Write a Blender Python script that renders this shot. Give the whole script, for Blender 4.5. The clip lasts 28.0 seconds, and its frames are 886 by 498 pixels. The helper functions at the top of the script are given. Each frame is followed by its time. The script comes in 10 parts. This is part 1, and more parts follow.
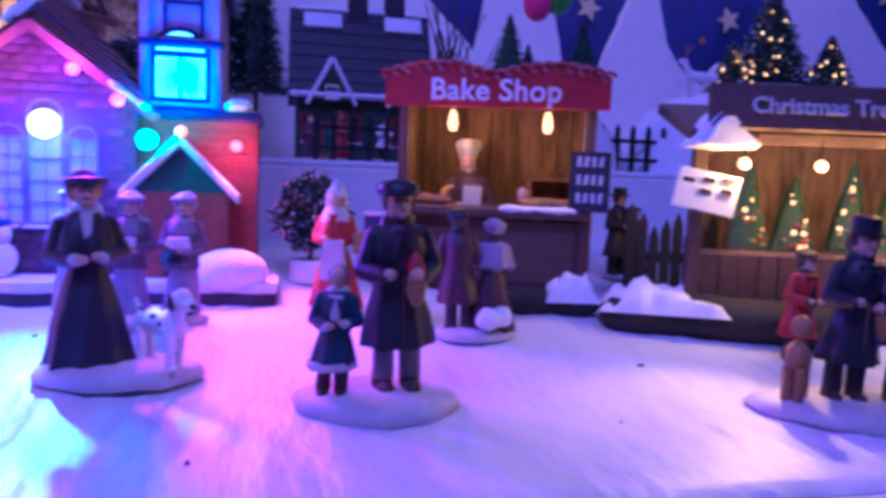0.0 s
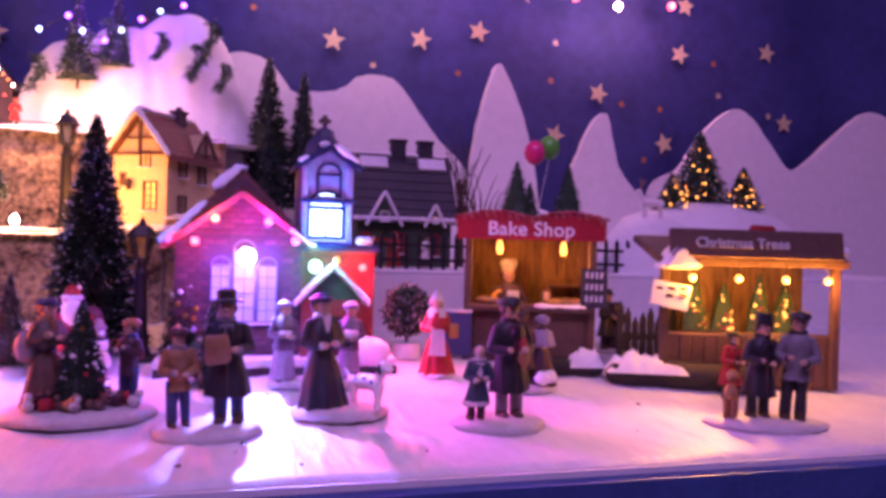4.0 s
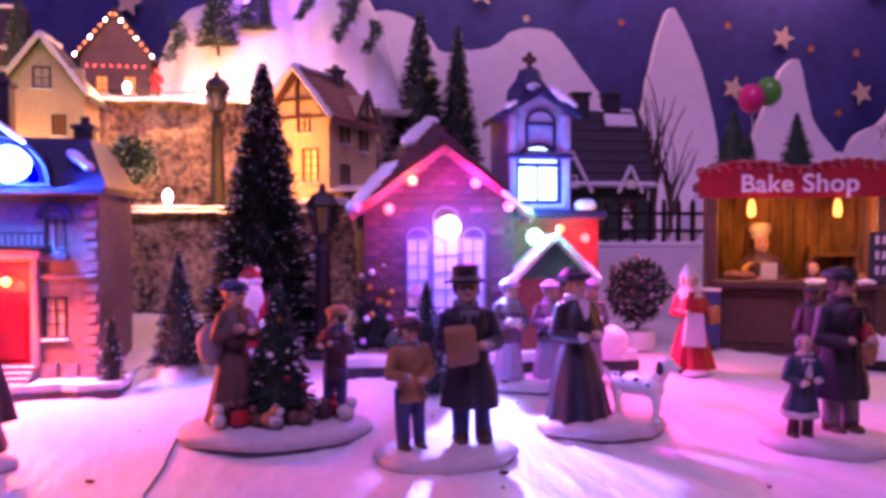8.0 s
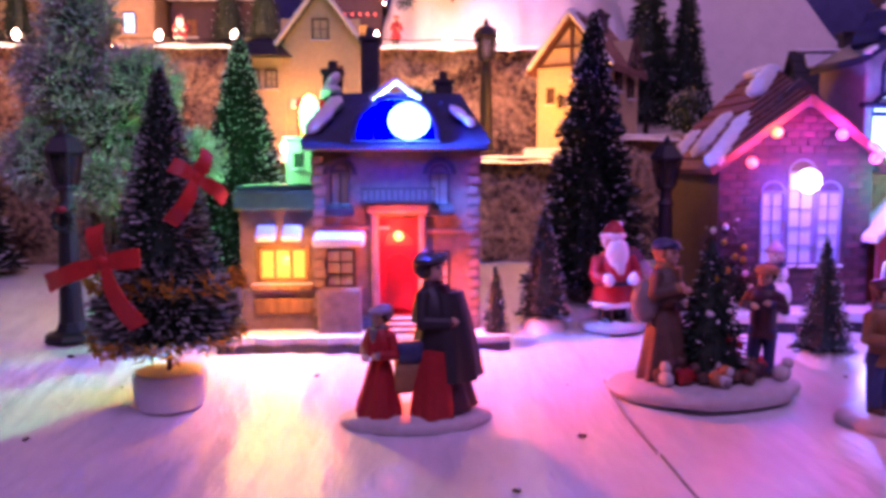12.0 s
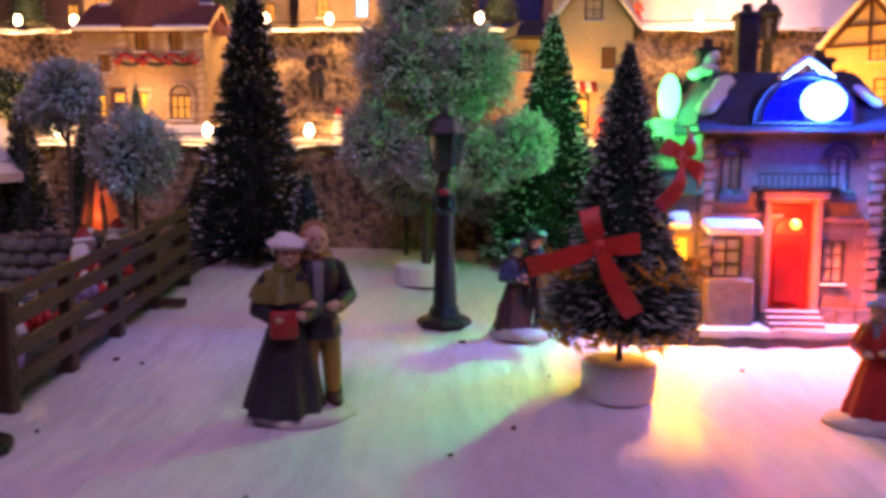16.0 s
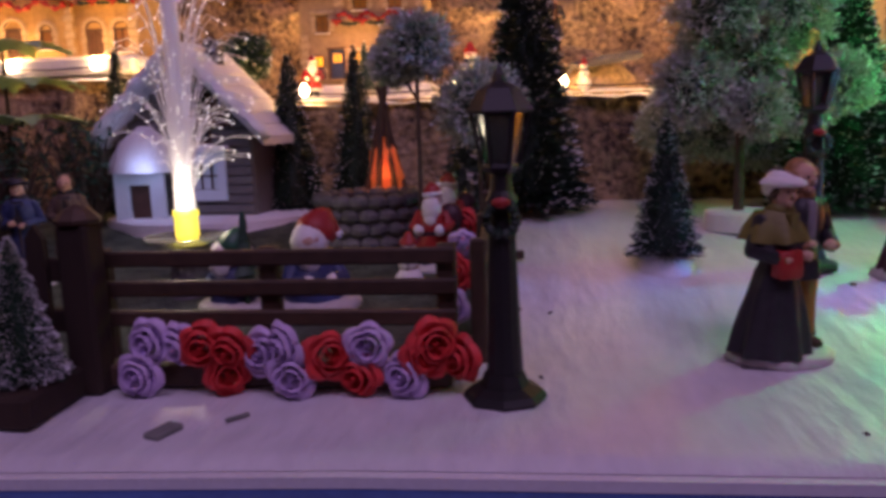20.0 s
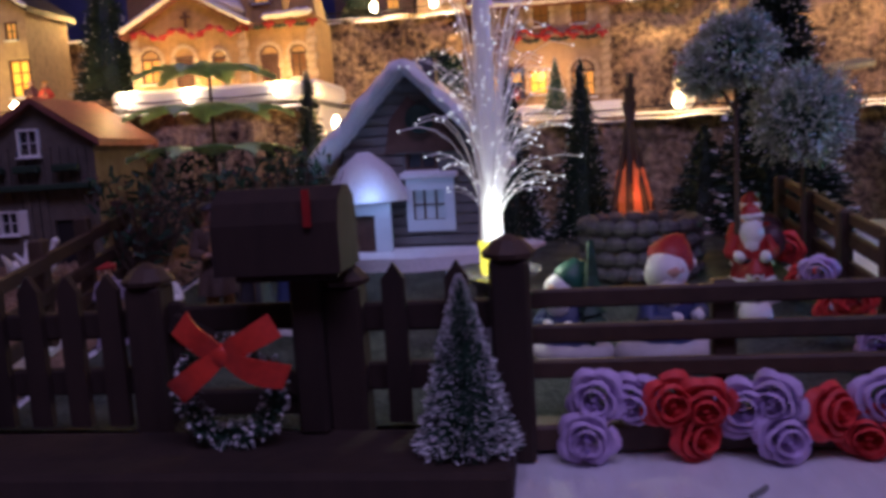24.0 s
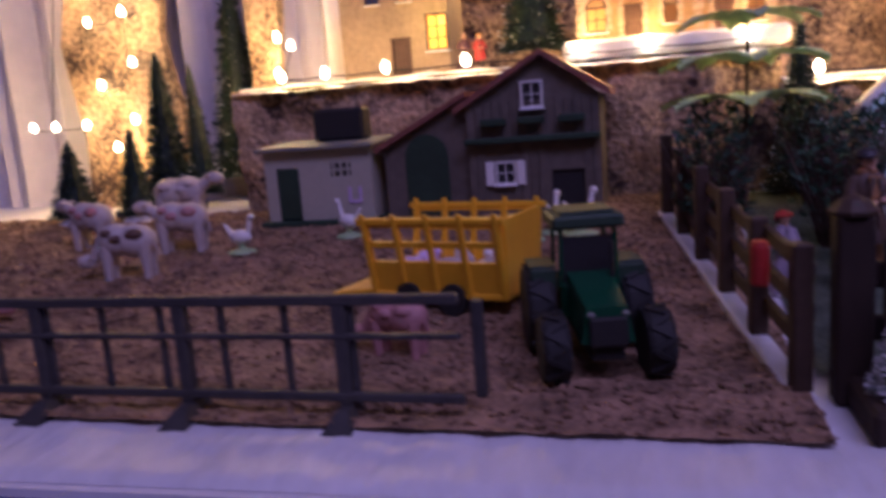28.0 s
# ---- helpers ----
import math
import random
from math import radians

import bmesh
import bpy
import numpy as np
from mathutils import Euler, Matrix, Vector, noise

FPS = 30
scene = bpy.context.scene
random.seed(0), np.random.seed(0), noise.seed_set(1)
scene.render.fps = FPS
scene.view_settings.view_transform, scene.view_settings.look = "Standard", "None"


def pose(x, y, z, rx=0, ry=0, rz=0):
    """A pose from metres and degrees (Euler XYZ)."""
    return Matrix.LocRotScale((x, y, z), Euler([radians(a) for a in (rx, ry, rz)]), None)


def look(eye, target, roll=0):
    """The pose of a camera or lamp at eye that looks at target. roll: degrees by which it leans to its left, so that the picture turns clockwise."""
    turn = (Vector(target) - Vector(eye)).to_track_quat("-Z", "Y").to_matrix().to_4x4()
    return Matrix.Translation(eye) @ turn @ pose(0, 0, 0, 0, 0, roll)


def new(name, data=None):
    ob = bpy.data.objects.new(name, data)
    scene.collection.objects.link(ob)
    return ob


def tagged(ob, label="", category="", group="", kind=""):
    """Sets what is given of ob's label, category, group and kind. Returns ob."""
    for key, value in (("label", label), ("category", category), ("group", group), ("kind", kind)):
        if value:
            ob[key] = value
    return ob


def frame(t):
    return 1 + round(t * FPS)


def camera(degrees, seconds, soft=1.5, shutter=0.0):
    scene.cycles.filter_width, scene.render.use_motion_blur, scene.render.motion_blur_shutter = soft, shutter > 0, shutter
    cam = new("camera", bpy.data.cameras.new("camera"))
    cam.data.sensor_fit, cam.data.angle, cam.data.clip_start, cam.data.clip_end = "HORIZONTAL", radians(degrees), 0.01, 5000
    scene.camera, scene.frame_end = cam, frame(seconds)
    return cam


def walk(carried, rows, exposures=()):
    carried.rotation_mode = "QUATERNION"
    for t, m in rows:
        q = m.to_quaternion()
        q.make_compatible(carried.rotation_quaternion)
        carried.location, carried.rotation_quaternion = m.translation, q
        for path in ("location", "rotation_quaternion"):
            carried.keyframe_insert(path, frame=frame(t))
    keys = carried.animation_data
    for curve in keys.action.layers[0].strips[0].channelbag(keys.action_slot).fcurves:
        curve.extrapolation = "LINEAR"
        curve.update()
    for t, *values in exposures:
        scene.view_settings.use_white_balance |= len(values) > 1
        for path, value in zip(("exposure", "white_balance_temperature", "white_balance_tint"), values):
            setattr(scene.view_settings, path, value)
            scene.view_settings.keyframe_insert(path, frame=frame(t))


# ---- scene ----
cam = camera(58.7, 28.0, soft=3.7, shutter=0.5)
PATH = [
    (0, (-0.014, -0.083, 0.081), (0.401, 1.862, -0.13), 2.2),
    (0.5, (-0.023, -0.084, 0.074), (0.262, 1.887, -0.11), 2.0),
    (1, (-0.032, -0.084, 0.074), (0.264, 1.879, -0.164), 1.0),
    (1.5, (-0.045, -0.08, 0.092), (0.241, 1.882, -0.169), -0.4),
    (2, (-0.065, -0.071, 0.082), (0.183, 1.892, -0.214), -3.2),
    (2.5, (-0.07, -0.099, 0.061), (0.235, 1.862, -0.191), -0.2),
    (3, (-0.061, -0.156, 0.066), (0.326, 1.802, -0.064), 4.8),
    (3.5, (-0.154, -0.269, 0.108), (0.433, 1.643, 0.064), 2.1),
    (5.5, (-0.088, -0.185, 0.083), (0.338, 1.768, 0.113), 1.2),
    (6, (-0.106, -0.182, 0.087), (0.3, 1.776, 0.096), 2.1),
    (6.5, (-0.133, -0.154, 0.091), (0.244, 1.81, 0.118), 1.6),
    (7, (-0.163, -0.14, 0.096), (0.188, 1.829, 0.114), 2.1),
    (7.5, (-0.179, -0.131, 0.094), (0.149, 1.842, 0.089), 0.9),
    (8, (-0.194, -0.129, 0.092), (0.125, 1.845, 0.041), 0.0),
    (8.5, (-0.21, -0.126, 0.093), (0.078, 1.852, 0.032), 0.7),
    (9, (-0.229, -0.123, 0.092), (0.028, 1.859, 0.01), 0.6),
    (9.5, (-0.246, -0.123, 0.09), (-0.01, 1.858, -0.057), 0.2),
    (10, (-0.263, -0.121, 0.093), (-0.056, 1.861, -0.076), 0.8),
    (10.5, (-0.286, -0.119, 0.093), (-0.11, 1.866, -0.085), 0.7),
    (11, (-0.305, -0.114, 0.098), (-0.163, 1.873, -0.08), 0.6),
    (11.5, (-0.323, -0.113, 0.1), (-0.21, 1.875, -0.089), 0.1),
    (13.5, (-0.39, -0.107, 0.098), (-0.362, 1.88, -0.129), 0.5),
    (14, (-0.411, -0.106, 0.1), (-0.413, 1.88, -0.135), 0.2),
    (14.5, (-0.431, -0.105, 0.1), (-0.464, 1.879, -0.147), -0.5),
    (15, (-0.446, -0.106, 0.102), (-0.509, 1.879, -0.134), -0.2),
    (15.5, (-0.466, -0.1, 0.099), (-0.547, 1.884, -0.139), -0.3),
    (16, (-0.491, -0.097, 0.097), (-0.601, 1.886, -0.135), 0.3),
    (16.5, (-0.508, -0.097, 0.096), (-0.647, 1.884, -0.142), -0.4),
    (17, (-0.518, -0.097, 0.095), (-0.676, 1.882, -0.15), -0.6),
    (17.5, (-0.543, -0.097, 0.092), (-0.707, 1.88, -0.157), -0.5),
    (18, (-0.566, -0.098, 0.092), (-0.755, 1.878, -0.153), -1.2),
    (18.5, (-0.595, -0.1, 0.093), (-0.793, 1.871, -0.185), -0.7),
    (19, (-0.612, -0.101, 0.094), (-0.832, 1.864, -0.209), -0.7),
    (19.5, (-0.633, -0.107, 0.094), (-0.862, 1.856, -0.21), -0.7),
    (20, (-0.653, -0.106, 0.091), (-0.858, 1.857, -0.232), -1.8),
    (20.5, (-0.671, -0.104, 0.094), (-0.922, 1.862, -0.175), -2.0),
    (21, (-0.688, -0.098, 0.101), (-0.973, 1.87, -0.107), -2.0),
    (21.5, (-0.695, -0.1, 0.102), (-1.011, 1.87, -0.046), -2.2),
    (22, (-0.711, -0.086, 0.095), (-0.977, 1.885, -0.124), -2.9),
    (22.5, (-0.748, -0.083, 0.096), (-1.061, 1.883, -0.096), -1.5),
    (24.6, (-0.835, -0.072, 0.09), (-1.078, 1.895, -0.171), -3.8),
    (25, (-0.878, -0.07, 0.091), (-1.151, 1.903, -0.081), -3.6),
    (25.5, (-0.904, -0.078, 0.083), (-1.321, 1.87, -0.101), -1.8),
    (26, (-0.927, -0.086, 0.089), (-1.367, 1.853, -0.13), -2.4),
    (26.5, (-0.971, -0.106, 0.096), (-1.429, 1.826, -0.142), -2.1),
    (27, (-1.0, -0.11, 0.088), (-1.501, 1.801, -0.223), -2.8),
    (27.5, (-1.023, -0.111, 0.087), (-1.499, 1.8, -0.262), -4.0),
    (28, (-1.054, -0.129, 0.108), (-1.575, 1.769, -0.246), -4.4),
]
EXPOSURES = [
    (0.0, 0.0, 3650, 48),
    (1.0, 0.05, 4850, 63),
    (2.0, 0.28, 5050, 70),
    (3.0, 0.5, 5950, 82),
    (6.0, 0.27, 6050, 88),
    (9.0, 0.2, 6000, 84),
    (11.0, -0.05, 5800, 87),
    (14.0, 0.06, 6450, 44),
    (15.0, 0.06, 5600, 36),
    (16.0, 0.09, 6500, 28),
    (17.0, 0.07, 6550, 29),
    (18.0, 0.05, 8700, 22),
    (19.0, -0.02, 7100, 25),
    (20.0, -0.1, 6400, 23),
    (21.0, -0.04, 6700, 20),
    (22.0, 0.12, 7800, 8),
    (25.0, -0.2, 4300, 9),
    (26.0, 0.08, 4950, 4),
    (27.0, 0.44, 4450, 6),
    (28.0, 0.38, 5000, 13),
]
walk(cam, [(t, look(eye, target, roll)) for t, eye, target, roll in PATH], EXPOSURES)

# ---- light ----
def colour(hexa):
    """Linear colour from a screen colour."""
    c = [int(hexa[i:i + 2], 16) / 255 for i in (0, 2, 4)]
    return tuple(v / 12.92 if v <= 0.04045 else ((v + 0.055) / 1.055) ** 2.4 for v in c)


world = bpy.data.worlds.new("room_dusk")
scene.world = world
world.use_nodes = True
world.node_tree.nodes["Background"].inputs[0].default_value = (0.32, 0.20, 0.46, 1)
world.node_tree.nodes["Background"].inputs[1].default_value = 0.23


def lamp(name, place, watts, tint, size=0.004):
    data = bpy.data.lights.new(name, "POINT")
    data.energy, data.color, data.shadow_soft_size = watts, tint, size
    ob = new(name, data)
    ob.location = place
    return ob


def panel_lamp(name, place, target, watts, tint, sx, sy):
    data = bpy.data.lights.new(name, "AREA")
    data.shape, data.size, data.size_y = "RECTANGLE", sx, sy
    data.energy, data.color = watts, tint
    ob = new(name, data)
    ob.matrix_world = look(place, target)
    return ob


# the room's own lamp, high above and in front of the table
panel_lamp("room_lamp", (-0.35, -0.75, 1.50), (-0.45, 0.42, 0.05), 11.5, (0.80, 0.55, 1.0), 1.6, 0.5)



def spot_lamp(name, place, target, watts, tint, angle):
    data = bpy.data.lights.new(name, "SPOT")
    data.energy, data.color, data.shadow_soft_size = watts, tint, 0.003
    data.spot_size, data.spot_blend = math.radians(angle), 0.9
    ob = new(name, data)
    ob.matrix_world = look(place, target)
    return ob


WARM, AMBER = (1.0, 0.53, 0.13), (1.0, 0.46, 0.012)
# bulbs that shine all round: name, place, watts, colour
LAMPS = [
    ("church_window_light", (-0.118, 0.302, 0.090), 0.18, (0.20, 0.13, 1.0)),
    ("tower_light", (-0.061, 0.316, 0.121), 0.075, (0.03, 0.25, 1.0)),
    ("porch_light", (-0.066, 0.300, 0.090), 0.060, (0.05, 1.0, 0.50)),
    ("gable_light", (-0.105, 0.300, 0.120), 0.075, (1.0, 0.06, 0.55)),
    ("gable_light", (-0.141, 0.300, 0.120), 0.055, (1.0, 0.12, 0.06)),
    ("corner_light", (-0.034, 0.316, 0.086), 0.032, (1.0, 0.07, 0.05)),
    ("gable_light", (-0.154, 0.300, 0.104), 0.032, (1.0, 0.10, 0.25)),
    ("dome_light", (-0.336, 0.262, 0.124), 0.09, (0.02, 0.05, 1.0)),
    ("dome_lamp_inside", (-0.338, 0.2805, 0.1235), 1.8, (0.07, 0.30, 1.0)),
    ("door_light", (-0.345, 0.278, 0.066), 0.080, (1.0, 0.15, 0.03)),
    ("shop_light", (-0.404, 0.276, 0.052), 0.060, (1.0, 0.42, 0.02)),
    ("green_light", (-0.418, 0.322, 0.116), 0.22, (0.02, 1.0, 0.20)),
    ("hill_light", (-0.262, 0.665, 0.362), 0.30, (0.42, 0.10, 1.0)),
    ("fountain_light", (-0.812, 0.246, 0.060), 0.050, (1.0, 0.90, 0.62)),
    ("cottage_light", (-0.893, 0.366, 0.068), 0.012, (0.45, 0.58, 1.0)),
]
for name, place, watts, tint in LAMPS:
    lamp(name, place, watts, tint)
# bulbs that throw a beam down on the snow: name, place, target, watts, colour, angle
BEAMS = [
    ("church_window_light", (-0.116, 0.296, 0.092), (-0.104, 0.190, 0.006), 3.3, (0.24, 0.36, 1.0), 60),
    ("corner_light", (-0.034, 0.308, 0.086), (-0.012, 0.262, 0.012), 0.9, (1.0, 0.10, 0.22), 95),
    ("gable_light", (-0.105, 0.298, 0.118), (-0.020, 0.200, 0.010), 0.9, (1.0, 0.10, 0.85), 80),
    ("gable_light", (-0.154, 0.298, 0.102), (-0.215, 0.215, 0.010), 0.09, (1.0, 0.10, 0.35), 85),
    ("door_light", (-0.345, 0.272, 0.066), (-0.300, 0.250, 0.010), 1.3, (1.0, 0.13, 0.02), 130),
    ("shop_light", (-0.404, 0.276, 0.052), (-0.408, 0.246, 0.010), 0.6, (1.0, 0.36, 0.005), 125),
    ("green_light", (-0.418, 0.318, 0.118), (-0.475, 0.230, 0.010), 0.85, (0.06, 1.0, 0.30), 56),
    ("stall_light", (0.196, 0.224, 0.084), (0.128, 0.150, 0.004), 0.7, (1.0, 0.46, 0.06), 62),
    ("dome_light", (-0.336, 0.268, 0.120), (-0.345, 0.170, 0.010), 0.12, (0.10, 0.12, 1.0), 85),
]
for name, place, target, watts, tint, angle in BEAMS:
    spot_lamp(name, place, target, watts, tint, angle)

# ---- materials ----
def mat(name, col, rough=0.6, metal=0.0, var=0.18, scale=260.0, bump=0.25, depth=0.0006, stretch=(1, 1, 1), emit=None, power=0.0,
        second=None, gloss=0.5, shift=0.0, trans=0.0, sharp=0.35):
    """A surface with mottling at two scales and a fine relief; second: a stain or wear colour; shift: spread between alike pieces."""
    m = bpy.data.materials.new(name)
    m.use_nodes = True
    nt = m.node_tree
    n, link = nt.nodes, nt.links.new
    b = n["Principled BSDF"]
    b.inputs["Roughness"].default_value, b.inputs["Metallic"].default_value = rough, metal
    b.inputs["Specular IOR Level"].default_value = gloss
    b.inputs["Transmission Weight"].default_value = trans
    tex, mp = n.new("ShaderNodeTexCoord"), n.new("ShaderNodeMapping")
    mp.inputs["Scale"].default_value = stretch
    link(tex.outputs["Object"], mp.inputs["Vector"])
    fine, broad = n.new("ShaderNodeTexNoise"), n.new("ShaderNodeTexNoise")
    fine.inputs["Scale"].default_value, broad.inputs["Scale"].default_value = scale, scale / 7
    fine.inputs["Detail"].default_value, broad.inputs["Detail"].default_value = 5, 3
    link(mp.outputs[0], fine.inputs["Vector"])
    link(mp.outputs[0], broad.inputs["Vector"])
    add = n.new("ShaderNodeMath")
    add.operation = "ADD"
    link(fine.outputs["Fac"], add.inputs[0])
    link(broad.outputs["Fac"], add.inputs[1])
    ramp = n.new("ShaderNodeMapRange")
    ramp.inputs["From Min"].default_value, ramp.inputs["From Max"].default_value = 1 - sharp, 1 + sharp
    link(add.outputs[0], ramp.inputs["Value"])
    mix = n.new("ShaderNodeMix")
    mix.data_type = "RGBA"
    lo = [max(0, c * (1 - var)) for c in col]
    hi = [min(1, c * (1 + var)) for c in (second or col)]
    mix.inputs["A"].default_value, mix.inputs["B"].default_value = (*lo, 1), (*hi, 1)
    link(ramp.outputs[0], mix.inputs["Factor"])
    out = mix.outputs["Result"]
    if shift:
        info, hsv, rng = n.new("ShaderNodeObjectInfo"), n.new("ShaderNodeHueSaturation"), n.new("ShaderNodeMapRange")
        rng.inputs["To Min"].default_value, rng.inputs["To Max"].default_value = 1 - shift, 1 + shift
        link(info.outputs["Random"], rng.inputs["Value"])
        link(rng.outputs[0], hsv.inputs["Value"])
        link(out, hsv.inputs["Color"])
        out = hsv.outputs[0]
    link(out, b.inputs["Base Color"])
    if bump:
        bp = n.new("ShaderNodeBump")
        bp.inputs["Strength"].default_value, bp.inputs["Distance"].default_value = bump, depth
        link(add.outputs[0], bp.inputs["Height"])
        link(bp.outputs[0], b.inputs["Normal"])
    if emit:
        b.inputs["Emission Color"].default_value, b.inputs["Emission Strength"].default_value = (*emit, 1), power
    return m


SNOW = mat("snow_cloth", (0.70, 0.70, 0.73), 0.42, var=0.10, scale=170, bump=0.65, depth=0.0022, stretch=(1.0, 0.30, 1.0), gloss=0.45)
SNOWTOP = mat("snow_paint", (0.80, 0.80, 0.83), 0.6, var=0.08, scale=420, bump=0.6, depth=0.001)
FOAM = mat("white_foam", (0.76, 0.75, 0.76), 0.75, var=0.07, scale=500, bump=0.3, depth=0.0005)
ROCK = mat("printed_rock_paper", (0.070, 0.040, 0.026), 0.7, var=0.5, scale=190, bump=1.0, depth=0.005, second=(0.42, 0.30, 0.17), sharp=0.24)
TABLE = mat("blue_table_cloth", (0.045, 0.10, 0.29), 0.55, var=0.25, scale=300, bump=0.3)
NAVY = mat("navy_star_cloth", (0.032, 0.044, 0.165), 0.8, var=0.3, scale=60, bump=0.3, depth=0.002)
STAR = mat("gold_star_print", (0.55, 0.47, 0.28), 0.5, var=0.2, scale=300)
STAR2 = mat("orange_dot_print", (0.42, 0.16, 0.05), 0.5)
WALL = mat("room_plaster", (0.55, 0.52, 0.52), 0.85, var=0.06, scale=12, bump=0.1)
DRAPE = mat("white_drape", (0.74, 0.70, 0.68), 0.8, var=0.08, scale=60, bump=0.3, depth=0.002)
SOIL = mat("brown_wood_chips", (0.135, 0.082, 0.050), 0.85, var=0.5, scale=330, bump=1.0, depth=0.003, second=(0.31, 0.20, 0.125))
WOOD = mat("dark_fence_wood", (0.028, 0.016, 0.010), 0.85, var=0.35, scale=200, bump=0.5, stretch=(1, 1, 0.25), shift=0.15)
WOOD2 = mat("brown_fence_wood", (0.056, 0.033, 0.020), 0.6, var=0.3, scale=200, bump=0.5, shift=0.15)
GREYWOOD = mat("grey_weathered_wood", (0.115, 0.098, 0.078), 0.7, var=0.3, scale=160, bump=0.5, shift=0.12)
FENCEG = mat("dark_grey_plastic_wood", (0.042, 0.040, 0.040), 0.6, var=0.3, scale=200, bump=0.4, shift=0.12)
BLACK = mat("black_painted_metal", (0.009, 0.009, 0.010), 0.55, var=0.3, scale=400, bump=0.3)
PINE = mat("dark_green_bristles", (0.010, 0.030, 0.018), 0.6, var=0.5, scale=900, bump=0)
PINE2 = mat("green_bristles", (0.02, 0.065, 0.035), 0.6, var=0.5, scale=900, bump=0)
FROST = mat("frosted_tips", (0.80, 0.81, 0.82), 0.6, var=0.1, scale=900, bump=0)
FROSTD = mat("dusky_grey_green_bristles", (0.38, 0.43, 0.36), 0.7, var=0.3, scale=700, bump=0)
FROSTG = mat("frosted_grey_green_bristles", (0.66, 0.69, 0.58), 0.7, var=0.25, scale=700, bump=0)
BARK = mat("trunk_bark", (0.07, 0.045, 0.03), 0.8, var=0.4, scale=500, bump=0.6)
RED = mat("red_paint", (0.34, 0.018, 0.016), 0.5, var=0.2, scale=400)
REDCLOTH = mat("red_ribbon", (0.60, 0.040, 0.022), 0.45, var=0.2, scale=500)
ROSE_R = mat("red_foam_rose", (0.66, 0.045, 0.045), 0.6, var=0.2, scale=400, shift=0.15)
ROSE_W = mat("lilac_foam_rose", (0.60, 0.46, 0.74), 0.6, var=0.1, scale=400, shift=0.06)
GOLD = mat("gold_tinsel", (0.55, 0.32, 0.05), 0.3, metal=0.9, var=0.5, scale=900, bump=0.8)
BRICK = mat("red_brick_ceramic", (0.26, 0.065, 0.045), 0.6, var=0.35, scale=300, bump=0.5)
BRICKP = mat("plum_brick_ceramic", (0.12, 0.058, 0.062), 0.6, var=0.35, scale=300, bump=0.5, shift=0.35)
LOGB = mat("blackish_log_bark", (0.022, 0.020, 0.017), 0.75, var=0.5, scale=300, bump=0.9, depth=0.001)
FRILL = mat("worn_red_frill_paint", (0.36, 0.09, 0.075), 0.55, var=0.3, scale=400, bump=0.5)
BRICKD = mat("dark_brick_ceramic", (0.075, 0.045, 0.055), 0.6, var=0.35, scale=300, bump=0.5)
PLASTER = mat("cream_plaster", (0.60, 0.46, 0.24), 0.7, var=0.14, scale=260, bump=0.4)
STONE = mat("tan_stone_ceramic", (0.37, 0.27, 0.16), 0.7, var=0.3, scale=200, bump=0.6)
GREYST = mat("grey_stone", (0.10, 0.095, 0.10), 0.75, var=0.5, scale=240, bump=0.9, depth=0.0015, shift=0.25)
PINKST = mat("pink_plaster_ceramic", (0.20, 0.145, 0.125), 0.65, var=0.35, scale=260, bump=0.4)
ROOFD = mat("dark_slate_roof", (0.030, 0.028, 0.038), 0.5, var=0.4, scale=260, bump=0.6)
ROOFB = mat("blue_slate_roof", (0.022, 0.028, 0.085), 0.45, var=0.35, scale=260, bump=0.6)
ROOFR = mat("brown_shingle_roof", (0.20, 0.075, 0.055), 0.6, var=0.35, scale=240, bump=0.7)
GREENP = mat("green_paint", (0.030, 0.13, 0.075), 0.45, var=0.25, scale=300)
DKGREEN = mat("dark_green_house_paint", (0.020, 0.045, 0.026), 0.6, var=0.3, scale=300)
WHITEP = mat("white_paint", (0.78, 0.77, 0.75), 0.5, var=0.06, scale=300)
BEIGE = mat("beige_paint", (0.42, 0.41, 0.33), 0.55, var=0.1, scale=200)
BELFRY = mat("lilac_stone_ceramic", (0.36, 0.34, 0.44), 0.65, var=0.2, scale=240, bump=0.5)
BLUEG = mat("blue_door_paint", (0.035, 0.06, 0.16), 0.5, var=0.2)
DARK = mat("dark_interior", (0.012, 0.011, 0.012), 0.7)
OCHRE = mat("ochre_booth_boards", (0.13, 0.070, 0.022), 0.65, var=0.5, second=(0.27, 0.155, 0.045), scale=320, bump=0.5, stretch=(1, 1, 0.2))
BROWN = mat("brown_boards", (0.095, 0.05, 0.035), 0.6, var=0.35, scale=220, bump=0.5)
YELLOW = mat("yellow_plastic", (0.80, 0.44, 0.015), 0.35, var=0.07, scale=200, bump=0.05)
TGREEN = mat("green_tractor_paint", (0.007, 0.058, 0.026), 0.25, var=0.12, scale=200, bump=0.05)
RUBBER = mat("black_rubber", (0.013, 0.013, 0.013), 0.7, var=0.2, scale=500, bump=0.4)
GREYP = mat("grey_plastic", (0.20, 0.21, 0.19), 0.5, var=0.12, scale=200)
LEAF = mat("pale_green_plastic_leaf", (0.50, 0.68, 0.36), 0.45, var=0.15, scale=300, trans=0.3)
SKIN = mat("painted_face", (0.55, 0.34, 0.24), 0.5, var=0.1, scale=500, bump=0.1)
HAIR = mat("brown_hair_paint", (0.07, 0.040, 0.022), 0.6)
CHALK = mat("chalk_writing", (0.55, 0.55, 0.55), 0.8)
CREAMLET = mat("cream_lettering", (0.80, 0.74, 0.68), 0.5, var=0.05)
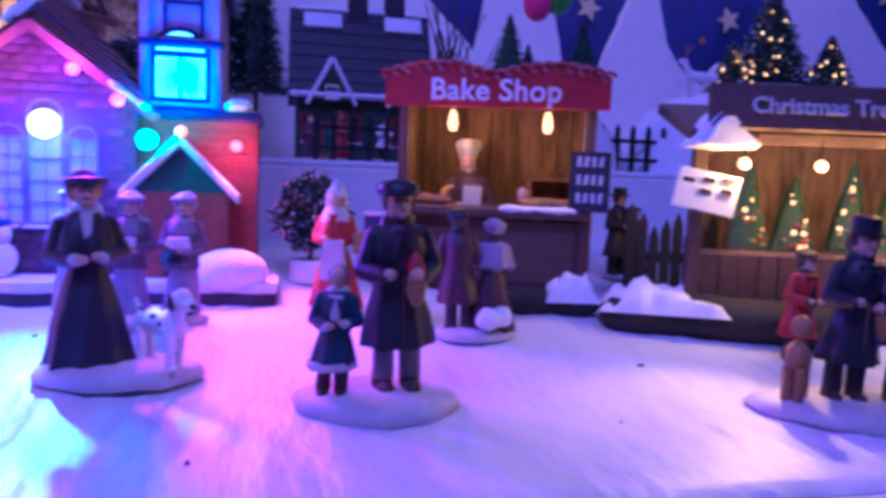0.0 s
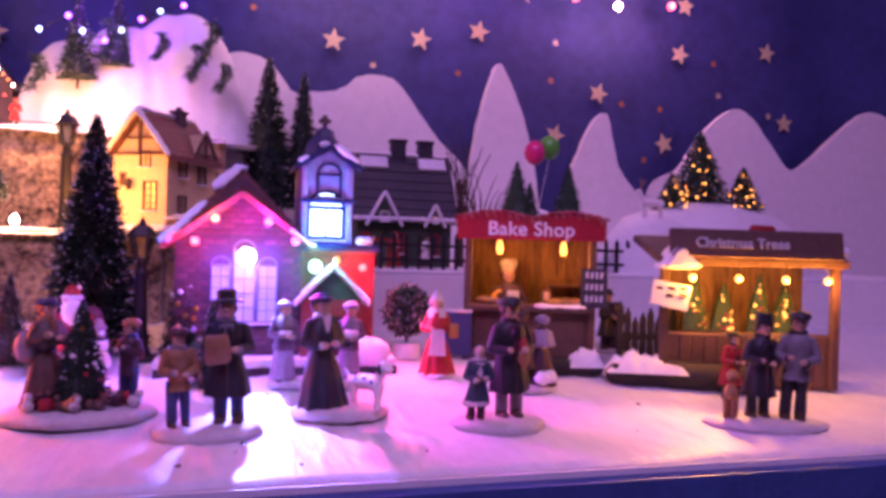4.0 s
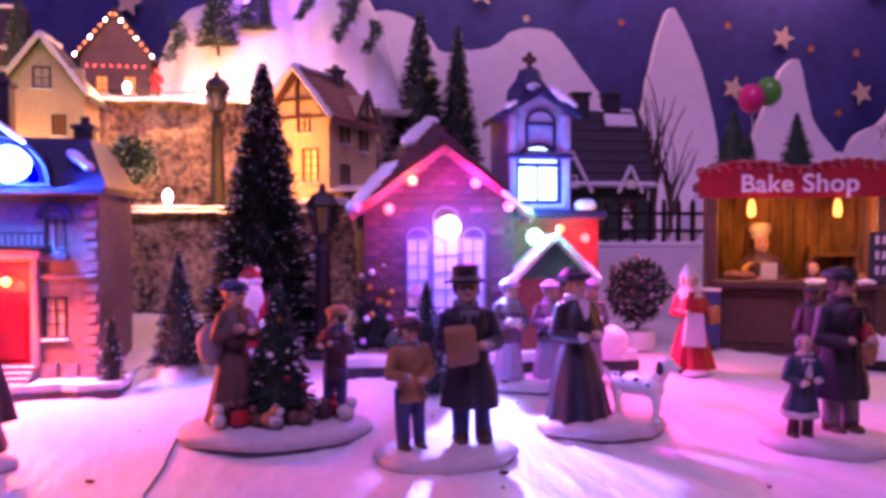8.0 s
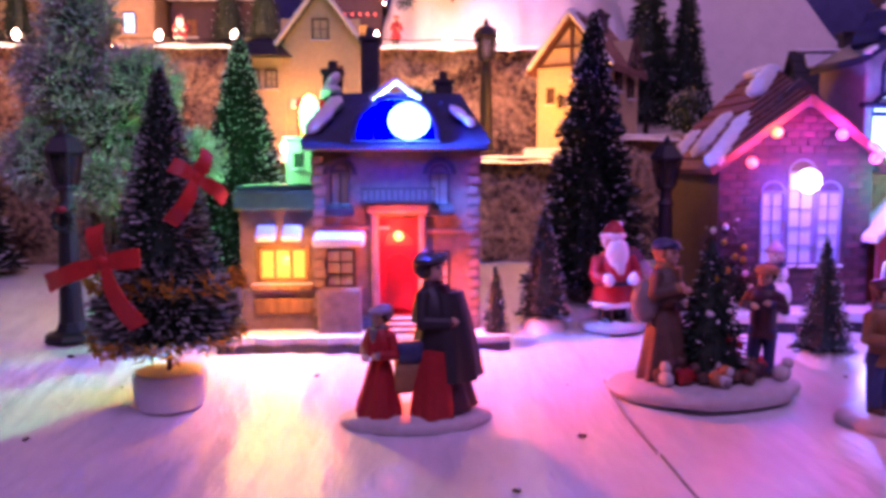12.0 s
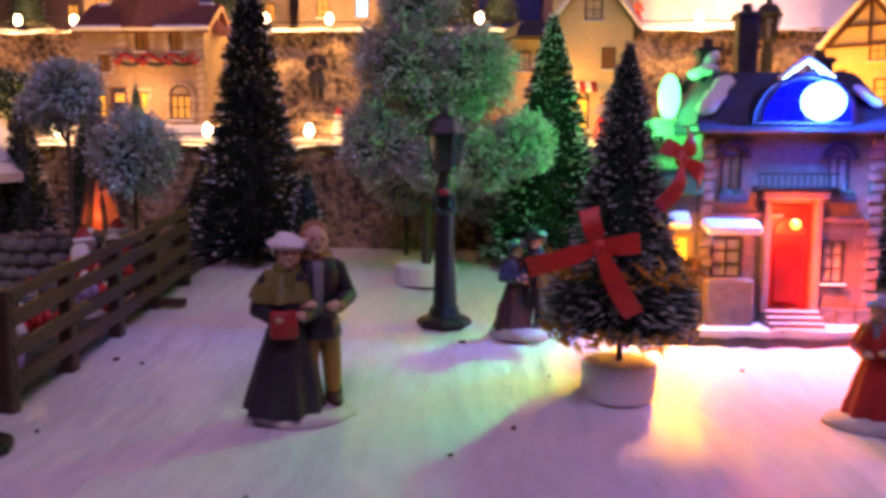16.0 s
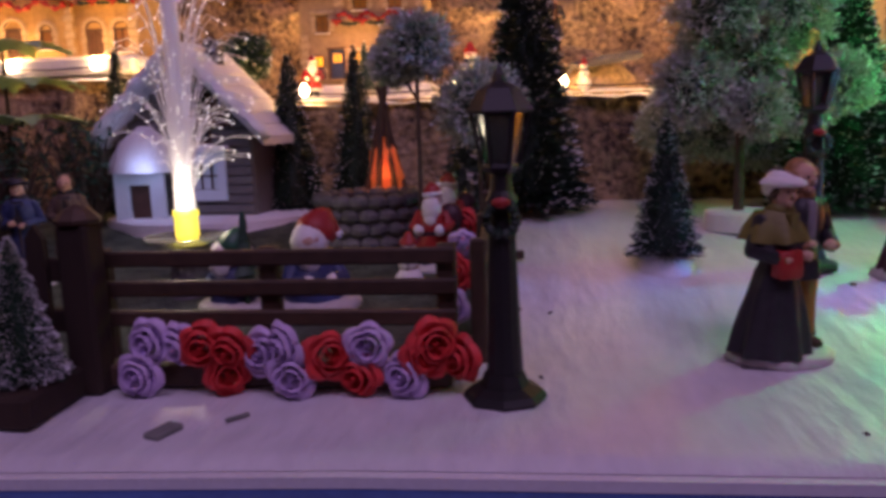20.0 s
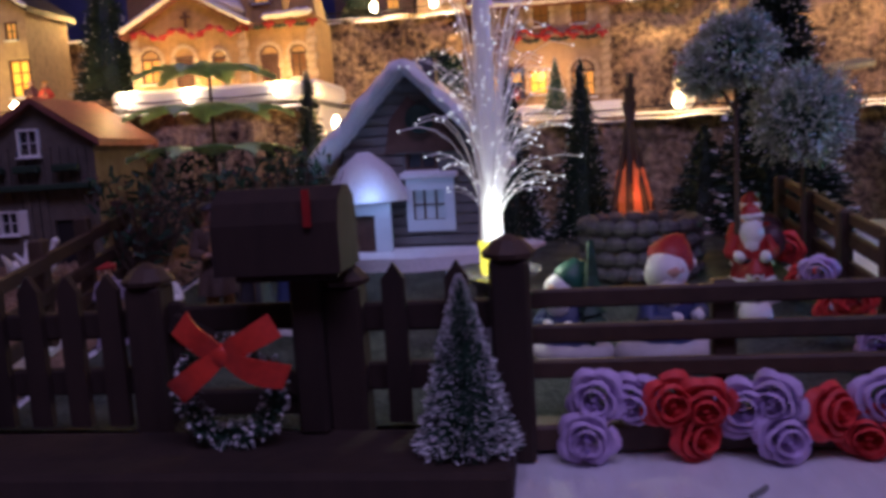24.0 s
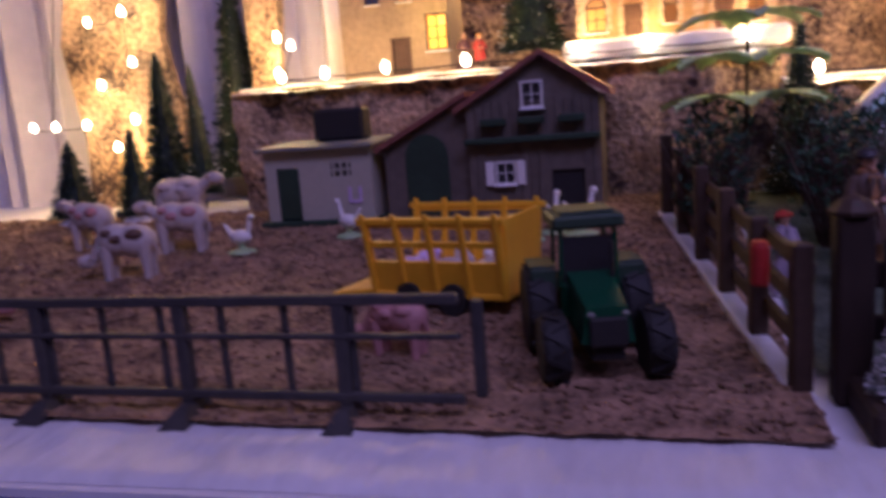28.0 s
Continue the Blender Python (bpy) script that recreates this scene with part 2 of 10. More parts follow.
PINKB = mat("pink_balloon", (0.80, 0.05, 0.22), 0.3, var=0.05, bump=0)
GREENB = mat("green_balloon", (0.08, 0.45, 0.05), 0.3, var=0.05, bump=0)
ACRYL = mat("clear_acrylic", (0.8, 0.82, 0.85), 0.08, var=0.02, bump=0, trans=0.85)
FIBRE = mat("lit_fibre_strands", (0.7, 0.7, 0.75), 0.3, var=0.02, bump=0, emit=(0.85, 0.58, 0.58), power=0.11)
FIBRETIP = mat("fibre_tips", (0.9, 0.9, 0.9), 0.3, bump=0, emit=(1.0, 0.92, 0.85), power=1.3)


def glow(name, tint, power, base=None):
    """A lit bulb or pane of tinted plastic; on the cottage also walls given lamplight as emission."""
    return mat(name, base or tuple(0.06 + 0.4 * c for c in tint), 0.3, var=0.05, bump=0, emit=tint, power=power)


G_WIN = glow("lit_church_pane", (0.40, 0.40, 1.0), 0.34, (0.45, 0.45, 0.62))
G_WINW = glow("bright_church_lamp", (0.75, 0.80, 1.0), 7)
G_COOL = glow("bluish_white_lamp", (0.22, 0.62, 1.0), 5.0)
G_CYAN = glow("lit_cyan_pane", (0.42, 0.82, 1.0), 2.6)
G_GREEN = glow("green_bulb", (0.06, 1.0, 0.26), 5.0)
G_RED = glow("red_bulb", (1.0, 0.12, 0.06), 3.0)
G_PINK = glow("pink_bulb", (1.0, 0.14, 0.60), 3.0)
G_ORANGE = glow("orange_bulb", (1.0, 0.26, 0.04), 3.0)
G_YEL = glow("lit_yellow_pane", (1.0, 0.40, 0.015), 1.9)
G_REDP = glow("lit_red_door", (1.0, 0.11, 0.02), 0.6, (0.35, 0.03, 0.02))
G_AMB = glow("amber_bulb", (1.0, 0.46, 0.03), 2.8)
G_WARM = glow("warm_white_bulb", (1.0, 0.68, 0.34), 26)
G_HOUSE = glow("lit_house_pane", (1.0, 0.42, 0.05), 0.75)
G_DIM = glow("dim_amber_pane", (1.0, 0.30, 0.03), 0.16, (0.10, 0.05, 0.03))
G_FOUNT = glow("fountain_base_lamp", (1.0, 0.80, 0.06), 1.3)
# the cottage lamp's light on porch and window surround, put in as emission
G_COT = glow("cool_self_glow", (0.50, 0.62, 1.0), 0.10, (0.5, 0.5, 0.55))
G_EMBER = glow("orange_well_glow", (1.0, 0.16, 0.02), 0.28)
G_VIOLET = glow("violet_bulb", (0.42, 0.16, 1.0), 5)


def frosted_pane(name, col):
    """Thin milky plastic that lets a lamp behind it shine through."""
    m = mat(name, col, 0.35, var=0.05, bump=0)
    n, link = m.node_tree.nodes, m.node_tree.links.new
    tr, mixer = n.new("ShaderNodeBsdfTranslucent"), n.new("ShaderNodeMixShader")
    tr.inputs["Color"].default_value = (*col, 1)
    mixer.inputs[0].default_value = 0.75
    link(n["Principled BSDF"].outputs[0], mixer.inputs[1])
    link(tr.outputs[0], mixer.inputs[2])
    link(mixer.outputs[0], n["Material Output"].inputs[0])
    return m


DOME = frosted_pane("deep_blue_pane", (0.035, 0.10, 0.95))
LAMPGLASS = mat("dusty_lantern_glass", (0.13, 0.13, 0.14), 0.15, var=0.1, bump=0, trans=0.9)

# ---- tools ----
class B:
    """Gathers faces of one mesh; each call may name its material."""

    def __init__(self, material=None):
        self.v, self.f, self.i, self.mats, self.now, self.m = [], [], [], [], 0, Matrix()
        if material:
            self.use(material)

    def use(self, material):
        if material not in self.mats:
            self.mats.append(material)
        self.now = self.mats.index(material)
        return self

    def at(self, m=None):
        self.m = m or Matrix()
        return self

    def add(self, vs, fs):
        k = len(self.v)
        self.v += [tuple(self.m @ Vector(p)) for p in vs]
        self.f += [tuple(k + j for j in f) for f in fs]
        self.i += [self.now] * len(fs)
        return self

    def box(self, c, s, b=0.0):
        """A box at centre c of size s, with chamfered edges."""
        hx, hy, hz = (a / 2 for a in s)
        b = min(b, hx * 0.45, hy * 0.45, hz * 0.45)
        if b <= 0:
            vs = [(c[0] + x * hx, c[1] + y * hy, c[2] + z * hz) for x in (-1, 1) for y in (-1, 1) for z in (-1, 1)]
            return self.add(vs, [(0, 1, 3, 2), (4, 6, 7, 5), (0, 4, 5, 1), (2, 3, 7, 6), (0, 2, 6, 4), (1, 5, 7, 3)])
        vs, idx = [], {}
        for x in (-1, 1):
            for y in (-1, 1):
                for z in (-1, 1):
                    for a in range(3):
                        h = [hx - b, hy - b, hz - b]
                        h[a] += b
                        idx[x, y, z, a] = len(vs)
                        vs.append((c[0] + x * h[0], c[1] + y * h[1], c[2] + z * h[2]))
        fs = []
        P = (-1, 1)
        for s_ in P:
            q = [(s_, -1, -1), (s_, 1, -1), (s_, 1, 1), (s_, -1, 1)]
            for a in range(3):
                ring = [tuple(p[(j - a) % 3] for j in range(3)) for p in q]
                face = [idx[r[0], r[1], r[2], a] for r in ring]
                fs.append(tuple(face if s_ > 0 else face[::-1]))
        for a in range(3):
            o1, o2 = (a + 1) % 3, (a + 2) % 3
            for s1 in P:
                for s2 in P:
                    k0, k1 = [0, 0, 0], [0, 0, 0]
                    k0[a], k0[o1], k0[o2] = -1, s1, s2
                    k1[a], k1[o1], k1[o2] = 1, s1, s2
                    face = [idx[(*k0, o1)], idx[(*k1, o1)], idx[(*k1, o2)], idx[(*k0, o2)]]
                    fs.append(tuple(face if s1 * s2 < 0 else face[::-1]))
        for x in P:
            for y in P:
                for z in P:
                    face = [idx[x, y, z, a] for a in range(3)]
                    fs.append(tuple(face if x * y * z > 0 else face[::-1]))
        return self.add(vs, fs)

    def rod(self, p, q, r0, r1=None, n=8):
        """A tapered round bar from p to q."""
        r1 = r0 if r1 is None else r1
        p, q = Vector(p), Vector(q)
        d = (q - p).normalized()
        u = d.orthogonal().normalized()
        w = d.cross(u)
        vs = []
        for c, r in ((p, r0), (q, r1)):
            vs += [c + (u * math.cos(t) + w * math.sin(t)) * r for t in (2 * math.pi * k / n for k in range(n))]
        fs = [(k, (k + 1) % n, n + (k + 1) % n, n + k) for k in range(n)]
        return self.add(vs, fs + [tuple(range(n))[::-1], tuple(range(n, 2 * n))])

    def lathe(self, prof, c=(0, 0, 0), n=14, sx=1.0, sy=1.0, wob=0.0):
        """A turned form; prof: radius and height, from below to above."""
        vs = []
        for r, z in prof:
            for k in range(n):
                t = 2 * math.pi * k / n
                q = r * (1 + wob * math.sin(3 * t + z * 90) + wob * 0.7 * math.sin(7 * t + 1.3))
                vs.append((c[0] + q * math.cos(t) * sx, c[1] + q * math.sin(t) * sy, c[2] + z))
        fs = []
        for j in range(len(prof) - 1):
            for k in range(n):
                fs.append((j * n + k, j * n + (k + 1) % n, (j + 1) * n + (k + 1) % n, (j + 1) * n + k))
        fs += [tuple(range(n))[::-1], tuple(range((len(prof) - 1) * n, len(prof) * n))]
        return self.add(vs, fs)

    def ball(self, c, r, n=10, sx=1.0, sy=1.0, sz=1.0):
        prof = [(max(r * math.sin(math.pi * k / n), r * 0.02), -r * math.cos(math.pi * k / n) * sz) for k in range(n + 1)]
        return self.lathe(prof, c, max(8, n + 2), sx, sy)

    def slab(self, poly, y0, y1):
        """An outline of x, z points (anticlockwise from the front), from depth y0 to y1."""
        n = len(poly)
        vs = [(x, y0, z) for x, z in poly] + [(x, y1, z) for x, z in poly]
        fs = [tuple(range(n)), tuple(range(n, 2 * n))[::-1]]
        return self.add(vs, fs + [(k, n + k, n + (k + 1) % n, (k + 1) % n) for k in range(n)])

    def plate(self, poly, z0, z1):
        """An outline of x, y points (anticlockwise from above), from height z0 to z1."""
        n = len(poly)
        vs = [(x, y, z0) for x, y in poly] + [(x, y, z1) for x, y in poly]
        fs = [tuple(range(n))[::-1], tuple(range(n, 2 * n))]
        return self.add(vs, fs + [(k, (k + 1) % n, n + (k + 1) % n, n + k) for k in range(n)])

    def wall(self, x0, x1, z0, z1, y0, y1, holes=()):
        """An upright wall with openings (x0, x1, z0, z1) right through it."""
        keep, vs_all, fs_all = {}, [], []

        def vert(p):
            k = tuple(round(c, 6) for c in p)
            if k not in keep:
                keep[k] = len(vs_all)
                vs_all.append(p)
            return keep[k]

        xs = sorted({x0, x1, *(h[0] for h in holes), *(h[1] for h in holes)})
        zs = sorted({z0, z1, *(h[2] for h in holes), *(h[3] for h in holes)})

        def solid(i, j):
            if not (0 <= i < len(xs) - 1 and 0 <= j < len(zs) - 1):
                return False
            cx, cz = (xs[i] + xs[i + 1]) / 2, (zs[j] + zs[j + 1]) / 2
            return not any(h[0] < cx < h[1] and h[2] < cz < h[3] for h in holes)

        for i in range(len(xs) - 1):
            for j in range(len(zs) - 1):
                if not solid(i, j):
                    continue
                a, b, c, d = xs[i], xs[i + 1], zs[j], zs[j + 1]
                vs = [(a, y0, c), (b, y0, c), (b, y0, d), (a, y0, d), (a, y1, c), (b, y1, c), (b, y1, d), (a, y1, d)]
                fs = [(0, 1, 2, 3), (5, 4, 7, 6)]
                for di, dj, face in ((-1, 0, (4, 0, 3, 7)), (1, 0, (1, 5, 6, 2)), (0, -1, (4, 5, 1, 0)), (0, 1, (3, 2, 6, 7))):
                    if not solid(i + di, j + dj):
                        fs.append(face)
                fs_all += [tuple(vert(vs[q]) for q in face) for face in fs]
        return self.add(vs_all, fs_all)

    def mesh(self, name, smooth=False):
        me = bpy.data.meshes.new(name)
        me.from_pydata(self.v, [], self.f)
        for m in self.mats:
            me.materials.append(m)
        me.polygons.foreach_set("material_index", self.i)
        if smooth:
            me.polygons.foreach_set("use_smooth", [True] * len(self.f))
            me.set_sharp_from_angle(angle=radians(50))
        me.update()
        return me


def part(name, b, parent=None, label="", smooth=False, m=None):
    """One mesh object under a thing or a part."""
    ob = new(name, b.mesh(name, smooth) if isinstance(b, B) else b)
    ob.parent = parent
    if m is not None:
        ob.matrix_basis = m
    return tagged(ob, label)


def thing(name, m, label, category, group="", kind=""):
    ob = new(name)
    ob.empty_display_size = 0.01
    ob.matrix_basis = m
    return tagged(ob, label, category, group, kind)


def single(name, b, m, label, category, group="", kind="", smooth=False):
    ob = part(name, b, None, "", smooth, m)
    return tagged(ob, label, category, group, kind)


def ground(y):
    """Height of the snow: flat in front, rising gently to the back."""
    return 0.0 if y < 0.19 else min(0.12 * (y - 0.19), 0.0276)


def on(x, y, turn=0.0):
    return pose(x, y, ground(y), 0, 0, turn)


def cobble_base(b, rx, ry, h, seed, top=None):
    """The uneven snowy base of a figurine."""
    b.lathe([(1.0, 0), (1.04, h * 0.35), (1.0, h * 0.75), (0.86, h), (0.3, h * 1.12)], (0, 0, 0), 22, rx, ry, 0.035)


def beam(b, poly, x0, x1):
    """An outline of y, z points from x0 to x1."""
    n = len(poly)
    vs = [(x0, y, z) for y, z in poly] + [(x1, y, z) for y, z in poly]
    fs = [tuple(range(n))[::-1], tuple(range(n, 2 * n))]
    return b.add(vs, fs + [(k, (k + 1) % n, n + (k + 1) % n, n + k) for k in range(n)])


def bristles(b, n, rng, crown, size, core, lo=0.0, tip=None):
    """Thin blades set round a stem; crown gives the foot and the tip of one blade."""
    for _ in range(n):
        p, q = crown(rng)
        d = q - p
        side = d.cross(Vector((rng.uniform(-1, 1), rng.uniform(-1, 1), rng.uniform(-1, 1)))).normalized() * size * rng.uniform(0.6, 1.2)
        b.use(core).add([p - side * 0.6, p + side * 0.6, q + side * 0.35, q - side * 0.35], [(0, 1, 2, 3)])
        if tip and rng.random() < lo:
            a = p + d * rng.uniform(0.72, 0.86)
            up = Vector((0, 0, size * 0.25))
            b.use(tip).add([a - side * 0.8 + up, a + side * 0.8 + up, q + side * 0.7 + up, q - side * 0.7 + up], [(0, 1, 2, 3)])


def pine(m, h, r, label, n=1500, needle=None, frost=0.35, foot="mound", seed=1, group="bottle-brush trees", lift=0.10, layers=9, name="bottle_brush_tree"):
    """A tapered bottle-brush tree on a stem, with snowy tips."""
    rng = random.Random(seed)
    ob = thing(name, m, label, "tree", group)
    z0 = h * lift
    b = B(BARK).rod((0, 0, 0), (0, 0, h * 0.6), r * 0.07, r * 0.04, 7)
    part("trunk", b, ob)
    needle = needle or PINE

    def crown(g):
        u = g.random() ** 1.5
        rad = r * ((1 - u) ** 0.85) * (0.80 + 0.2 * (1 - (u * layers) % 1.0)) * g.uniform(0.80, 1.05) + r * 0.05
        t = g.uniform(0, 2 * math.pi)
        z = z0 + (h - z0) * u
        d = Vector((math.cos(t), math.sin(t), 0))
        return Vector((0, 0, z + rad * 0.05)) + d * rad * 0.25, Vector((0, 0, z + rad * 0.12 * g.uniform(-0.8, 1))) + d * rad

    b = B(needle)
    b.lathe([(r * 0.15, z0), (r * 0.66, z0 + h * 0.04), (r * 0.36, z0 + (h - z0) * 0.45), (r * 0.05, h * 0.97)], (0, 0, 0), 9, wob=0.08)
    bristles(b, int(n * 1.35), rng, crown, r * 0.030, needle)
    part("crown", b, ob)
    s = B(FROST)

    def tips(g):
        p, q = crown(g)
        return p + (q - p) * 0.86, q + Vector((0, 0, r * 0.02))

    bristles(s, int(n * frost * 1.25), rng, tips, r * 0.034, FROST)
    part("frosting", s, ob, "white frosted bristle tips")
    if foot == "mound":
        part("snow_mound", B(SNOWTOP).lathe([(r * 0.75, -0.002), (r * 0.72, h * 0.03), (r * 0.5, h * 0.10), (r * 0.16, h * 0.135)], (0, 0, 0), 14, wob=0.05), ob, smooth=True)
    elif foot == "disc":
        part("base_disc", B(FOAM).lathe([(r * 0.62, 0), (r * 0.62, h * 0.07), (r * 0.58, h * 0.08)], (0, 0, 0), 20), ob)
    return ob


def frosted_ball(b, c, r, n, rng, needle, size=0.0011):
    """A round head of short pale bristles with an uneven outline."""
    c, seed = Vector(c), rng.uniform(0, 90)

    def crown(g):
        d = Vector((g.gauss(0, 1), g.gauss(0, 1), g.gauss(0, 1))).normalized()
        rad = r * (0.92 + 0.28 * noise.noise((d.x * 2.4 + seed, d.y * 2.4, d.z * 2.4)))
        p = c + d * rad * g.uniform(0.60, 0.90)
        w = Vector((g.uniform(-1, 1), g.uniform(-1, 1), g.uniform(-1, 1)))
        return p, p + (d * 0.9 + w * 0.75).normalized() * r * g.uniform(0.12, 0.26)

    deep = FROSTD if needle == FROSTG else needle
    b.use(PINE2).ball(c, r * 0.62, 8)
    bristles(b, n // 2, rng, crown, size, deep, 0.3, needle)
    bristles(b, n // 2, rng, crown, size, deep, 0.85, FROST)


def cloth_form(b, prof, c=(0, 0, 0), k=8, amp=0.07, n=64, sx=1.0, sy=0.86, phase=0.0):
    """A turned cloth form whose folds deepen towards the hem; prof: radius and height, from below to above."""
    lo, top = prof[0][1], prof[-1][1]
    vs = []
    for r, z in prof:
        w = amp * max(0.12, (top - z) / (top - lo))
        for j in range(n):
            t = 2 * math.pi * j / n
            q = r * (1 + w * math.sin(k * t + phase) + 0.5 * w * math.sin((k - 3) * t + 2.1 * phase + z * 30))
            vs.append((c[0] + q * math.cos(t) * sx, c[1] + q * math.sin(t) * sy, c[2] + z))
    m = len(prof)
    fs = [(a * n + j, a * n + (j + 1) % n, (a + 1) * n + (j + 1) % n, (a + 1) * n + j) for a in range(m - 1) for j in range(n)]
    return b.add(vs, fs + [tuple(range(n))[::-1], tuple(range((m - 1) * n, m * n))])


def person(b, place, h, upper, lower, style="lady", turn=0.0, hat=None, hair=None, root=None, arm=0.0, scarf=None):
    """A small painted ceramic person, seen from -y, worked into the mesh b."""
    ph = place[0] * 900 + h * 300
    b.at((root or Matrix()) @ pose(*place, 2.0 * math.sin(ph), 2.5 * math.cos(ph * 1.3), turn))
    P = lambda *q: tuple(a * h for a in q)
    H = lambda prof: [(r * h, z * h) for r, z in prof]
    L = lambda prof, c=(0, 0, 0), n=14, sx=1.0, sy=0.82, w=0.0: b.lathe(H(prof), P(*c), n, sx, sy, w)
    D = lambda prof, k=8, amp=0.07, sy=0.86: cloth_form(b, H(prof), k=k, amp=amp, sy=sy, phase=ph)
    trim = scarf or hair or lower
    if style == "lady":
        b.use(lower)
        D([(0.222, 0), (0.218, 0.03), (0.200, 0.12), (0.176, 0.24), (0.146, 0.36), (0.112, 0.47), (0.088, 0.53)], 9, 0.09)
    elif style == "singer":
        b.use(HAIR)
        for s in (-1, 1):
            b.ball(P(s * 0.060, -0.035, 0.022), 0.044 * h, 6, 1.0, 1.8, 0.7)
        b.use(lower)
        D([(0.155, 0.035), (0.150, 0.10), (0.135, 0.24), (0.120, 0.36), (0.105, 0.47)], 8, 0.08)
    else:
        b.use(HAIR)
        for s in (-1, 1):
            b.ball(P(s * 0.068, -0.032, 0.027), 0.046 * h, 7, 1.0, 1.9, 0.8)
            b.rod(P(s * 0.068, 0, 0.02), P(s * 0.066, 0, 0.10), 0.052 * h, 0.050 * h, 9)
        b.use(lower)
        for s in (-1, 1):
            b.rod(P(s * 0.066, 0, 0.07), P(s * 0.064, 0.006, 0.24), 0.052 * h, 0.054 * h, 10)
            b.rod(P(s * 0.064, 0.006, 0.24), P(s * 0.048, 0, 0.47), 0.054 * h, 0.072 * h, 10)
    b.use(upper)
    if style == "coat":
        D([(0.172, 0.235), (0.168, 0.27), (0.150, 0.38), (0.118, 0.49), (0.113, 0.53)], 6, 0.08)
        L([(0.113, 0.48), (0.116, 0.56), (0.132, 0.66), (0.134, 0.72), (0.116, 0.775), (0.075, 0.815), (0.045, 0.835)], n=16, w=0.03)
        # the open front, a narrow waistcoat between two lapels
        b.use(trim).slab([P(-0.030, 0.60), P(0.030, 0.60), P(0.052, 0.79), P(-0.052, 0.79)], -0.1225 * h, -0.085 * h)
        b.use(HAIR).box(P(0, -0.128, 0.42), P(0.012, 0.030, 0.34), 0.002 * h)
        b.use(upper)
        for s in (-1, 1):
            b.at(b.m @ pose(*P(s * 0.040, -0.122, 0.69), 8, s * -14, s * 12)).box((0, 0, 0), P(0.034, 0.020, 0.17), 0.006 * h)
            b.at((root or Matrix()) @ pose(*place, 2.0 * math.sin(ph), 2.5 * math.cos(ph * 1.3), turn))
    elif style == "singer":
        D([(0.138, 0.40), (0.128, 0.46), (0.112, 0.53)], 6, 0.05)
        L([(0.108, 0.50), (0.118, 0.60), (0.128, 0.68), (0.112, 0.77), (0.070, 0.815), (0.04, 0.835)], w=0.03)
        b.use(trim)
        D([(0.135, 0.690), (0.128, 0.735), (0.085, 0.810), (0.052, 0.830)], 7, 0.06)
    elif style == "lady":
        L([(0.096, 0.47), (0.086, 0.53), (0.100, 0.60), (0.118, 0.68), (0.110, 0.765), (0.072, 0.812), (0.04, 0.835)], n=16, w=0.03)
        b.use(upper)
        D([(0.168, 0.585), (0.158, 0.640), (0.136, 0.720), (0.092, 0.795), (0.050, 0.835)], 7, 0.07)
        b.use(trim).slab([P(-0.012, 0.66), P(0.012, 0.66), P(0.034, 0.81), P(-0.034, 0.81)], -0.122 * h, -0.070 * h)
    else:
        D([(0.122, 0.385), (0.114, 0.43), (0.100, 0.49)], 6, 0.05)
        L([(0.104, 0.46), (0.108, 0.58), (0.128, 0.68), (0.126, 0.735), (0.108, 0.78), (0.070, 0.815), (0.04, 0.835)], w=0.03)
    b.use(trim)
    L([(0.066, 0.790), (0.082, 0.812), (0.078, 0.838), (0.056, 0.856)], n=12, w=0.05)
    for s in (-1, 1):
        b.use(upper).ball(P(s * 0.106, 0, 0.752), 0.050 * h, 7)
        elbow, wrist = P(s * 0.168, -0.012, 0.595 + arm * 0.1), P(s * (0.075 + 0.02 * math.sin(ph + s)), -0.142, 0.575 + arm * 0.22 + 0.02 * s * math.cos(ph))
        b.rod(P(s * 0.110, 0, 0.765), elbow, 0.049 * h, 0.046 * h, 9).ball(elbow, 0.047 * h, 7)
        b.rod(elbow, wrist, 0.046 * h, 0.042 * h, 9)
        b.use(trim).ball(wrist, 0.043 * h, 6, 1, 1, 0.8)
        b.use(SKIN).ball((wrist[0] - s * 0.022 * h, wrist[1] - 0.016 * h, wrist[2] + 0.004 * h), 0.033 * h, 6, 1.2, 1.0, 0.85)
    b.use(SKIN).rod(P(0, 0, 0.82), P(0, -0.006, 0.87), 0.038 * h, 0.036 * h, 8)
    b.ball(P(0, -0.016, 0.907), 0.076 * h, 10, 0.88, 0.96, 1.14).ball(P(0, -0.090, 0.902), 0.015 * h, 5, 0.9, 1.2, 1.2).ball(P(0, -0.068, 0.858), 0.026 * h, 6)
    b.use(hair or HAIR).ball(P(0, 0.022, 0.925), 0.082 * h, 9, 1.0, 0.92, 1.04)
    for s in (-1, 1):
        b.ball(P(s * 0.060, -0.012, 0.918), 0.030 * h, 6, 0.7, 1.2, 1.6)
    b.use(HAIR)
    for s in (-1, 1):
        b.ball(P(s * 0.029, -0.083, 0.922), 0.0085 * h, 4)
    b.box(P(0, -0.0875, 0.876), P(0.026, 0.006, 0.006))
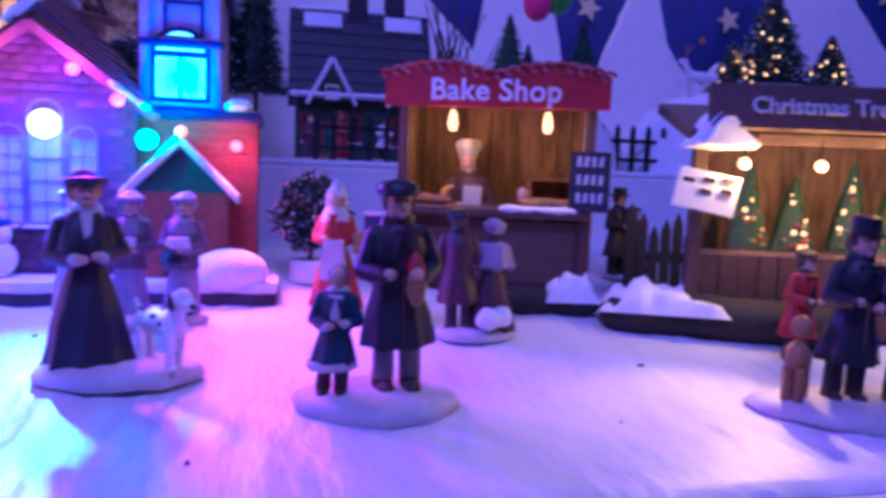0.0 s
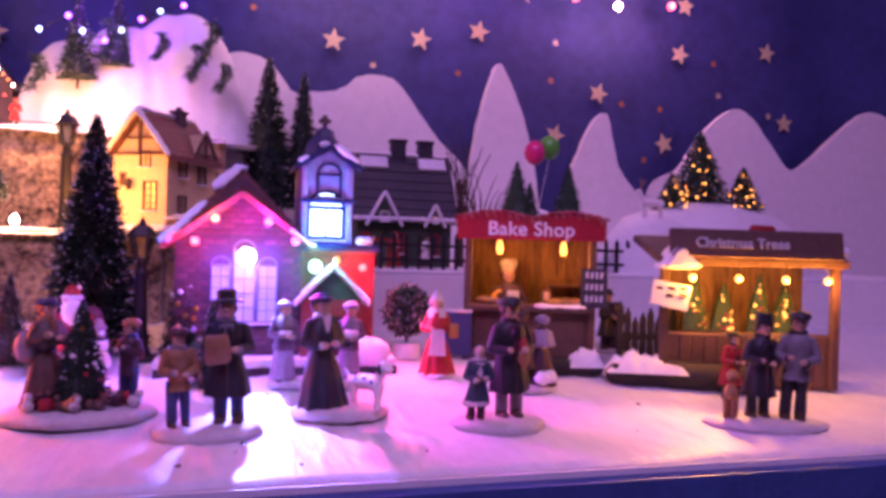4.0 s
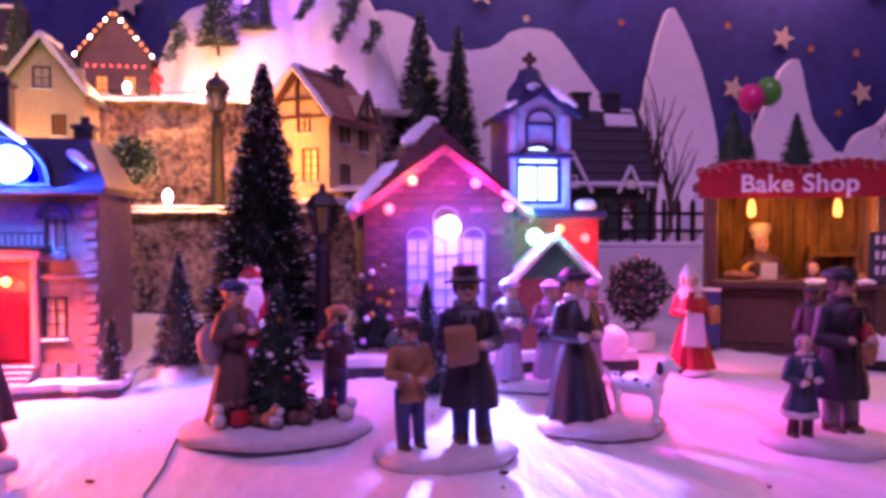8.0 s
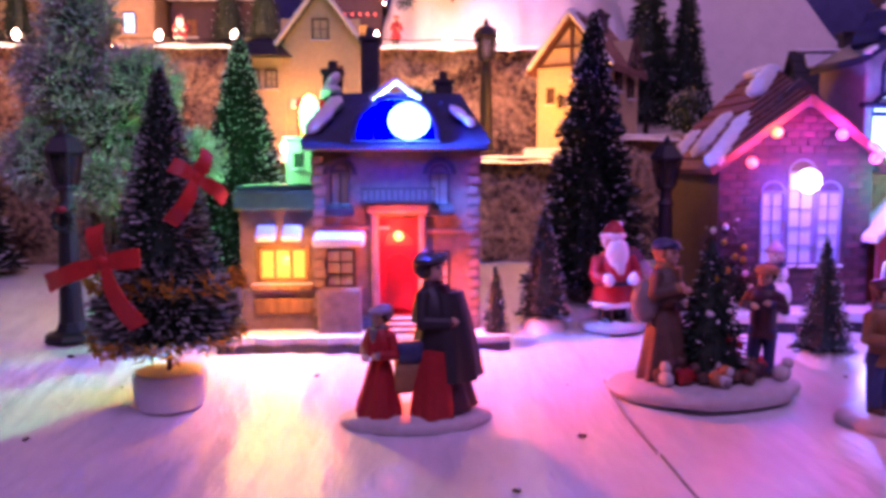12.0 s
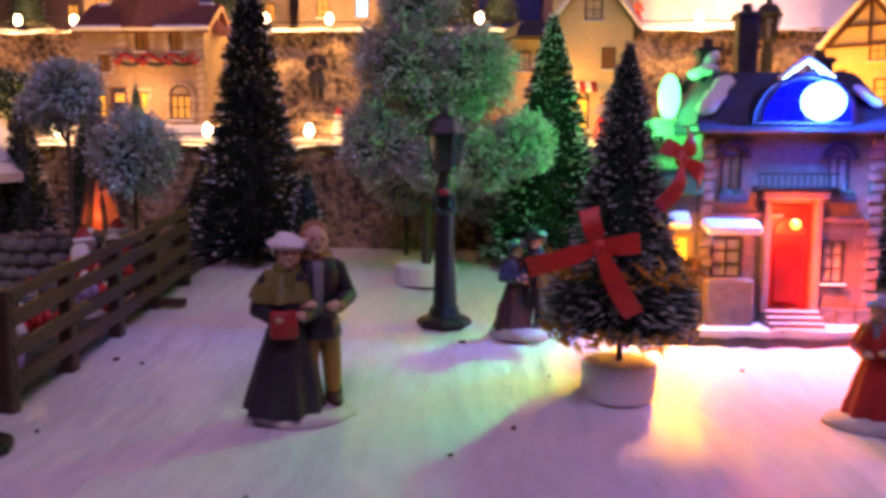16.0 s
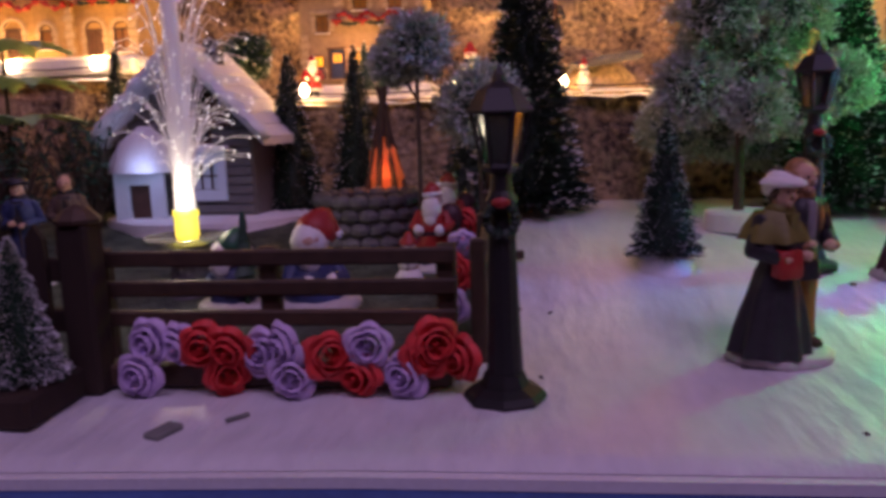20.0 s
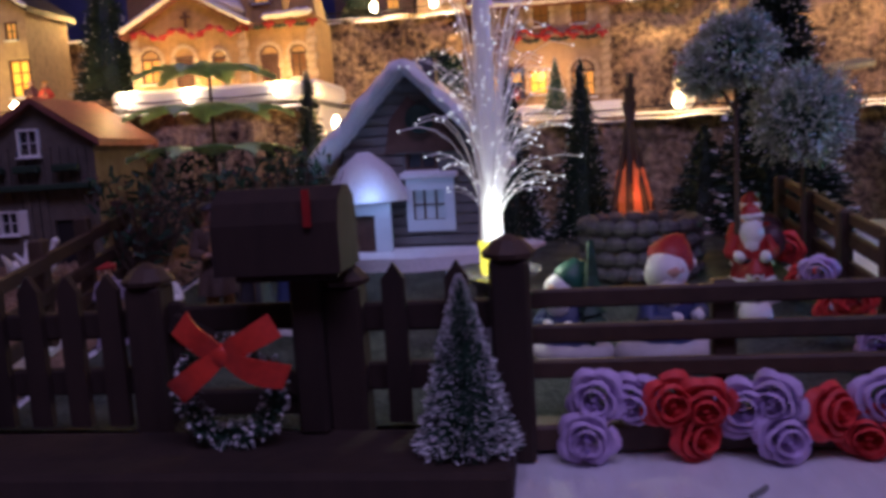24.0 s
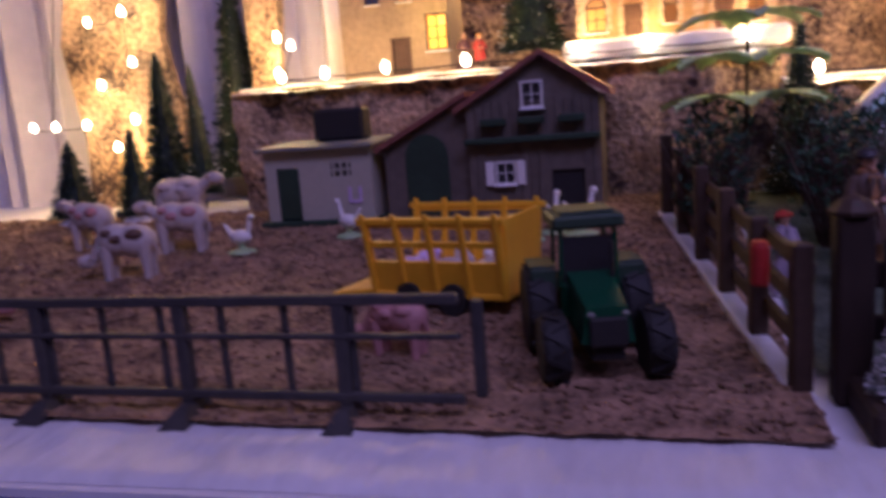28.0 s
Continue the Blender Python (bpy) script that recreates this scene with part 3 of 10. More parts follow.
    if hat:
        shape, colour_ = hat
        b.use(colour_)
        if shape == "top":
            L([(0.078, 0.950), (0.124, 0.952), (0.130, 0.962), (0.084, 0.972), (0.079, 1.00), (0.082, 1.035), (0.078, 1.048), (0.030, 1.054)], (0, 0.004, 0), sy=1, w=0.02)
            b.use(trim)
            L([(0.085, 0.970), (0.0865, 0.978), (0.084, 0.988)], (0, 0.004, 0), sy=1)
        elif shape == "chef":
            L([(0.072, 0.945), (0.076, 0.990), (0.096, 1.015), (0.102, 1.050), (0.080, 1.080), (0.030, 1.090)], (0, 0.004, 0), sy=1, w=0.04)
        elif shape == "bonnet":
            b.ball(P(0, 0.026, 0.945), 0.094 * h, 10, 1.0, 1.0, 0.92)
            L([(0.088, 0.945), (0.110, 0.962), (0.104, 0.985), (0.076, 0.995)], (0, -0.010, 0), sy=1, w=0.06)
        elif shape == "cap":
            L([(0.084, 0.942), (0.102, 0.955), (0.100, 0.982), (0.072, 1.006), (0.02, 1.016)], (0, 0.008, 0), sy=1.05, w=0.03)
            b.ball(P(0, -0.088, 0.950), 0.056 * h, 6, 1.1, 0.75, 0.16)
        elif shape == "hood":
            b.ball(P(0, 0.030, 0.925), 0.105 * h, 9, 0.95, 0.85, 1.15)
            L([(0.075, 0.98), (0.055, 1.04), (0.018, 1.10)], (0, 0.045, 0), sy=0.9)
            D([(0.130, 0.745), (0.115, 0.81), (0.085, 0.86)], 6, 0.06)
    b.at()


def window(parent, x, z, w, h, y, pane, frame, bars=(1, 1), arch=False, sill=True):
    """A framed window set in the wall's opening: frame with glazing bars, and a pane."""
    t = max(0.0011, w * 0.10)
    b = B(frame)
    b.box((x - w / 2, y, z + h / 2), (t, 0.0032, h + t), t * 0.2).box((x + w / 2, y, z + h / 2), (t, 0.0032, h + t), t * 0.2)
    b.box((x, y, z), (w, 0.003, t)).box((x, y, z + h), (w, 0.003, t))
    if arch:
        ro, ri = w / 2 + t / 2, w / 2 - t / 2
        b.slab([(x + q * math.cos(a), z + h + q * 0.92 * math.sin(a)) for q, order in ((ro, range(11)), (ri, range(10, -1, -1))) for a in (math.pi * k / 10 for k in order)], y - 0.0012, y + 0.002)
    for k in range(bars[0]):
        b.box((x - w / 2 + w * (k + 1) / (bars[0] + 1), y + 0.0003, z + h / 2), (t * 0.45, 0.0016, h))
    for k in range(bars[1]):
        b.box((x, y + 0.0003, z + h * (k + 1) / (bars[1] + 1)), (w, 0.0016, t * 0.45))
    ob = part("window", b, parent)
    part("pane", B(pane).box((x, y + 0.0014, z + h / 2), (w, 0.0010, h)), ob)
    if arch:
        part("head_pane", B(pane).slab([(x + w / 2 * math.cos(a), z + h + w * 0.46 * math.sin(a)) for a in (math.pi * k / 10 for k in range(11))], y - 0.0004, y + 0.0004), ob)
    if sill:
        part("window_sill", B(SNOWTOP).box((x, y - 0.0018, z - t * 0.9), (w * 1.25, 0.0042, t * 0.9), 0.0004), ob)
    return ob


def tube(b, pts, radii, n=9, flat=1.0):
    """A bent bar through pts, one radius a point, closed at both ends; flat: its height over its width."""
    pts = [Vector(p) for p in pts]
    vs, m = [], len(pts)
    for k, c in enumerate(pts):
        d = (pts[min(k + 1, m - 1)] - pts[max(k - 1, 0)]).normalized()
        u = d.cross(Vector((0, 0, 1)))
        u = u.normalized() if u.length > 0.05 else Vector((1, 0, 0))
        w = u.cross(d)
        for j in range(n):
            t = 2 * math.pi * j / n
            vs.append(c + (u * math.cos(t) + w * math.sin(t) * flat) * radii[k])
    fs = [(k * n + j, k * n + (j + 1) % n, (k + 1) * n + (j + 1) % n, (k + 1) * n + j) for k in range(m - 1) for j in range(n)]
    return b.add(vs, fs + [tuple(range(n))[::-1], tuple((m - 1) * n + j for j in range(n))])


def snow_strip(b, p, q, r, rng):
    """A lumpy roll of snow from p to q, swelling and thinning along its length."""
    p, q = Vector(p), Vector(q)
    n = max(7, int((q - p).length / (r * 0.55)))
    seed = rng.uniform(0, 90)
    pts, radii = [], []
    for k in range(n + 1):
        u = k / n
        w = 1 + 0.34 * noise.noise((u * n * 0.33, seed, 0)) + 0.16 * noise.noise((u * n * 0.9, seed, 5))
        end = min(1.0, (u * n + 0.25) / 1.6, ((1 - u) * n + 0.25) / 1.6) ** 0.6
        pts.append(p.lerp(q, u) + Vector((0, 0.20 * r * noise.noise((u * n * 0.5, seed, 9)), 0.12 * r * noise.noise((u * n * 0.4, seed, 3)))))
        radii.append(r * 1.15 * w * end)
    b.use(SNOWTOP)
    tube(b, pts, radii, 10, 0.62)


def house(name, m, w, d, hw, hr, wallm, roofm, label, front="gable", wins=(), doors=(), over=0.006, chim=(), snow=0.6, seed=1, group="", frame=None, timber=None):
    """A ceramic house; its front stands at y = 0 and looks to -y."""
    rng = random.Random(seed)
    ob = thing(name, m, label, "model house", group)
    t = 0.004
    holes = [(x - a / 2, x + a / 2, z, z + c) for x, z, a, c, *_ in wins] + [(x - a / 2, x + a / 2, z, z + c) for x, z, a, c, *_ in doors]
    part("front_wall", B(wallm).wall(-w / 2, w / 2, 0, hw, 0, t, holes), ob)
    b = B(wallm).box((-w / 2 + t / 2, d / 2, hw / 2), (t, d - 2 * t, hw))
    part("side_wall", b, ob)
    part("side_wall", B(wallm).box((w / 2 - t / 2, d / 2, hw / 2), (t, d - 2 * t, hw)), ob)
    part("back_wall", B(wallm).box((0, d - t / 2, hw / 2), (w, t, hw)), ob)
    k = hr / (w / 2) if front == "gable" else hr / (d / 2)
    th = 0.0045
    if front == "gable":
        part("gable", B(wallm).slab([(-w / 2, hw), (w / 2, hw), (0, hw + hr)], 0.0005, t), ob)
        part("gable", B(wallm).slab([(-w / 2, hw), (w / 2, hw), (0, hw + hr)], d - t, d), ob)
        for s in (-1, 1):
            poly = [(s * (w / 2 + over), hw - over * k), (0, hw + hr), (0, hw + hr + th), (s * (w / 2 + over), hw - over * k + th)]
            slope = part("roof", B(roofm).slab(poly if s > 0 else poly[::-1], -over, d + over), ob)
            rows = 7
            me = B(roofm).box((0, 0, 0.0004), (math.hypot(w / 2 + over, hr + over * k) / rows * 0.94, d + 2 * over, 0.0012), 0.0003).mesh("shingle_course")
            for j in range(rows):
                u = (j + 0.5) / rows
                c = (s * (w / 2 + over) * (1 - u), d / 2, hw - over * k + (hr + over * k) * u + th)
                part("shingle_course", me, slope, m=pose(*c, 0, s * math.degrees(math.atan(k)), 0))
        if snow:
            top = (0, -over, hw + hr + th)
            for end, size in (((-w / 2 - over, -over, hw - over * k + th), 0.0032), ((w / 2 + over, -over, hw - over * k + th), 0.0032), ((0, d, hw + hr + th), 0.004)):
                b = B(SNOWTOP)
                snow_strip(b, end, top, size, rng)
                part("roof_snow", b, ob, "lumpy white painted snow", True)
    else:
        for s in (-1, 1):
            gx = s * (w / 2 - t / 2)
            part("gable", beam(B(wallm), [(0.0005, hw), (d, hw), (d / 2, hw + hr)], gx - t / 2, gx + t / 2), ob)
        for s in (0, 1):
            e, r = (-over, d / 2) if s == 0 else (d + over, d / 2)
            z = hw - over * k
            poly = [(e, z), (r, hw + hr), (r, hw + hr + th), (e, z + th)]
            slope = part("roof", beam(B(roofm), poly, -w / 2 - over, w / 2 + over), ob)
            if s == 0:
                rows = 7
                me = B(roofm).box((0, 0, 0.0004), (w + 2 * over, math.hypot(r - e, hw + hr - z) / rows * 0.94, 0.0012), 0.0003).mesh("shingle_course")
                for j in range(rows):
                    u = (j + 0.5) / rows
                    part("shingle_course", me, slope, m=pose(0, e + (r - e) * u, z + (hw + hr - z) * u + th, math.degrees(math.atan(k)), 0, 0))
        if snow:
            for half, y, z, size in ((w / 2 + over, -over, hw - over * k + th, 0.0034), (w / 2, d / 2, hw + hr + th, 0.0036)):
                b = B(SNOWTOP)
                snow_strip(b, (-half, y, z), (half, y, z), size, rng)
                part("roof_snow", b, ob, "lumpy white painted snow", True)
    for x, z, a, c, pane, *rest in wins:
        window(ob, x, z, a, c, 0.0005, pane, frame or BROWN, rest[0] if rest else (1, 1), arch=bool(rest[1:] and rest[1]))
    for x, z, a, c, dm, *rest in doors:
        dob = part("door", B(dm).box((x, 0.002, z + c / 2), (a, 0.0016, c)).box((x, 0.001, z + c * 0.70), (a * 0.6, 0.0016, c * 0.36), 0.0003).box((x, 0.001, z + c * 0.25), (a * 0.6, 0.0016, c * 0.30), 0.0003), ob)
        fb = B(frame or BROWN)
        fb.box((x - a / 2, 0, z + c / 2), (0.0016, 0.003, c)).box((x + a / 2, 0, z + c / 2), (0.0016, 0.003, c)).box((x, 0, z + c), (a + 0.003, 0.0032, 0.0018))
        part("door_frame", fb, dob)
        part("door_step", B(STONE).box((x, -0.004, z + 0.001), (a * 1.4, 0.008, 0.002), 0.0004), ob)
    for x, y, cw, ch in chim:
        zc = hw + hr * 0.55
        c = part("chimney", B(BRICKD).box((x, y, zc + ch / 2), (cw, cw, ch), 0.0005).box((x, y, zc + ch), (cw * 1.25, cw * 1.25, 0.003), 0.0005), ob)
        part("chimney_pot", B(ROOFD).lathe([(cw * 0.3, zc + ch), (cw * 0.26, zc + ch + 0.005)], (x, y, 0), 9), c)
    if timber:
        b = B(timber)
        for s in (-1, 1):
            b.rod((s * w * 0.46, -0.0012, hw), (0, -0.0012, hw + hr * 0.94), 0.0013, None, 4)
        b.box((0, -0.001, hw), (w, 0.002, 0.0025)).box((0, -0.001, hw + hr * 0.45), (0.0024, 0.002, hr * 0.9)).box((0, -0.001, hw + hr * 0.4), (w * 0.55, 0.002, 0.0022))
        part("timber_framing", b, ob, "dark half-timbering")
    return ob

# ---- setting ----
EDGE = 0.092


def edge(x):
    """The front edge of the snowy board; its far length stands a little forward."""
    return EDGE - 0.020 * min(1, max(0, (-0.70 - x) / 0.40)) - 0.010 * min(1, max(0, (-1.10 - x) / 0.30))


def sheet(name, x0, x1, y0, y1, nx, ny, height, material, label, category="ground"):
    b = B(material)
    vs = [(x0 + (x1 - x0) * i / nx, y0 + (y1 - y0) * j / ny) for j in range(ny + 1) for i in range(nx + 1)]
    if y0 == EDGE:
        vs = [(x, y + (edge(x) - EDGE) * (y1 - y) / (y1 - y0)) for x, y in vs]
    b.add([(x, y, height(x, y)) for x, y in vs], [(j * (nx + 1) + i, j * (nx + 1) + i + 1, (j + 1) * (nx + 1) + i + 1, (j + 1) * (nx + 1) + i) for j in range(ny) for i in range(nx)])
    return single(name, b, Matrix(), label, category, kind="structure", smooth=True)


def snow_height(x, y):
    lip = -0.0022 * max(0.0, 1 - (y - edge(x)) / 0.006) ** 2
    wave = 0.0009 * noise.noise((x * 60, y * 9, 0)) + 0.0006 * noise.noise((x * 14, y * 14, 3)) + 0.00065 * noise.noise((x * 150, y * 17, 6)) + 0.0005 * noise.noise((x * 75, y * 75, 8))
    return ground(y) + lip + wave * min(1, (y - edge(x)) * 40)


sheet("ground", -2.0, 1.2, EDGE, 0.93, 1300, 190, snow_height, SNOW, "white wrinkled snow cloth spread over a table")
b = B(GREYP)
for y0, y1 in ((0.112, 0.150), (0.152, 0.190), (0.190, 0.230)):
    b.add([(-0.2527, y0, ground(y0) + 0.0011), (-0.2523, y0, ground(y0) + 0.0011), (-0.2517, y1, ground(y1) + 0.0011), (-0.2521, y1, ground(y1) + 0.0011), (-0.2527, y0, ground(y0) - 0.001), (-0.2523, y0, ground(y0) - 0.001), (-0.2517, y1, ground(y1) - 0.001), (-0.2521, y1, ground(y1) - 0.001)],
          [(0, 1, 2, 3), (0, 4, 5, 1), (2, 6, 7, 3), (1, 5, 6, 2), (3, 7, 4, 0)])
single("board_joint", b, Matrix(), "thin dark joint between two boards under the snow", "joint", kind="structure")
table = thing("table", pose(0, 0, 0), "blue table front below a white foam board", "table", kind="structure")
part("foam_board", B(FOAM).plate([(-2.0, edge(-2) - 0.0035), (-1.4, edge(-1.4) - 0.0035), (-1.1, edge(-1.1) - 0.0035), (-0.70, EDGE - 0.0035), (1.2, EDGE - 0.0035), (1.2, 0.928), (-2.0, 0.928)], -0.0058, -0.0025), table)
part("table_top", B(TABLE).plate([(-2.03, edge(-2) - 0.012), (-1.4, edge(-1.4) - 0.012), (-1.1, edge(-1.1) - 0.012), (-0.70, EDGE - 0.012), (1.23, EDGE - 0.012), (1.23, 0.952), (-2.03, 0.952)], -0.0485, -0.0062), table)
part("table_front", B(TABLE).box((-0.4, 0.105, -0.34), (3.2, 0.012, 0.56)), table)
b = B(ROOFB)
for k in range(16):
    b.box((-1.9 + k * 0.2, 0.0975, -0.34), (0.003, 0.004, 0.55))
part("panel_joints", b, table)
part("door_knob", B(ROOFB).lathe([(0.003, 0), (0.003, 0.006), (0.008, 0.010), (0.007, 0.016), (0.002, 0.018)], (0, 0, 0), 12), table, m=pose(0.067, 0.098, -0.040, 90, 0, 0))
for x in (-1.8, 1.0):
    for y in (0.16, 0.86):
        part("leg", B(TABLE).box((x, y, -0.40), (0.06, 0.06, 0.70), 0.004), table)

# the room round the table, plain
single("floor", B(BROWN).box((-0.4, -0.6, -0.77), (5.2, 3.6, 0.04)), Matrix(), "plain brown room floor", "floor", kind="structure")
single("ceiling", B(WALL).box((-0.4, -0.6, 1.72), (5.2, 3.6, 0.04)), Matrix(), "plain pale room ceiling", "ceiling", kind="structure")
single("wall_north", B(WALL).box((-0.4, 1.16, 0.47), (5.2, 0.04, 2.44)), Matrix(), "plain pale room wall", "wall", kind="structure")
single("wall_south", B(WALL).box((-0.4, -2.36, 0.47), (5.2, 0.04, 2.44)), Matrix(), "plain pale room wall", "wall", kind="structure")
single("wall_east", B(WALL).box((2.18, -0.6, 0.47), (0.04, 3.48, 2.44)), Matrix(), "plain pale room wall", "wall", kind="structure")
single("wall_west", B(WALL).box((-2.98, -0.6, 0.47), (0.04, 3.48, 2.44)), Matrix(), "plain pale room wall", "wall", kind="structure")

# star cloth behind everything
backdrop = thing("backdrop", pose(0, 0, 0), "navy cloth with printed gold stars hung behind the village", "backdrop", kind="structure")
b, n = B(NAVY), 90
vs = []
for k in range(n + 1):
    x = -1.5 + 2.9 * k / n
    y = 0.86 + 0.006 * math.sin(x * 23)
    vs += [(x, y, 0), (x, y, 0.9), (x, y + 0.004, 0.9), (x, y + 0.004, 0)]
fs = [(4 * k + a, 4 * k + 4 + a, 4 * k + 4 + (a + 1) % 4, 4 * k + (a + 1) % 4) for k in range(n) for a in range(4)]
b.add(vs, fs + [(0, 1, 2, 3), (4 * n + 3, 4 * n + 2, 4 * n + 1, 4 * n)])
part("cloth", b, backdrop, smooth=True)


def star_mesh(r, material, points=5):
    pts = [(math.sin(math.pi * k / points) * (r if k % 2 == 0 else r * 0.45), math.cos(math.pi * k / points) * (r if k % 2 == 0 else r * 0.45)) for k in range(2 * points)]
    return B(material).slab(pts[::-1], -0.0006, 0.0006).mesh("star")


stars = [star_mesh(0.017, STAR), star_mesh(0.013, STAR), star_mesh(0.006, STAR2, 8), star_mesh(0.006, STAR, 8)]
STARS = [(0.014, 0.389), (0.140, 0.403), (0.228, 0.423), (0.568, 0.422), (0.732, 0.440), (0.426, 0.348), (0.544, 0.278), (0.771, 0.326), (0.355, 0.279), (0.576, 0.500), (0.30, 0.49)]
DOTS = [(0.352, 0.419), (0.346, 0.361), (0.198, 0.359), (0.071, 0.359), (0.467, 0.335), (0.535, 0.332), (0.642, 0.362), (0.631, 0.413), (0.509, 0.250), (0.739, 0.336)]
rng = random.Random(5)
for x, z in STARS:
    part("star", stars[0], backdrop, m=pose(x, 0.848, z, 0, rng.uniform(-20, 20), 0))
for k, (x, z) in enumerate(DOTS):
    part("star", stars[2 if k % 3 else 3], backdrop, m=pose(x, 0.848, z, 0, rng.uniform(-20, 20), 0))
for i in range(7):
    for j in range(3):
        x, z = -1.02 + i * 0.15 + rng.uniform(-0.04, 0.04), 0.33 + j * 0.085 + rng.uniform(-0.03, 0.03)
        part("star", stars[rng.choice((0, 1, 2, 3))], backdrop, m=pose(x, 0.848, z, 0, rng.uniform(-20, 20), 0))


# snowy card mountains in front of the cloth
def peak(pts, y, label, thick=0.012, material=None):
    b = B(material or FOAM)
    rng = random.Random(int(abs(pts[0][0]) * 1000))
    out, n = [], len(pts)
    for k in range(n):
        p0, p1, p2, p3 = (Vector(pts[(k + j) % n]) for j in (-1, 0, 1, 2))
        for j in range(7):
            u = j / 7
            low = min(p1.y, p2.y) < 0.03
            c = p1.lerp(p2, u) if low else 0.5 * (2 * p1 + (p2 - p0) * u + (2 * p0 - 5 * p1 + 4 * p2 - p3) * u * u + (3 * p1 - p0 - 3 * p2 + p3) * u ** 3)
            w = 0 if low else 0.0008
            out.append((c.x + rng.uniform(-w, w), c.y + rng.uniform(-w, w)))
    b.slab(out, y, y + thick)
    return single("card_mountain", b, Matrix(), label, "mountain", "white card mountains")


W = "white cut-out snow mountain standing before a star cloth"
peak([(-0.10, 0.02), (0.24, 0.02), (0.215, 0.19), (0.155, 0.262), (0.105, 0.325), (0.078, 0.338), (0.045, 0.334), (0.02, 0.315), (-0.03, 0.305), (-0.09, 0.29)], 0.815, W)
peak([(0.19, 0.02), (0.325, 0.02), (0.31, 0.175), (0.297, 0.25), (0.275, 0.315), (0.258, 0.35), (0.246, 0.367), (0.236, 0.355), (0.222, 0.31), (0.208, 0.24), (0.198, 0.17)], 0.80, W)
peak([(0.34, 0.02), (0.56, 0.02), (0.50, 0.17), (0.465, 0.195), (0.437, 0.23), (0.425, 0.27), (0.418, 0.30), (0.408, 0.308), (0.39, 0.29), (0.368, 0.24), (0.352, 0.19)], 0.795, W)
peak([(0.47, 0.02), (1.10, 0.02), (1.06, 0.25), (0.97, 0.33), (0.91, 0.35), (0.85, 0.31), (0.765, 0.245), (0.72, 0.280), (0.682, 0.322), (0.648, 0.336), (0.616, 0.316), (0.585, 0.285), (0.55, 0.235), (0.50, 0.195)], 0.812, W)
peak([(-0.20, 0.02), (-0.06, 0.02), (-0.03, 0.25), (-0.06, 0.33), (-0.10, 0.355), (-0.14, 0.345), (-0.19, 0.30)], 0.828, W)


# terraces faced with printed rock paper, snow on top
def terrace(name, x0, x1, y0, y1, z0, z1, label):
    ob = thing(name, pose(0, 0, 0), label, "terrace", kind="structure")
    nx, nz = int((x1 - x0) / 0.008), max(8, int((z1 - z0) / 0.008))
    b = B(ROCK)

    def py(x, z):
        return y0 + 0.010 * noise.noise((x * 26, z * 26, 1)) + 0.006 * noise.noise((x * 70, z * 70, 4)) + 0.004

    b.add([(x0 + (x1 - x0) * i / nx, py(x0 + (x1 - x0) * i / nx, z0 + (z1 - z0) * j / nz), z0 + (z1 - z0) * j / nz) for j in range(nz + 1) for i in range(nx + 1)],
          [(j * (nx + 1) + i, j * (nx + 1) + i + 1, (j + 1) * (nx + 1) + i + 1, (j + 1) * (nx + 1) + i) for j in range(nz) for i in range(nx)])
    part("rock_face", b, ob, "crumpled brown and beige printed rock paper", True)
    part("block", B(FOAM).box(((x0 + x1) / 2, (y0 + 0.014 + y1) / 2, (z0 + z1) / 2 - 0.001), (x1 - x0, y1 - y0 - 0.014, z1 - z0 - 0.002)), ob)
    b = B(SNOWTOP)
    ny = 14
    nx = int((x1 - x0) / 0.012)
    hs = {}
    for j in range(ny + 1):
        for i in range(nx + 1):
            x, y = x0 + (x1 - x0) * i / nx, y0 - 0.004 + (y1 - y0 + 0.004) * j / ny
            z = z1 + 0.0025 + 0.0022 * noise.noise((x * 45, y * 45, 7)) - (0.006 if j == 0 else 0)
            hs[i, j] = (x, y + (0.004 * noise.noise((x * 60, 0, 2)) if j < 2 else 0), z)
    b.add([hs[i, j] for j in range(ny + 1) for i in range(nx + 1)], [(j * (nx + 1) + i, j * (nx + 1) + i + 1, (j + 1) * (nx + 1) + i + 1, (j + 1) * (nx + 1) + i) for j in range(ny) for i in range(nx)])
    part("snow_cover", b, ob, smooth=True)
    return ob


terrace("terrace_1", -0.96, -0.185, 0.490, 0.86, 0.0, 0.108, "snowy village terrace with a crumpled rock-paper face")
terrace("terrace_2", -1.405, -0.962, 0.500, 0.86, 0.0, 0.134, "snowy village terrace with a crumpled rock-paper face")
terrace("terrace_3", -1.28, -0.13, 0.655, 0.86, 0.100, 0.216, "upper snowy terrace with a crumpled rock-paper face")
terrace("terrace_4", -0.184, -0.10, 0.50, 0.80, 0.0, 0.125, "snowy village terrace with a crumpled rock-paper face")

# plain white foam terrace at the right-hand end
foam = thing("terrace_5", pose(0, 0, 0), "plain white foam terrace under a small dark house", "terrace", kind="structure")
part("block", B(FOAM).box((0.30, 0.62, 0.04), (0.80, 0.34, 0.076), 0.002), foam)
part("snow_cover", B(SNOWTOP).box((0.30, 0.62, 0.0795), (0.80, 0.34, 0.004), 0.0015), foam)

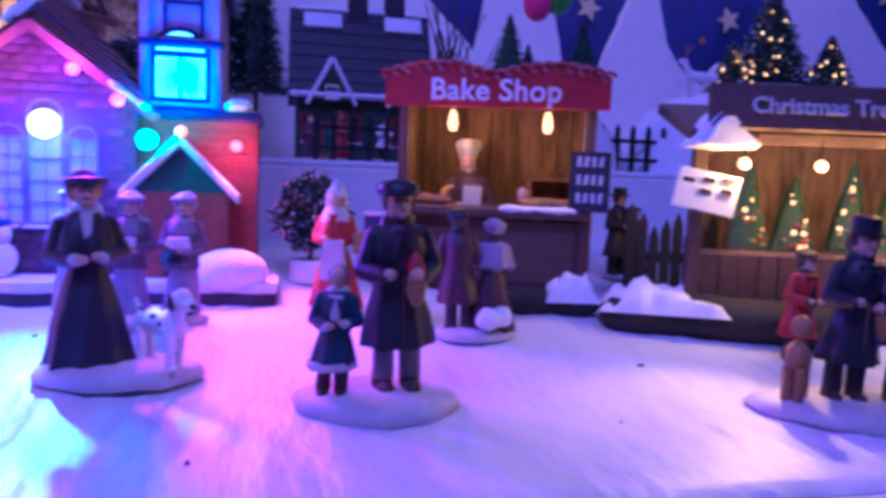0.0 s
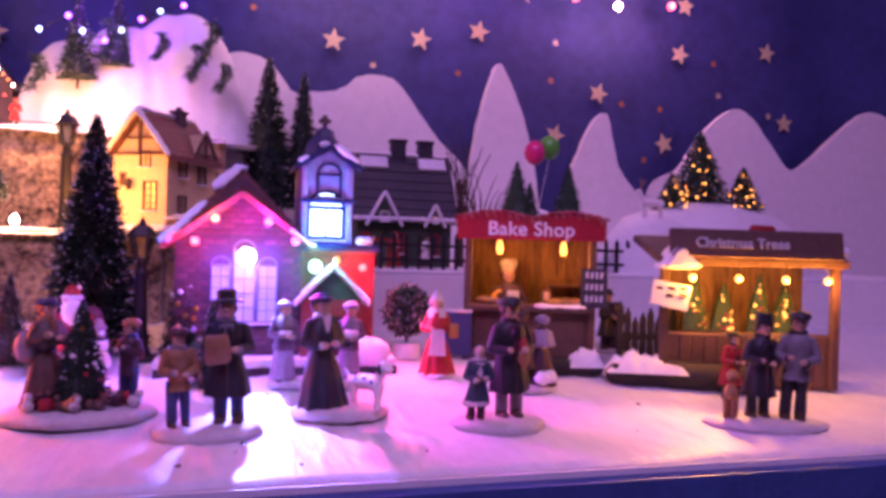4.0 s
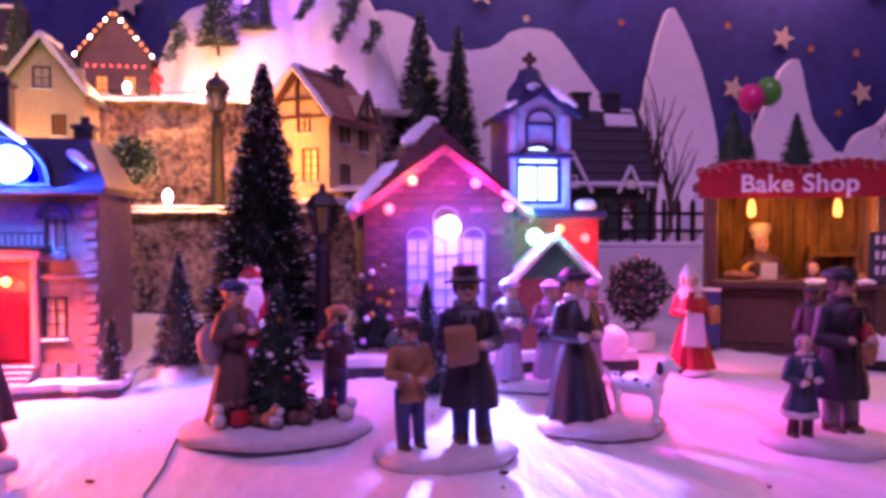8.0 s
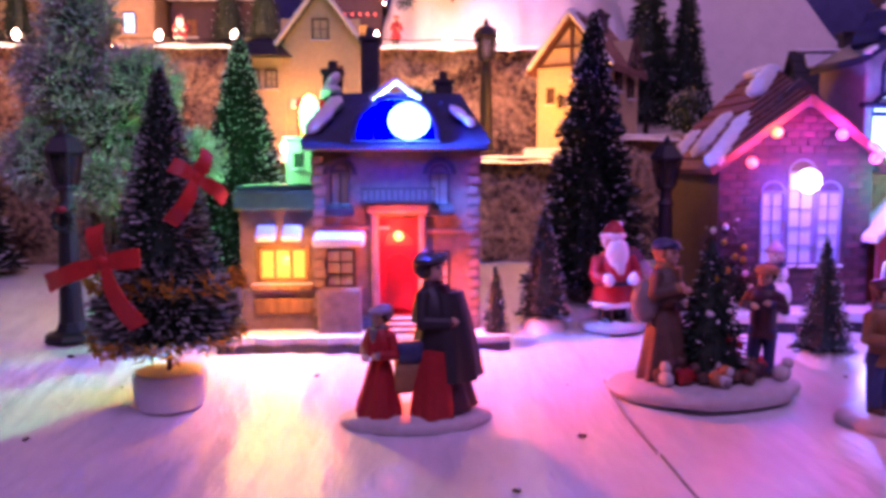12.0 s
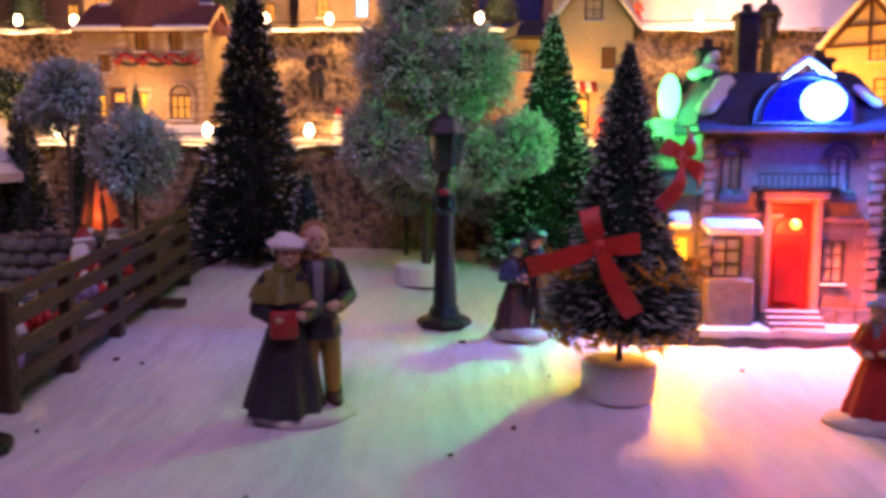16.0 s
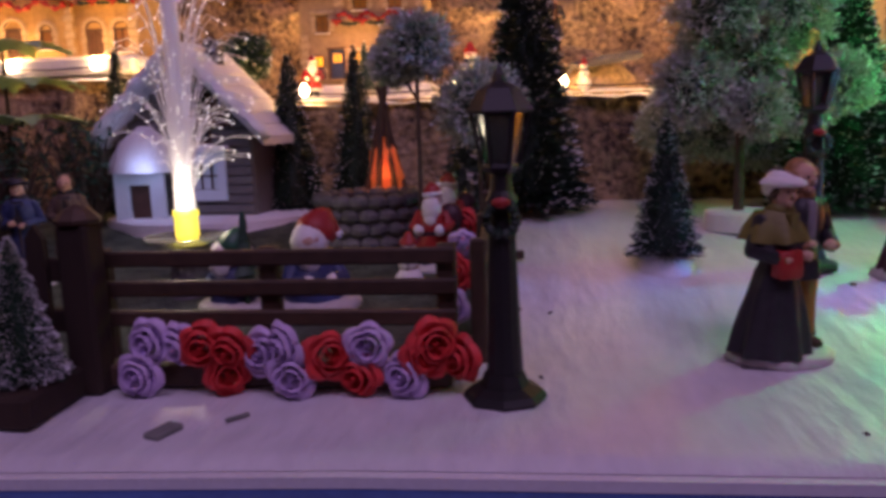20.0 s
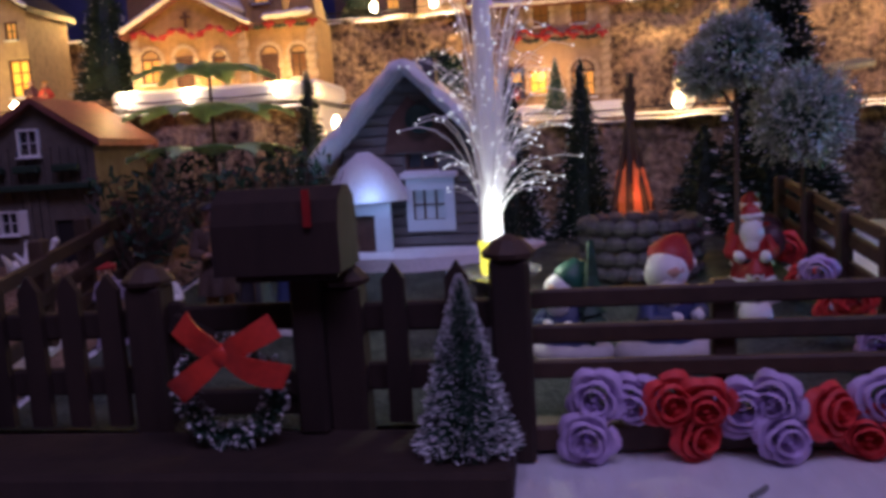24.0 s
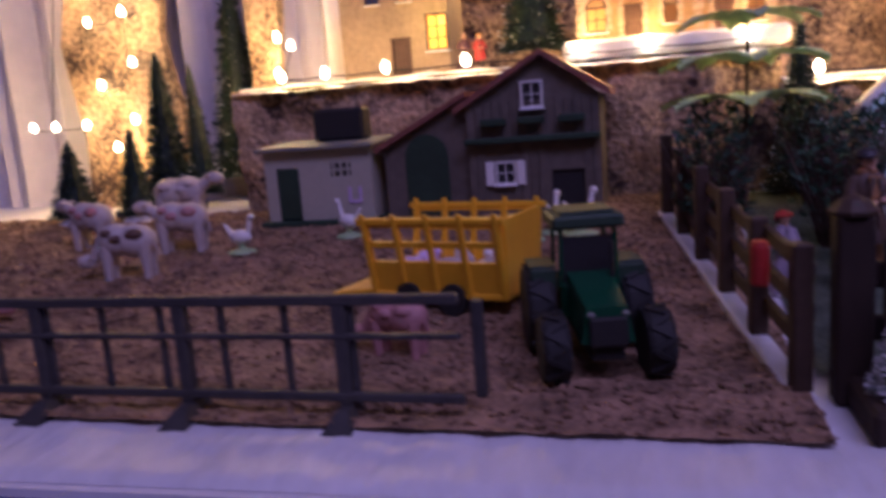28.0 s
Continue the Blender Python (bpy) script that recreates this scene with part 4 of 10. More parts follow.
# garden and farm ground
def chips(name, x0, x1, y0, y1, material, label, n, size, seed, lift):
    rng = random.Random(seed)
    sheet(name, x0, x1, y0, y1, int((x1 - x0) / 0.006), int((y1 - y0) / 0.006), lambda x, y: ground(y) + lift + 0.0012 * noise.noise((x * 90, y * 90, 5)), material, label)
    b = B(material)
    for _ in range(n):
        x, y = rng.uniform(x0, x1), rng.uniform(y0, y1)
        s = size * rng.uniform(0.5, 1.3)
        b.at(pose(x, y, ground(y) + lift + 0.001, rng.uniform(-25, 25), rng.uniform(-25, 25), rng.uniform(0, 180))).box((0, 0, 0), (s, s * 0.5, s * 0.22))
    single(name + "_chips", b.at(), Matrix(), "loose " + label, "mulch", kind="stuff")


chips("ground_farm", -1.72, -1.004, 0.109, 0.500, SOIL, "brown wood chips covering the toy farm yard", 9500, 0.0031, 3, 0.0022)
LAWN = mat("dark_artificial_turf", (0.016, 0.030, 0.014), 0.8, var=0.5, scale=500, bump=1.0, depth=0.002, second=(0.07, 0.085, 0.06))
sheet("ground_garden", -0.998, -0.672, 0.170, 0.485, 60, 60, lambda x, y: ground(y) + 0.0020 + 0.0010 * noise.noise((x * 120, y * 120, 5)), LAWN, "dark green artificial turf of the fenced garden")
single("path_strip", B(SNOWTOP).at(pose(-1.027, 0.277, 0.0125, 6.2, 0, 9.2)).box((0, 0, 0), (0.009, 0.264, 0.007), 0.001), Matrix(), "narrow white foam strip edging the farm yard", "edging", kind="structure")

# white drape with fairy lights at the left-hand end
drape = thing("drape", pose(0, 0, 0), "white drape hanging in folds at the village end", "drape", kind="structure")
b, n = B(DRAPE), 120
vs = []
for k in range(n + 1):
    x = -2.0 + 0.70 * k / n
    y = 0.66 + 0.016 * math.sin(x * 75) + 0.008 * math.sin(x * 190 + 1)
    vs.append((x, y))
b.add([(x, y, 0.01) for x, y in vs] + [(x, y, 0.85) for x, y in vs], [(k, k + 1, n + 2 + k, n + 1 + k) for k in range(n)])
part("cloth", b, drape, smooth=True)

# ---- bottle-brush and frosted trees ----
PINES = [
    # x, y, height, radius, blades, frost, label
    (-0.226, 0.372, 0.172, 0.041, 4600, 0.20, "tall dark green bottle-brush tree with frosted tips"),
    (-0.266, 0.306, 0.066, 0.0165, 1500, 0.30, "small dark bottle-brush tree on a snow mound"),
    (-0.141, 0.250, 0.060, 0.0150, 1500, 0.25, "small dark bottle-brush tree on a snow mound"),
    (-0.650, 0.432, 0.195, 0.045, 4600, 0.20, "tall dark green bottle-brush tree with frosted tips"),
    (-0.450, 0.424, 0.160, 0.044, 4800, 0.40, "tall bottle-brush tree lit green beside the town house"),
    (-0.582, 0.297, 0.077, 0.0195, 2300, 0.35, "small dark bottle-brush tree on a stem in a white mound"),
    (-0.815, 0.440, 0.112, 0.027, 2200, 0.25, "slim dark bottle-brush tree behind the garden cottage"),
    (-0.768, 0.440, 0.116, 0.024, 2200, 0.25, "slim dark bottle-brush tree behind the garden well"),
    (-0.955, 0.470, 0.124, 0.026, 2000, 0.2, "dark bottle-brush tree behind the snowy cottage"),
    (-0.690, 0.452, 0.070, 0.030, 1500, 0.10, "low dark bushy tree at the garden corner"),
    (-1.497, 0.530, 0.150, 0.030, 3000, 0.06, "tall dark green tree beside the farm yard"),
    (-1.557, 0.470, 0.076, 0.026, 1300, 0.06, "small dark tree beside the farm yard"),
    (-1.489, 0.465, 0.082, 0.022, 1300, 0.06, "small dark tree beside the farm yard"),
]
for k, (x, y, h, r, n, f, label) in enumerate(PINES):
    pine(on(x, y), h, r, label, n, None, f, "mound" if h < 0.09 else "", seed=k + 3, lift=0.10 if h < 0.09 else 0.03)
deco = pine(on(-0.160, 0.325), 0.080, 0.019, "small dark tree hung with white and violet balls", 1500, None, 0.15, "mound", seed=71)
rng = random.Random(72)
for k in range(16):
    t, u = rng.uniform(3.4, 6.0), rng.random()
    rr = 0.017 * (1 - u) ** 0.85 + 0.001
    part("bauble", B((WHITEP, ROSE_W, GOLD)[k % 3]).ball((rr * math.cos(t), rr * math.sin(t), 0.012 + 0.062 * u), 0.0019, 6), deco)
HIGH = [
    # on the terraces: x, y, z, height, radius
    (-1.470, 0.630, 0.0276, 0.250, 0.040, "tall dark tree before the white drape"),
    (-1.150, 0.560, 0.136, 0.140, 0.033, "tall dark tree between two lit model houses"),
    (-1.482, 0.560, 0.0276, 0.140, 0.022, "slim dark tree before the white drape"),
    (-0.079, 0.745, 0.128, 0.205, 0.046, "tall dark tree before a card mountain"),
    (-0.036, 0.745, 0.128, 0.192, 0.034, "slim dark tree before a card mountain"),
    (-0.098, 0.520, 0.128, 0.038, 0.009, "tiny frosted tree beside the timbered house"),
]
for k, (x, y, z, h, r, label) in enumerate(HIGH):
    pine(pose(x, y, z), h, r, label, 2600 if h > 0.15 else 1500, None, 0.12, "", seed=k + 40)


def frosted_tree(m, stem, balls, label, seed, needle=None, disc=0.0):
    """A wire-stemmed tree with frosted round heads."""
    rng = random.Random(seed)
    ob = thing("frosted_tree", m, label, "tree", "frosted round trees")
    top = max(c[2] for c, r in balls)
    b = B(BARK).rod((0, 0, 0), (0, 0, top * 0.9), stem, stem * 0.6, 8)
    for c, r in balls:
        b.rod((0, 0, max(0.01, c[2] - 0.02)), c, stem * 0.5, stem * 0.4, 6)
    part("trunk", b, ob)
    for c, r in balls:
        bb = B(needle or FROSTG)
        frosted_ball(bb, c, r, int(600 + r * 80000), rng, needle or FROSTG, 0.0008 if needle is None else 0.0013)
        part("crown", bb, ob)
    if disc:
        part("base_disc", B(FOAM).lathe([(disc, 0), (disc, 0.010), (disc * 0.95, 0.0115)], (0, 0, 0), 22), ob)
    return ob


FT = "frosted round-headed tree with pale bristles"
frosted_tree(on(-0.527, 0.372), 0.0032, [((-0.012, 0, 0.128), 0.034), ((0.026, 0.004, 0.126), 0.029), ((-0.028, -0.004, 0.084), 0.027), ((0.034, 0.004, 0.074), 0.023), ((0.006, -0.012, 0.070), 0.019), ((0.056, 0.004, 0.083), 0.022), ((0.008, 0.006, 0.104), 0.027), ((-0.006, 0.002, 0.166), 0.025)], "many-headed frosted tree on a white disc", 5, disc=0.019)
frosted_tree(on(-0.675, 0.3065), 0.0016, [((0, 0, 0.0835), 0.0255)], FT + " behind the garden fence", 6)
frosted_tree(on(-0.706, 0.300), 0.0016, [((0, 0, 0.1155), 0.0200), ((-0.012, 0.004, 0.108), 0.015)], FT + " beside the garden well", 7)
frosted_tree(pose(-0.868, 0.512, 0.110), 0.0014, [((0, 0, 0.034), 0.021)], "small round frosted topiary tree on the terrace", 8, PINE2)
frosted_tree(pose(-0.333, 0.505, 0.110), 0.0014, [((0, 0, 0.034), 0.020)], "small round frosted topiary tree on the terrace", 9, PINE2)
frosted_tree(pose(-0.118, 0.505, 0.128), 0.0014, [((0, 0, 0.016), 0.017)], "low round frosted bush on the terrace", 10, PINE2)
frosted_tree(on(0.004, 0.336), 0.0016, [((0, 0, 0.036), 0.021)], "round snowy bush standing beside the church", 11, PINE2, disc=0.011)
frosted_tree(on(-0.548, 0.455), 0.0016, [((0, 0, 0.056), 0.030), ((0.03, 0, 0.05), 0.024)], FT + " against the rock wall", 12)
frosted_tree(on(-0.470, 0.462), 0.0016, [((0, 0, 0.058), 0.026), ((-0.02, 0, 0.04), 0.02)], FT + " against the rock wall", 13)


# ---- street lamps ----
def street_lamp(m, h, label, wreath=True):
    """A black lamp with a flared octagonal foot, a fluted post and a glazed lantern."""
    ob = thing("street_lamp", m, label, "street lamp", "street lamps")
    P = lambda *pr: [(r * h, z * h) for r, z in pr]
    part("foot", B(BLACK).lathe(P((0.125, 0), (0.130, 0.012), (0.118, 0.030), (0.075, 0.045), (0.062, 0.085)), (0, 0, 0), 8), ob)
    part("post", B(BLACK).lathe(P((0.056, 0.075), (0.050, 0.20), (0.043, 0.45), (0.040, 0.60), (0.048, 0.61), (0.034, 0.64), (0.030, 0.70)), (0, 0, 0), 12, wob=0.03), ob)
    head = part("lantern", B(BLACK).lathe(P((0.036, 0.69), (0.060, 0.71), (0.056, 0.72)), (0, 0, 0), 6).lathe(P((0.092, 0.865), (0.100, 0.872), (0.060, 0.935), (0.022, 0.955), (0.018, 0.975), (0.006, 1.0)), (0, 0, 0), 6), ob)
    b = B(BLACK)
    for k in range(6):
        t = math.pi * k / 3
        b.rod((0.054 * h * math.cos(t), 0.054 * h * math.sin(t), 0.715 * h), (0.084 * h * math.cos(t), 0.084 * h * math.sin(t), 0.87 * h), 0.0065 * h, None, 5)
    part("lantern_frame", b, head)
    part("glass", B(LAMPGLASS).lathe(P((0.046, 0.72), (0.074, 0.865)), (0, 0, 0), 6), head)
    if wreath:
        b = B(PINE)
        n = 29
        tube(b, [(0.044 * h * math.cos(t), -0.050 * h, 0.560 * h + 0.044 * h * math.sin(t)) for t in (2 * math.pi * k / (n - 1) for k in range(n))], [h * (0.014 + 0.004 * math.sin(k * 2.6)) for k in range(n)], 7)
        part("wreath", b, ob, "small dark wreath with a red bow")
        part("bow", B(RED).ball((0, -0.062 * h, 0.61 * h), 0.018 * h, 5, 1.6, 0.8, 0.9), ob)
    return ob


street_lamp(on(-0.512, 0.296), 0.110, "tall black street lamp with a small wreath")
street_lamp(on(-0.660, 0.143), 0.107, "tall black street lamp beside the garden fence")
street_lamp(pose(-0.274, 0.545, 0.110), 0.112, "brown street lamp standing on the terrace", False)
street_lamp(on(-0.190, 0.338), 0.101, "dark street lamp before the tall tree", False)


# ---- figurines ----
def fig(name, m, label, build, category="figurine", group="ceramic figurines"):
    b = B(SNOWTOP)
    build(b)
    lumps = [Vector(p) for p in b.v]
    b.v = [tuple(p + noise.noise_vector(p * 210 + m.translation * 50) * 0.00075 + noise.noise_vector(p * 620) * 0.00030) for p in lumps]
    return single(name, b, m, label, category, group, smooth=True)


DCOAT = mat("dark_coat_paint", (0.022, 0.020, 0.026), 0.5, var=0.25, scale=400)
BLUECOAT = mat("blue_coat_paint", (0.035, 0.05, 0.13), 0.5, var=0.25, scale=400)
TEAL = mat("teal_coat_paint", (0.018, 0.048, 0.075), 0.5, var=0.25, scale=400)
PLUM = mat("plum_dress_paint", (0.062, 0.022, 0.034), 0.5, var=0.25, scale=400)
MAUVE = mat("mauve_jacket_paint", (0.15, 0.10, 0.13), 0.55, var=0.25, scale=400)
GREYC = mat("grey_cloth_paint", (0.20, 0.19, 0.21), 0.55, var=0.2, scale=400)
LILAC = mat("lilac_cloth_paint", (0.30, 0.25, 0.33), 0.55, var=0.2, scale=400)
TAN = mat("tan_cloth_paint", (0.30, 0.15, 0.06), 0.55, var=0.25, scale=400)
MUSTARD = mat("mustard_cloth_paint", (0.34, 0.18, 0.03), 0.55, var=0.2, scale=400)
UMBER = mat("umber_coat_paint", (0.10, 0.066, 0.05), 0.6, var=0.3, scale=400)
OLIVE = mat("olive_shawl_paint", (0.16, 0.14, 0.03), 0.55, var=0.2, scale=400)
BASEP = mat("figurine_base_paint", (0.52, 0.49, 0.48), 0.6, var=0.15, scale=300, bump=0.5)


def base(b, rx, ry, h=0.006):
    b.use(BASEP)
    cobble_base(b, rx, ry, h, 1)


def f_couple(b):
    base(b, 0.027, 0.020)
    person(b, (0.007, 0.004, 0.005), 0.070, DCOAT, GREYC, "coat", 10, ("cap", DCOAT), None, scarf=PLUM)
    person(b, (-0.0145, -0.003, 0.005), 0.043, TEAL, PLUM, "coat", -6, None, GREYC, scarf=BASEP)
    # fur hem of the child's coat, and the small toy that the man holds
    b.use(BASEP).at()
    cloth_form(b, [(0.0072, 0.0142), (0.0082, 0.0152), (0.0078, 0.0168)], (-0.0145, -0.003, 0), 6, 0.06)
    b.use(RED).ball((0.0115, -0.0075, 0.0475), 0.0030, 7, 1.0, 0.9, 0.9).lathe([(0.0028, 0), (0.0022, 0.0025), (0.0004, 0.0055)], (0.0112, -0.0075, 0.0485), 9)
    b.use(TAN).ball((0.0118, -0.0082, 0.0410), 0.0036, 7, 0.9, 0.8, 1.4).use(SKIN).ball((0.0116, -0.0100, 0.0465), 0.0020, 6)


def spotted_dog(b, m, s):
    """A slim white dog with dark spots, standing and looking along +x."""
    b.use(WHITEP).at(m @ Matrix.Scale(s, 4))
    b.rod((-0.0075, 0, 0.0125), (0.0065, 0, 0.0135), 0.0036, 0.0044, 10).ball((-0.0078, 0, 0.0122), 0.0038, 8).ball((0.0068, 0, 0.0133), 0.0046, 8)
    for x, y, bend in ((-0.0085, 0.0024, -0.0012), (-0.0075, -0.0024, 0.0006), (0.0072, 0.0022, 0.0), (0.0086, -0.0022, 0.0012)):
        b.rod((x, y, 0.0115), (x + bend, y, 0.0055), 0.0021, 0.0014, 7).rod((x + bend, y, 0.0055), (x, y, 0.0006), 0.0013, 0.0012, 7).ball((x + 0.0008, y, 0.0008), 0.0014, 5, 1.4, 1, 0.6)
    b.rod((0.0085, 0, 0.0150), (0.0118, 0, 0.0205), 0.0030, 0.0024, 8).ball((0.0125, 0, 0.0218), 0.0032, 8, 1.15, 0.95, 1.0)
    b.rod((0.0140, 0, 0.0212), (0.0178, 0, 0.0202), 0.0022, 0.0015, 8)
    b.rod((-0.0105, 0, 0.0140), (-0.0150, 0, 0.0185), 0.0012, 0.0006, 6)
    b.use(DCOAT).ball((0.0182, 0, 0.0203), 0.0009, 5)
    for y in (-1, 1):
        b.ball((0.0115, y * 0.0030, 0.0212), 0.0018, 6, 0.9, 0.4, 1.5)
    rng = random.Random(4)
    for k in range(20):
        x, a = rng.uniform(-0.009, 0.008), rng.uniform(-0.4, 3.54)
        b.ball((x, 0.0041 * math.cos(a), 0.0130 + 0.0041 * math.sin(a)), rng.uniform(0.0007, 0.0013), 5, 1.1, 0.7, 0.7)
    b.at()


def f_ladydog(b):
    base(b, 0.028, 0.018)
    person(b, (-0.010, 0.002, 0.004), 0.067, DCOAT, DCOAT, "lady", 20, ("bonnet", DCOAT), MUSTARD, scarf=BASEP)
    spotted_dog(b, pose(0.0150, -0.003, 0.0058, 0, 0, -48), 1.15)


def f_pair(b):
    base(b, 0.028, 0.019)
    person(b, (0.012, 0.004, 0.005), 0.069, DCOAT, BLUECOAT, "coat", -10, ("top", DCOAT), None, scarf=GREYC)
    person(b, (-0.014, 0.000, 0.005), 0.052, TAN, BLUECOAT, "man", 12, ("cap", PLUM), None, scarf=GREYC)
    # a wrapped parcel under the gentleman's arm
    b.use(TAN).at(pose(0.0035, -0.009, 0.0470, 8, -6, -14)).box((0, 0, 0), (0.0125, 0.0060, 0.0150), 0.0022).at()


def f_tree_trimmers(b):
    base(b, 0.040, 0.024, 0.007)
    person(b, (-0.016, 0.004, 0.006), 0.060, UMBER, BROWN, "lady", 40, ("cap", BLUECOAT), TAN, arm=0.4)
    b.use(GREYC).at().ball((-0.026, 0.002, 0.040), 0.0062, 8, 1, 0.8, 1.5)
    person(b, (0.026, 0.004, 0.005), 0.050, PLUM, BLUECOAT, "man", -40, ("cap", TAN), arm=0.5)
    rng = random.Random(9)

    def crown(g):
        u = g.random()
        t = g.uniform(0, 6.283)
        r = 0.0165 * (1 - u) ** 0.8 + 0.001
        d = Vector((math.cos(t), math.sin(t), 0))
        return Vector((0.002, 0, 0.010 + 0.056 * u)) + d * r * 0.2, Vector((0.002, 0, 0.008 + 0.056 * u)) + d * r * g.uniform(0.8, 1.1)

    b.use(PINE).lathe([(0.013, 0.008), (0.009, 0.03), (0.001, 0.066)], (0.002, 0, 0), 10, wob=0.06)
    bristles(b, 1500, rng, crown, 0.0011, PINE, 0.05, FROST)
    for k in range(16):
        t, u = rng.uniform(0, 6.283), rng.random()
        r = 0.016 * (1 - u)
        b.use(rng.choice((RED, GOLD, WHITEP))).ball((0.002 + r * math.cos(t), r * math.sin(t), 0.010 + 0.05 * u), 0.0016, 5)
    # toys and parcels heaped round the foot of the tree
    for k in range(30):
        a, q = rng.uniform(3.0, 6.6), rng.uniform(0.35, 0.92)
        x, y = 0.036 * q * math.cos(a), 0.021 * q * math.sin(a)
        size, c = rng.uniform(0.0045, 0.0075), rng.choice((PLUM, TAN, GREYC, BASEP, BROWN, BASEP, RED))
        b.use(c).at(pose(x, y, 0.0085, rng.uniform(-20, 20), rng.uniform(-20, 20), rng.uniform(0, 90)))
        if k % 3:
            b.ball((0, 0, size * 0.35), size * 0.55, 7, 1.0, 0.9, 0.9).ball((size * 0.2, -size * 0.2, size * 0.95), size * 0.36, 6)
        else:
            b.box((0, 0, size * 0.4), (size, size * 0.8, size * 0.9), 0.0010)
    b.at()


def f_carolers(b):
    base(b, 0.031, 0.013, 0.005)
    for x, h in ((-0.0215, 0.052), (0.0, 0.051), (0.0215, 0.051)):
        person(b, (x, 0, 0.004), h, MAUVE, LILAC, "singer", x * -500, ("bonnet", LILAC), GREYC)
        b.use(DCOAT).at(pose(x, 0, 0.004))
        cloth_form(b, [(0.0064, 0.0225), (0.0067, 0.0240), (0.0062, 0.0255)], (0, 0, 0), 6, 0.05)
        b.use(WHITEP).at(pose(x, -0.0092, 0.0355, 35, 0, x * -500)).box((0, 0, 0), (0.0085, 0.0012, 0.0056), 0.0004).at()


def f_gnome(b):
    base(b, 0.012, 0.011, 0.003)
    person(b, (0, 0, 0.002), 0.054, RED, RED, "lady", -15, ("hood", BASEP), scarf=RED)
    b.use(BASEP).at(pose(0, 0, 0, 0, 0, -15)).slab([(-0.0062, 0.016), (0.0062, 0.016), (0.0045, 0.034), (-0.0045, 0.034)], -0.0105, -0.0060)
    b.use(MUSTARD).at().box((0.010, -0.006, 0.033), (0.007, 0.005, 0.010), 0.001)


def f_customers(b):
    base(b, 0.018, 0.012, 0.004)
    person(b, (-0.007, 0.002, 0.003), 0.052, PLUM, DCOAT, "coat", 160, ("cap", DCOAT))
    person(b, (0.007, 0, 0.003), 0.048, LILAC, PLUM, "lady", 170, ("bonnet", LILAC))
    b.use(WHITEP).at().ball((0.001, -0.011, 0.010), 0.005, 6, 1.2, 0.9, 1.0).ball((0.008, -0.010, 0.011), 0.0045, 6)


def f_shoppers(b):
    base(b, 0.036, 0.020, 0.005)
    person(b, (0.016, 0.002, 0.004), 0.066, GREYC, DCOAT, "man", -14, ("cap", DCOAT))
    person(b, (-0.004, 0.006, 0.004), 0.062, DCOAT, DCOAT, "coat", 10, ("top", DCOAT))
    b.use(TAN).at(pose(-0.022, 0, 0.004, 0, 0, 60))
    b.ball((0, 0, 0.016), 0.005, 7, 1.3, 0.9, 1.1).ball((0.004, 0, 0.026), 0.004, 6)
    for x in (-0.004, 0.004):
        b.rod((x, -0.002, 0), (x, -0.002, 0.013), 0.0017, None, 6).rod((x, 0.002, 0), (x, 0.002, 0.013), 0.0017, None, 6)
    b.at()


def f_child_red(b):
    person(b, (0, 0, 0), 0.048, RED, DCOAT, "coat", 0, ("cap", DCOAT))


def f_dark_pair(b):
    base(b, 0.012, 0.009, 0.003)
    person(b, (-0.005, 0, 0.002), 0.049, DCOAT, DCOAT, "coat", 20, ("top", DCOAT))
    person(b, (0.006, 0, 0.002), 0.040, DCOAT, PLUM, "lady", -10, ("bonnet", DCOAT))


def f_lady_child(b):
    base(b, 0.029, 0.014, 0.005)
    person(b, (0.013, 0.003, 0.004), 0.061, DCOAT, PLUM, "lady", 50, ("bonnet", DCOAT), root=pose(0, 0, 0, 0, -5, 0))
    b.at().use(DCOAT)
    cloth_form(b, [(0.0145, 0.018), (0.0135, 0.026), (0.0105, 0.040), (0.0070, 0.052)], (0.0125, 0.004, 0), 7, 0.09)
    b.use(RED)
    cloth_form(b, [(0.0090, 0.005), (0.0080, 0.016), (0.0050, 0.030)], (0.0070, -0.0045, 0), 6, 0.10)
    person(b, (-0.014, 0, 0.004), 0.043, RED, RED, "lady", -40, ("bonnet", LILAC), scarf=GREYC)
    b.use(BLUECOAT).at().box((-0.002, -0.004, 0.030), (0.010, 0.007, 0.008), 0.001)
    b.use(TAN).box((-0.002, -0.002, 0.020), (0.012, 0.009, 0.012), 0.001)


def f_walkers(b):
    base(b, 0.019, 0.014, 0.004)
    person(b, (0.007, 0.004, 0.004), 0.069, DCOAT, MUSTARD, "man", 15, None, TAN)
    person(b, (-0.006, -0.003, 0.004), 0.064, DCOAT, DCOAT, "lady", 12, ("bonnet", WHITEP), None, scarf=OLIVE)
    b.at().use(OLIVE)
    cloth_form(b, [(0.0118, 0.0455), (0.0108, 0.0500), (0.0066, 0.0560)], (-0.006, -0.0035, 0), 7, 0.08)
    b.use(RED).at(pose(-0.005, -0.0125, 0.038, 0, 0, 12)).box((0, 0, 0), (0.010, 0.006, 0.010), 0.001)
    b.use(GREYC).at(pose(0.0065, -0.0045, 0.050, 0, 0, 12)).box((0, 0, 0), (0.0036, 0.0035, 0.018), 0.0006)
    b.at()


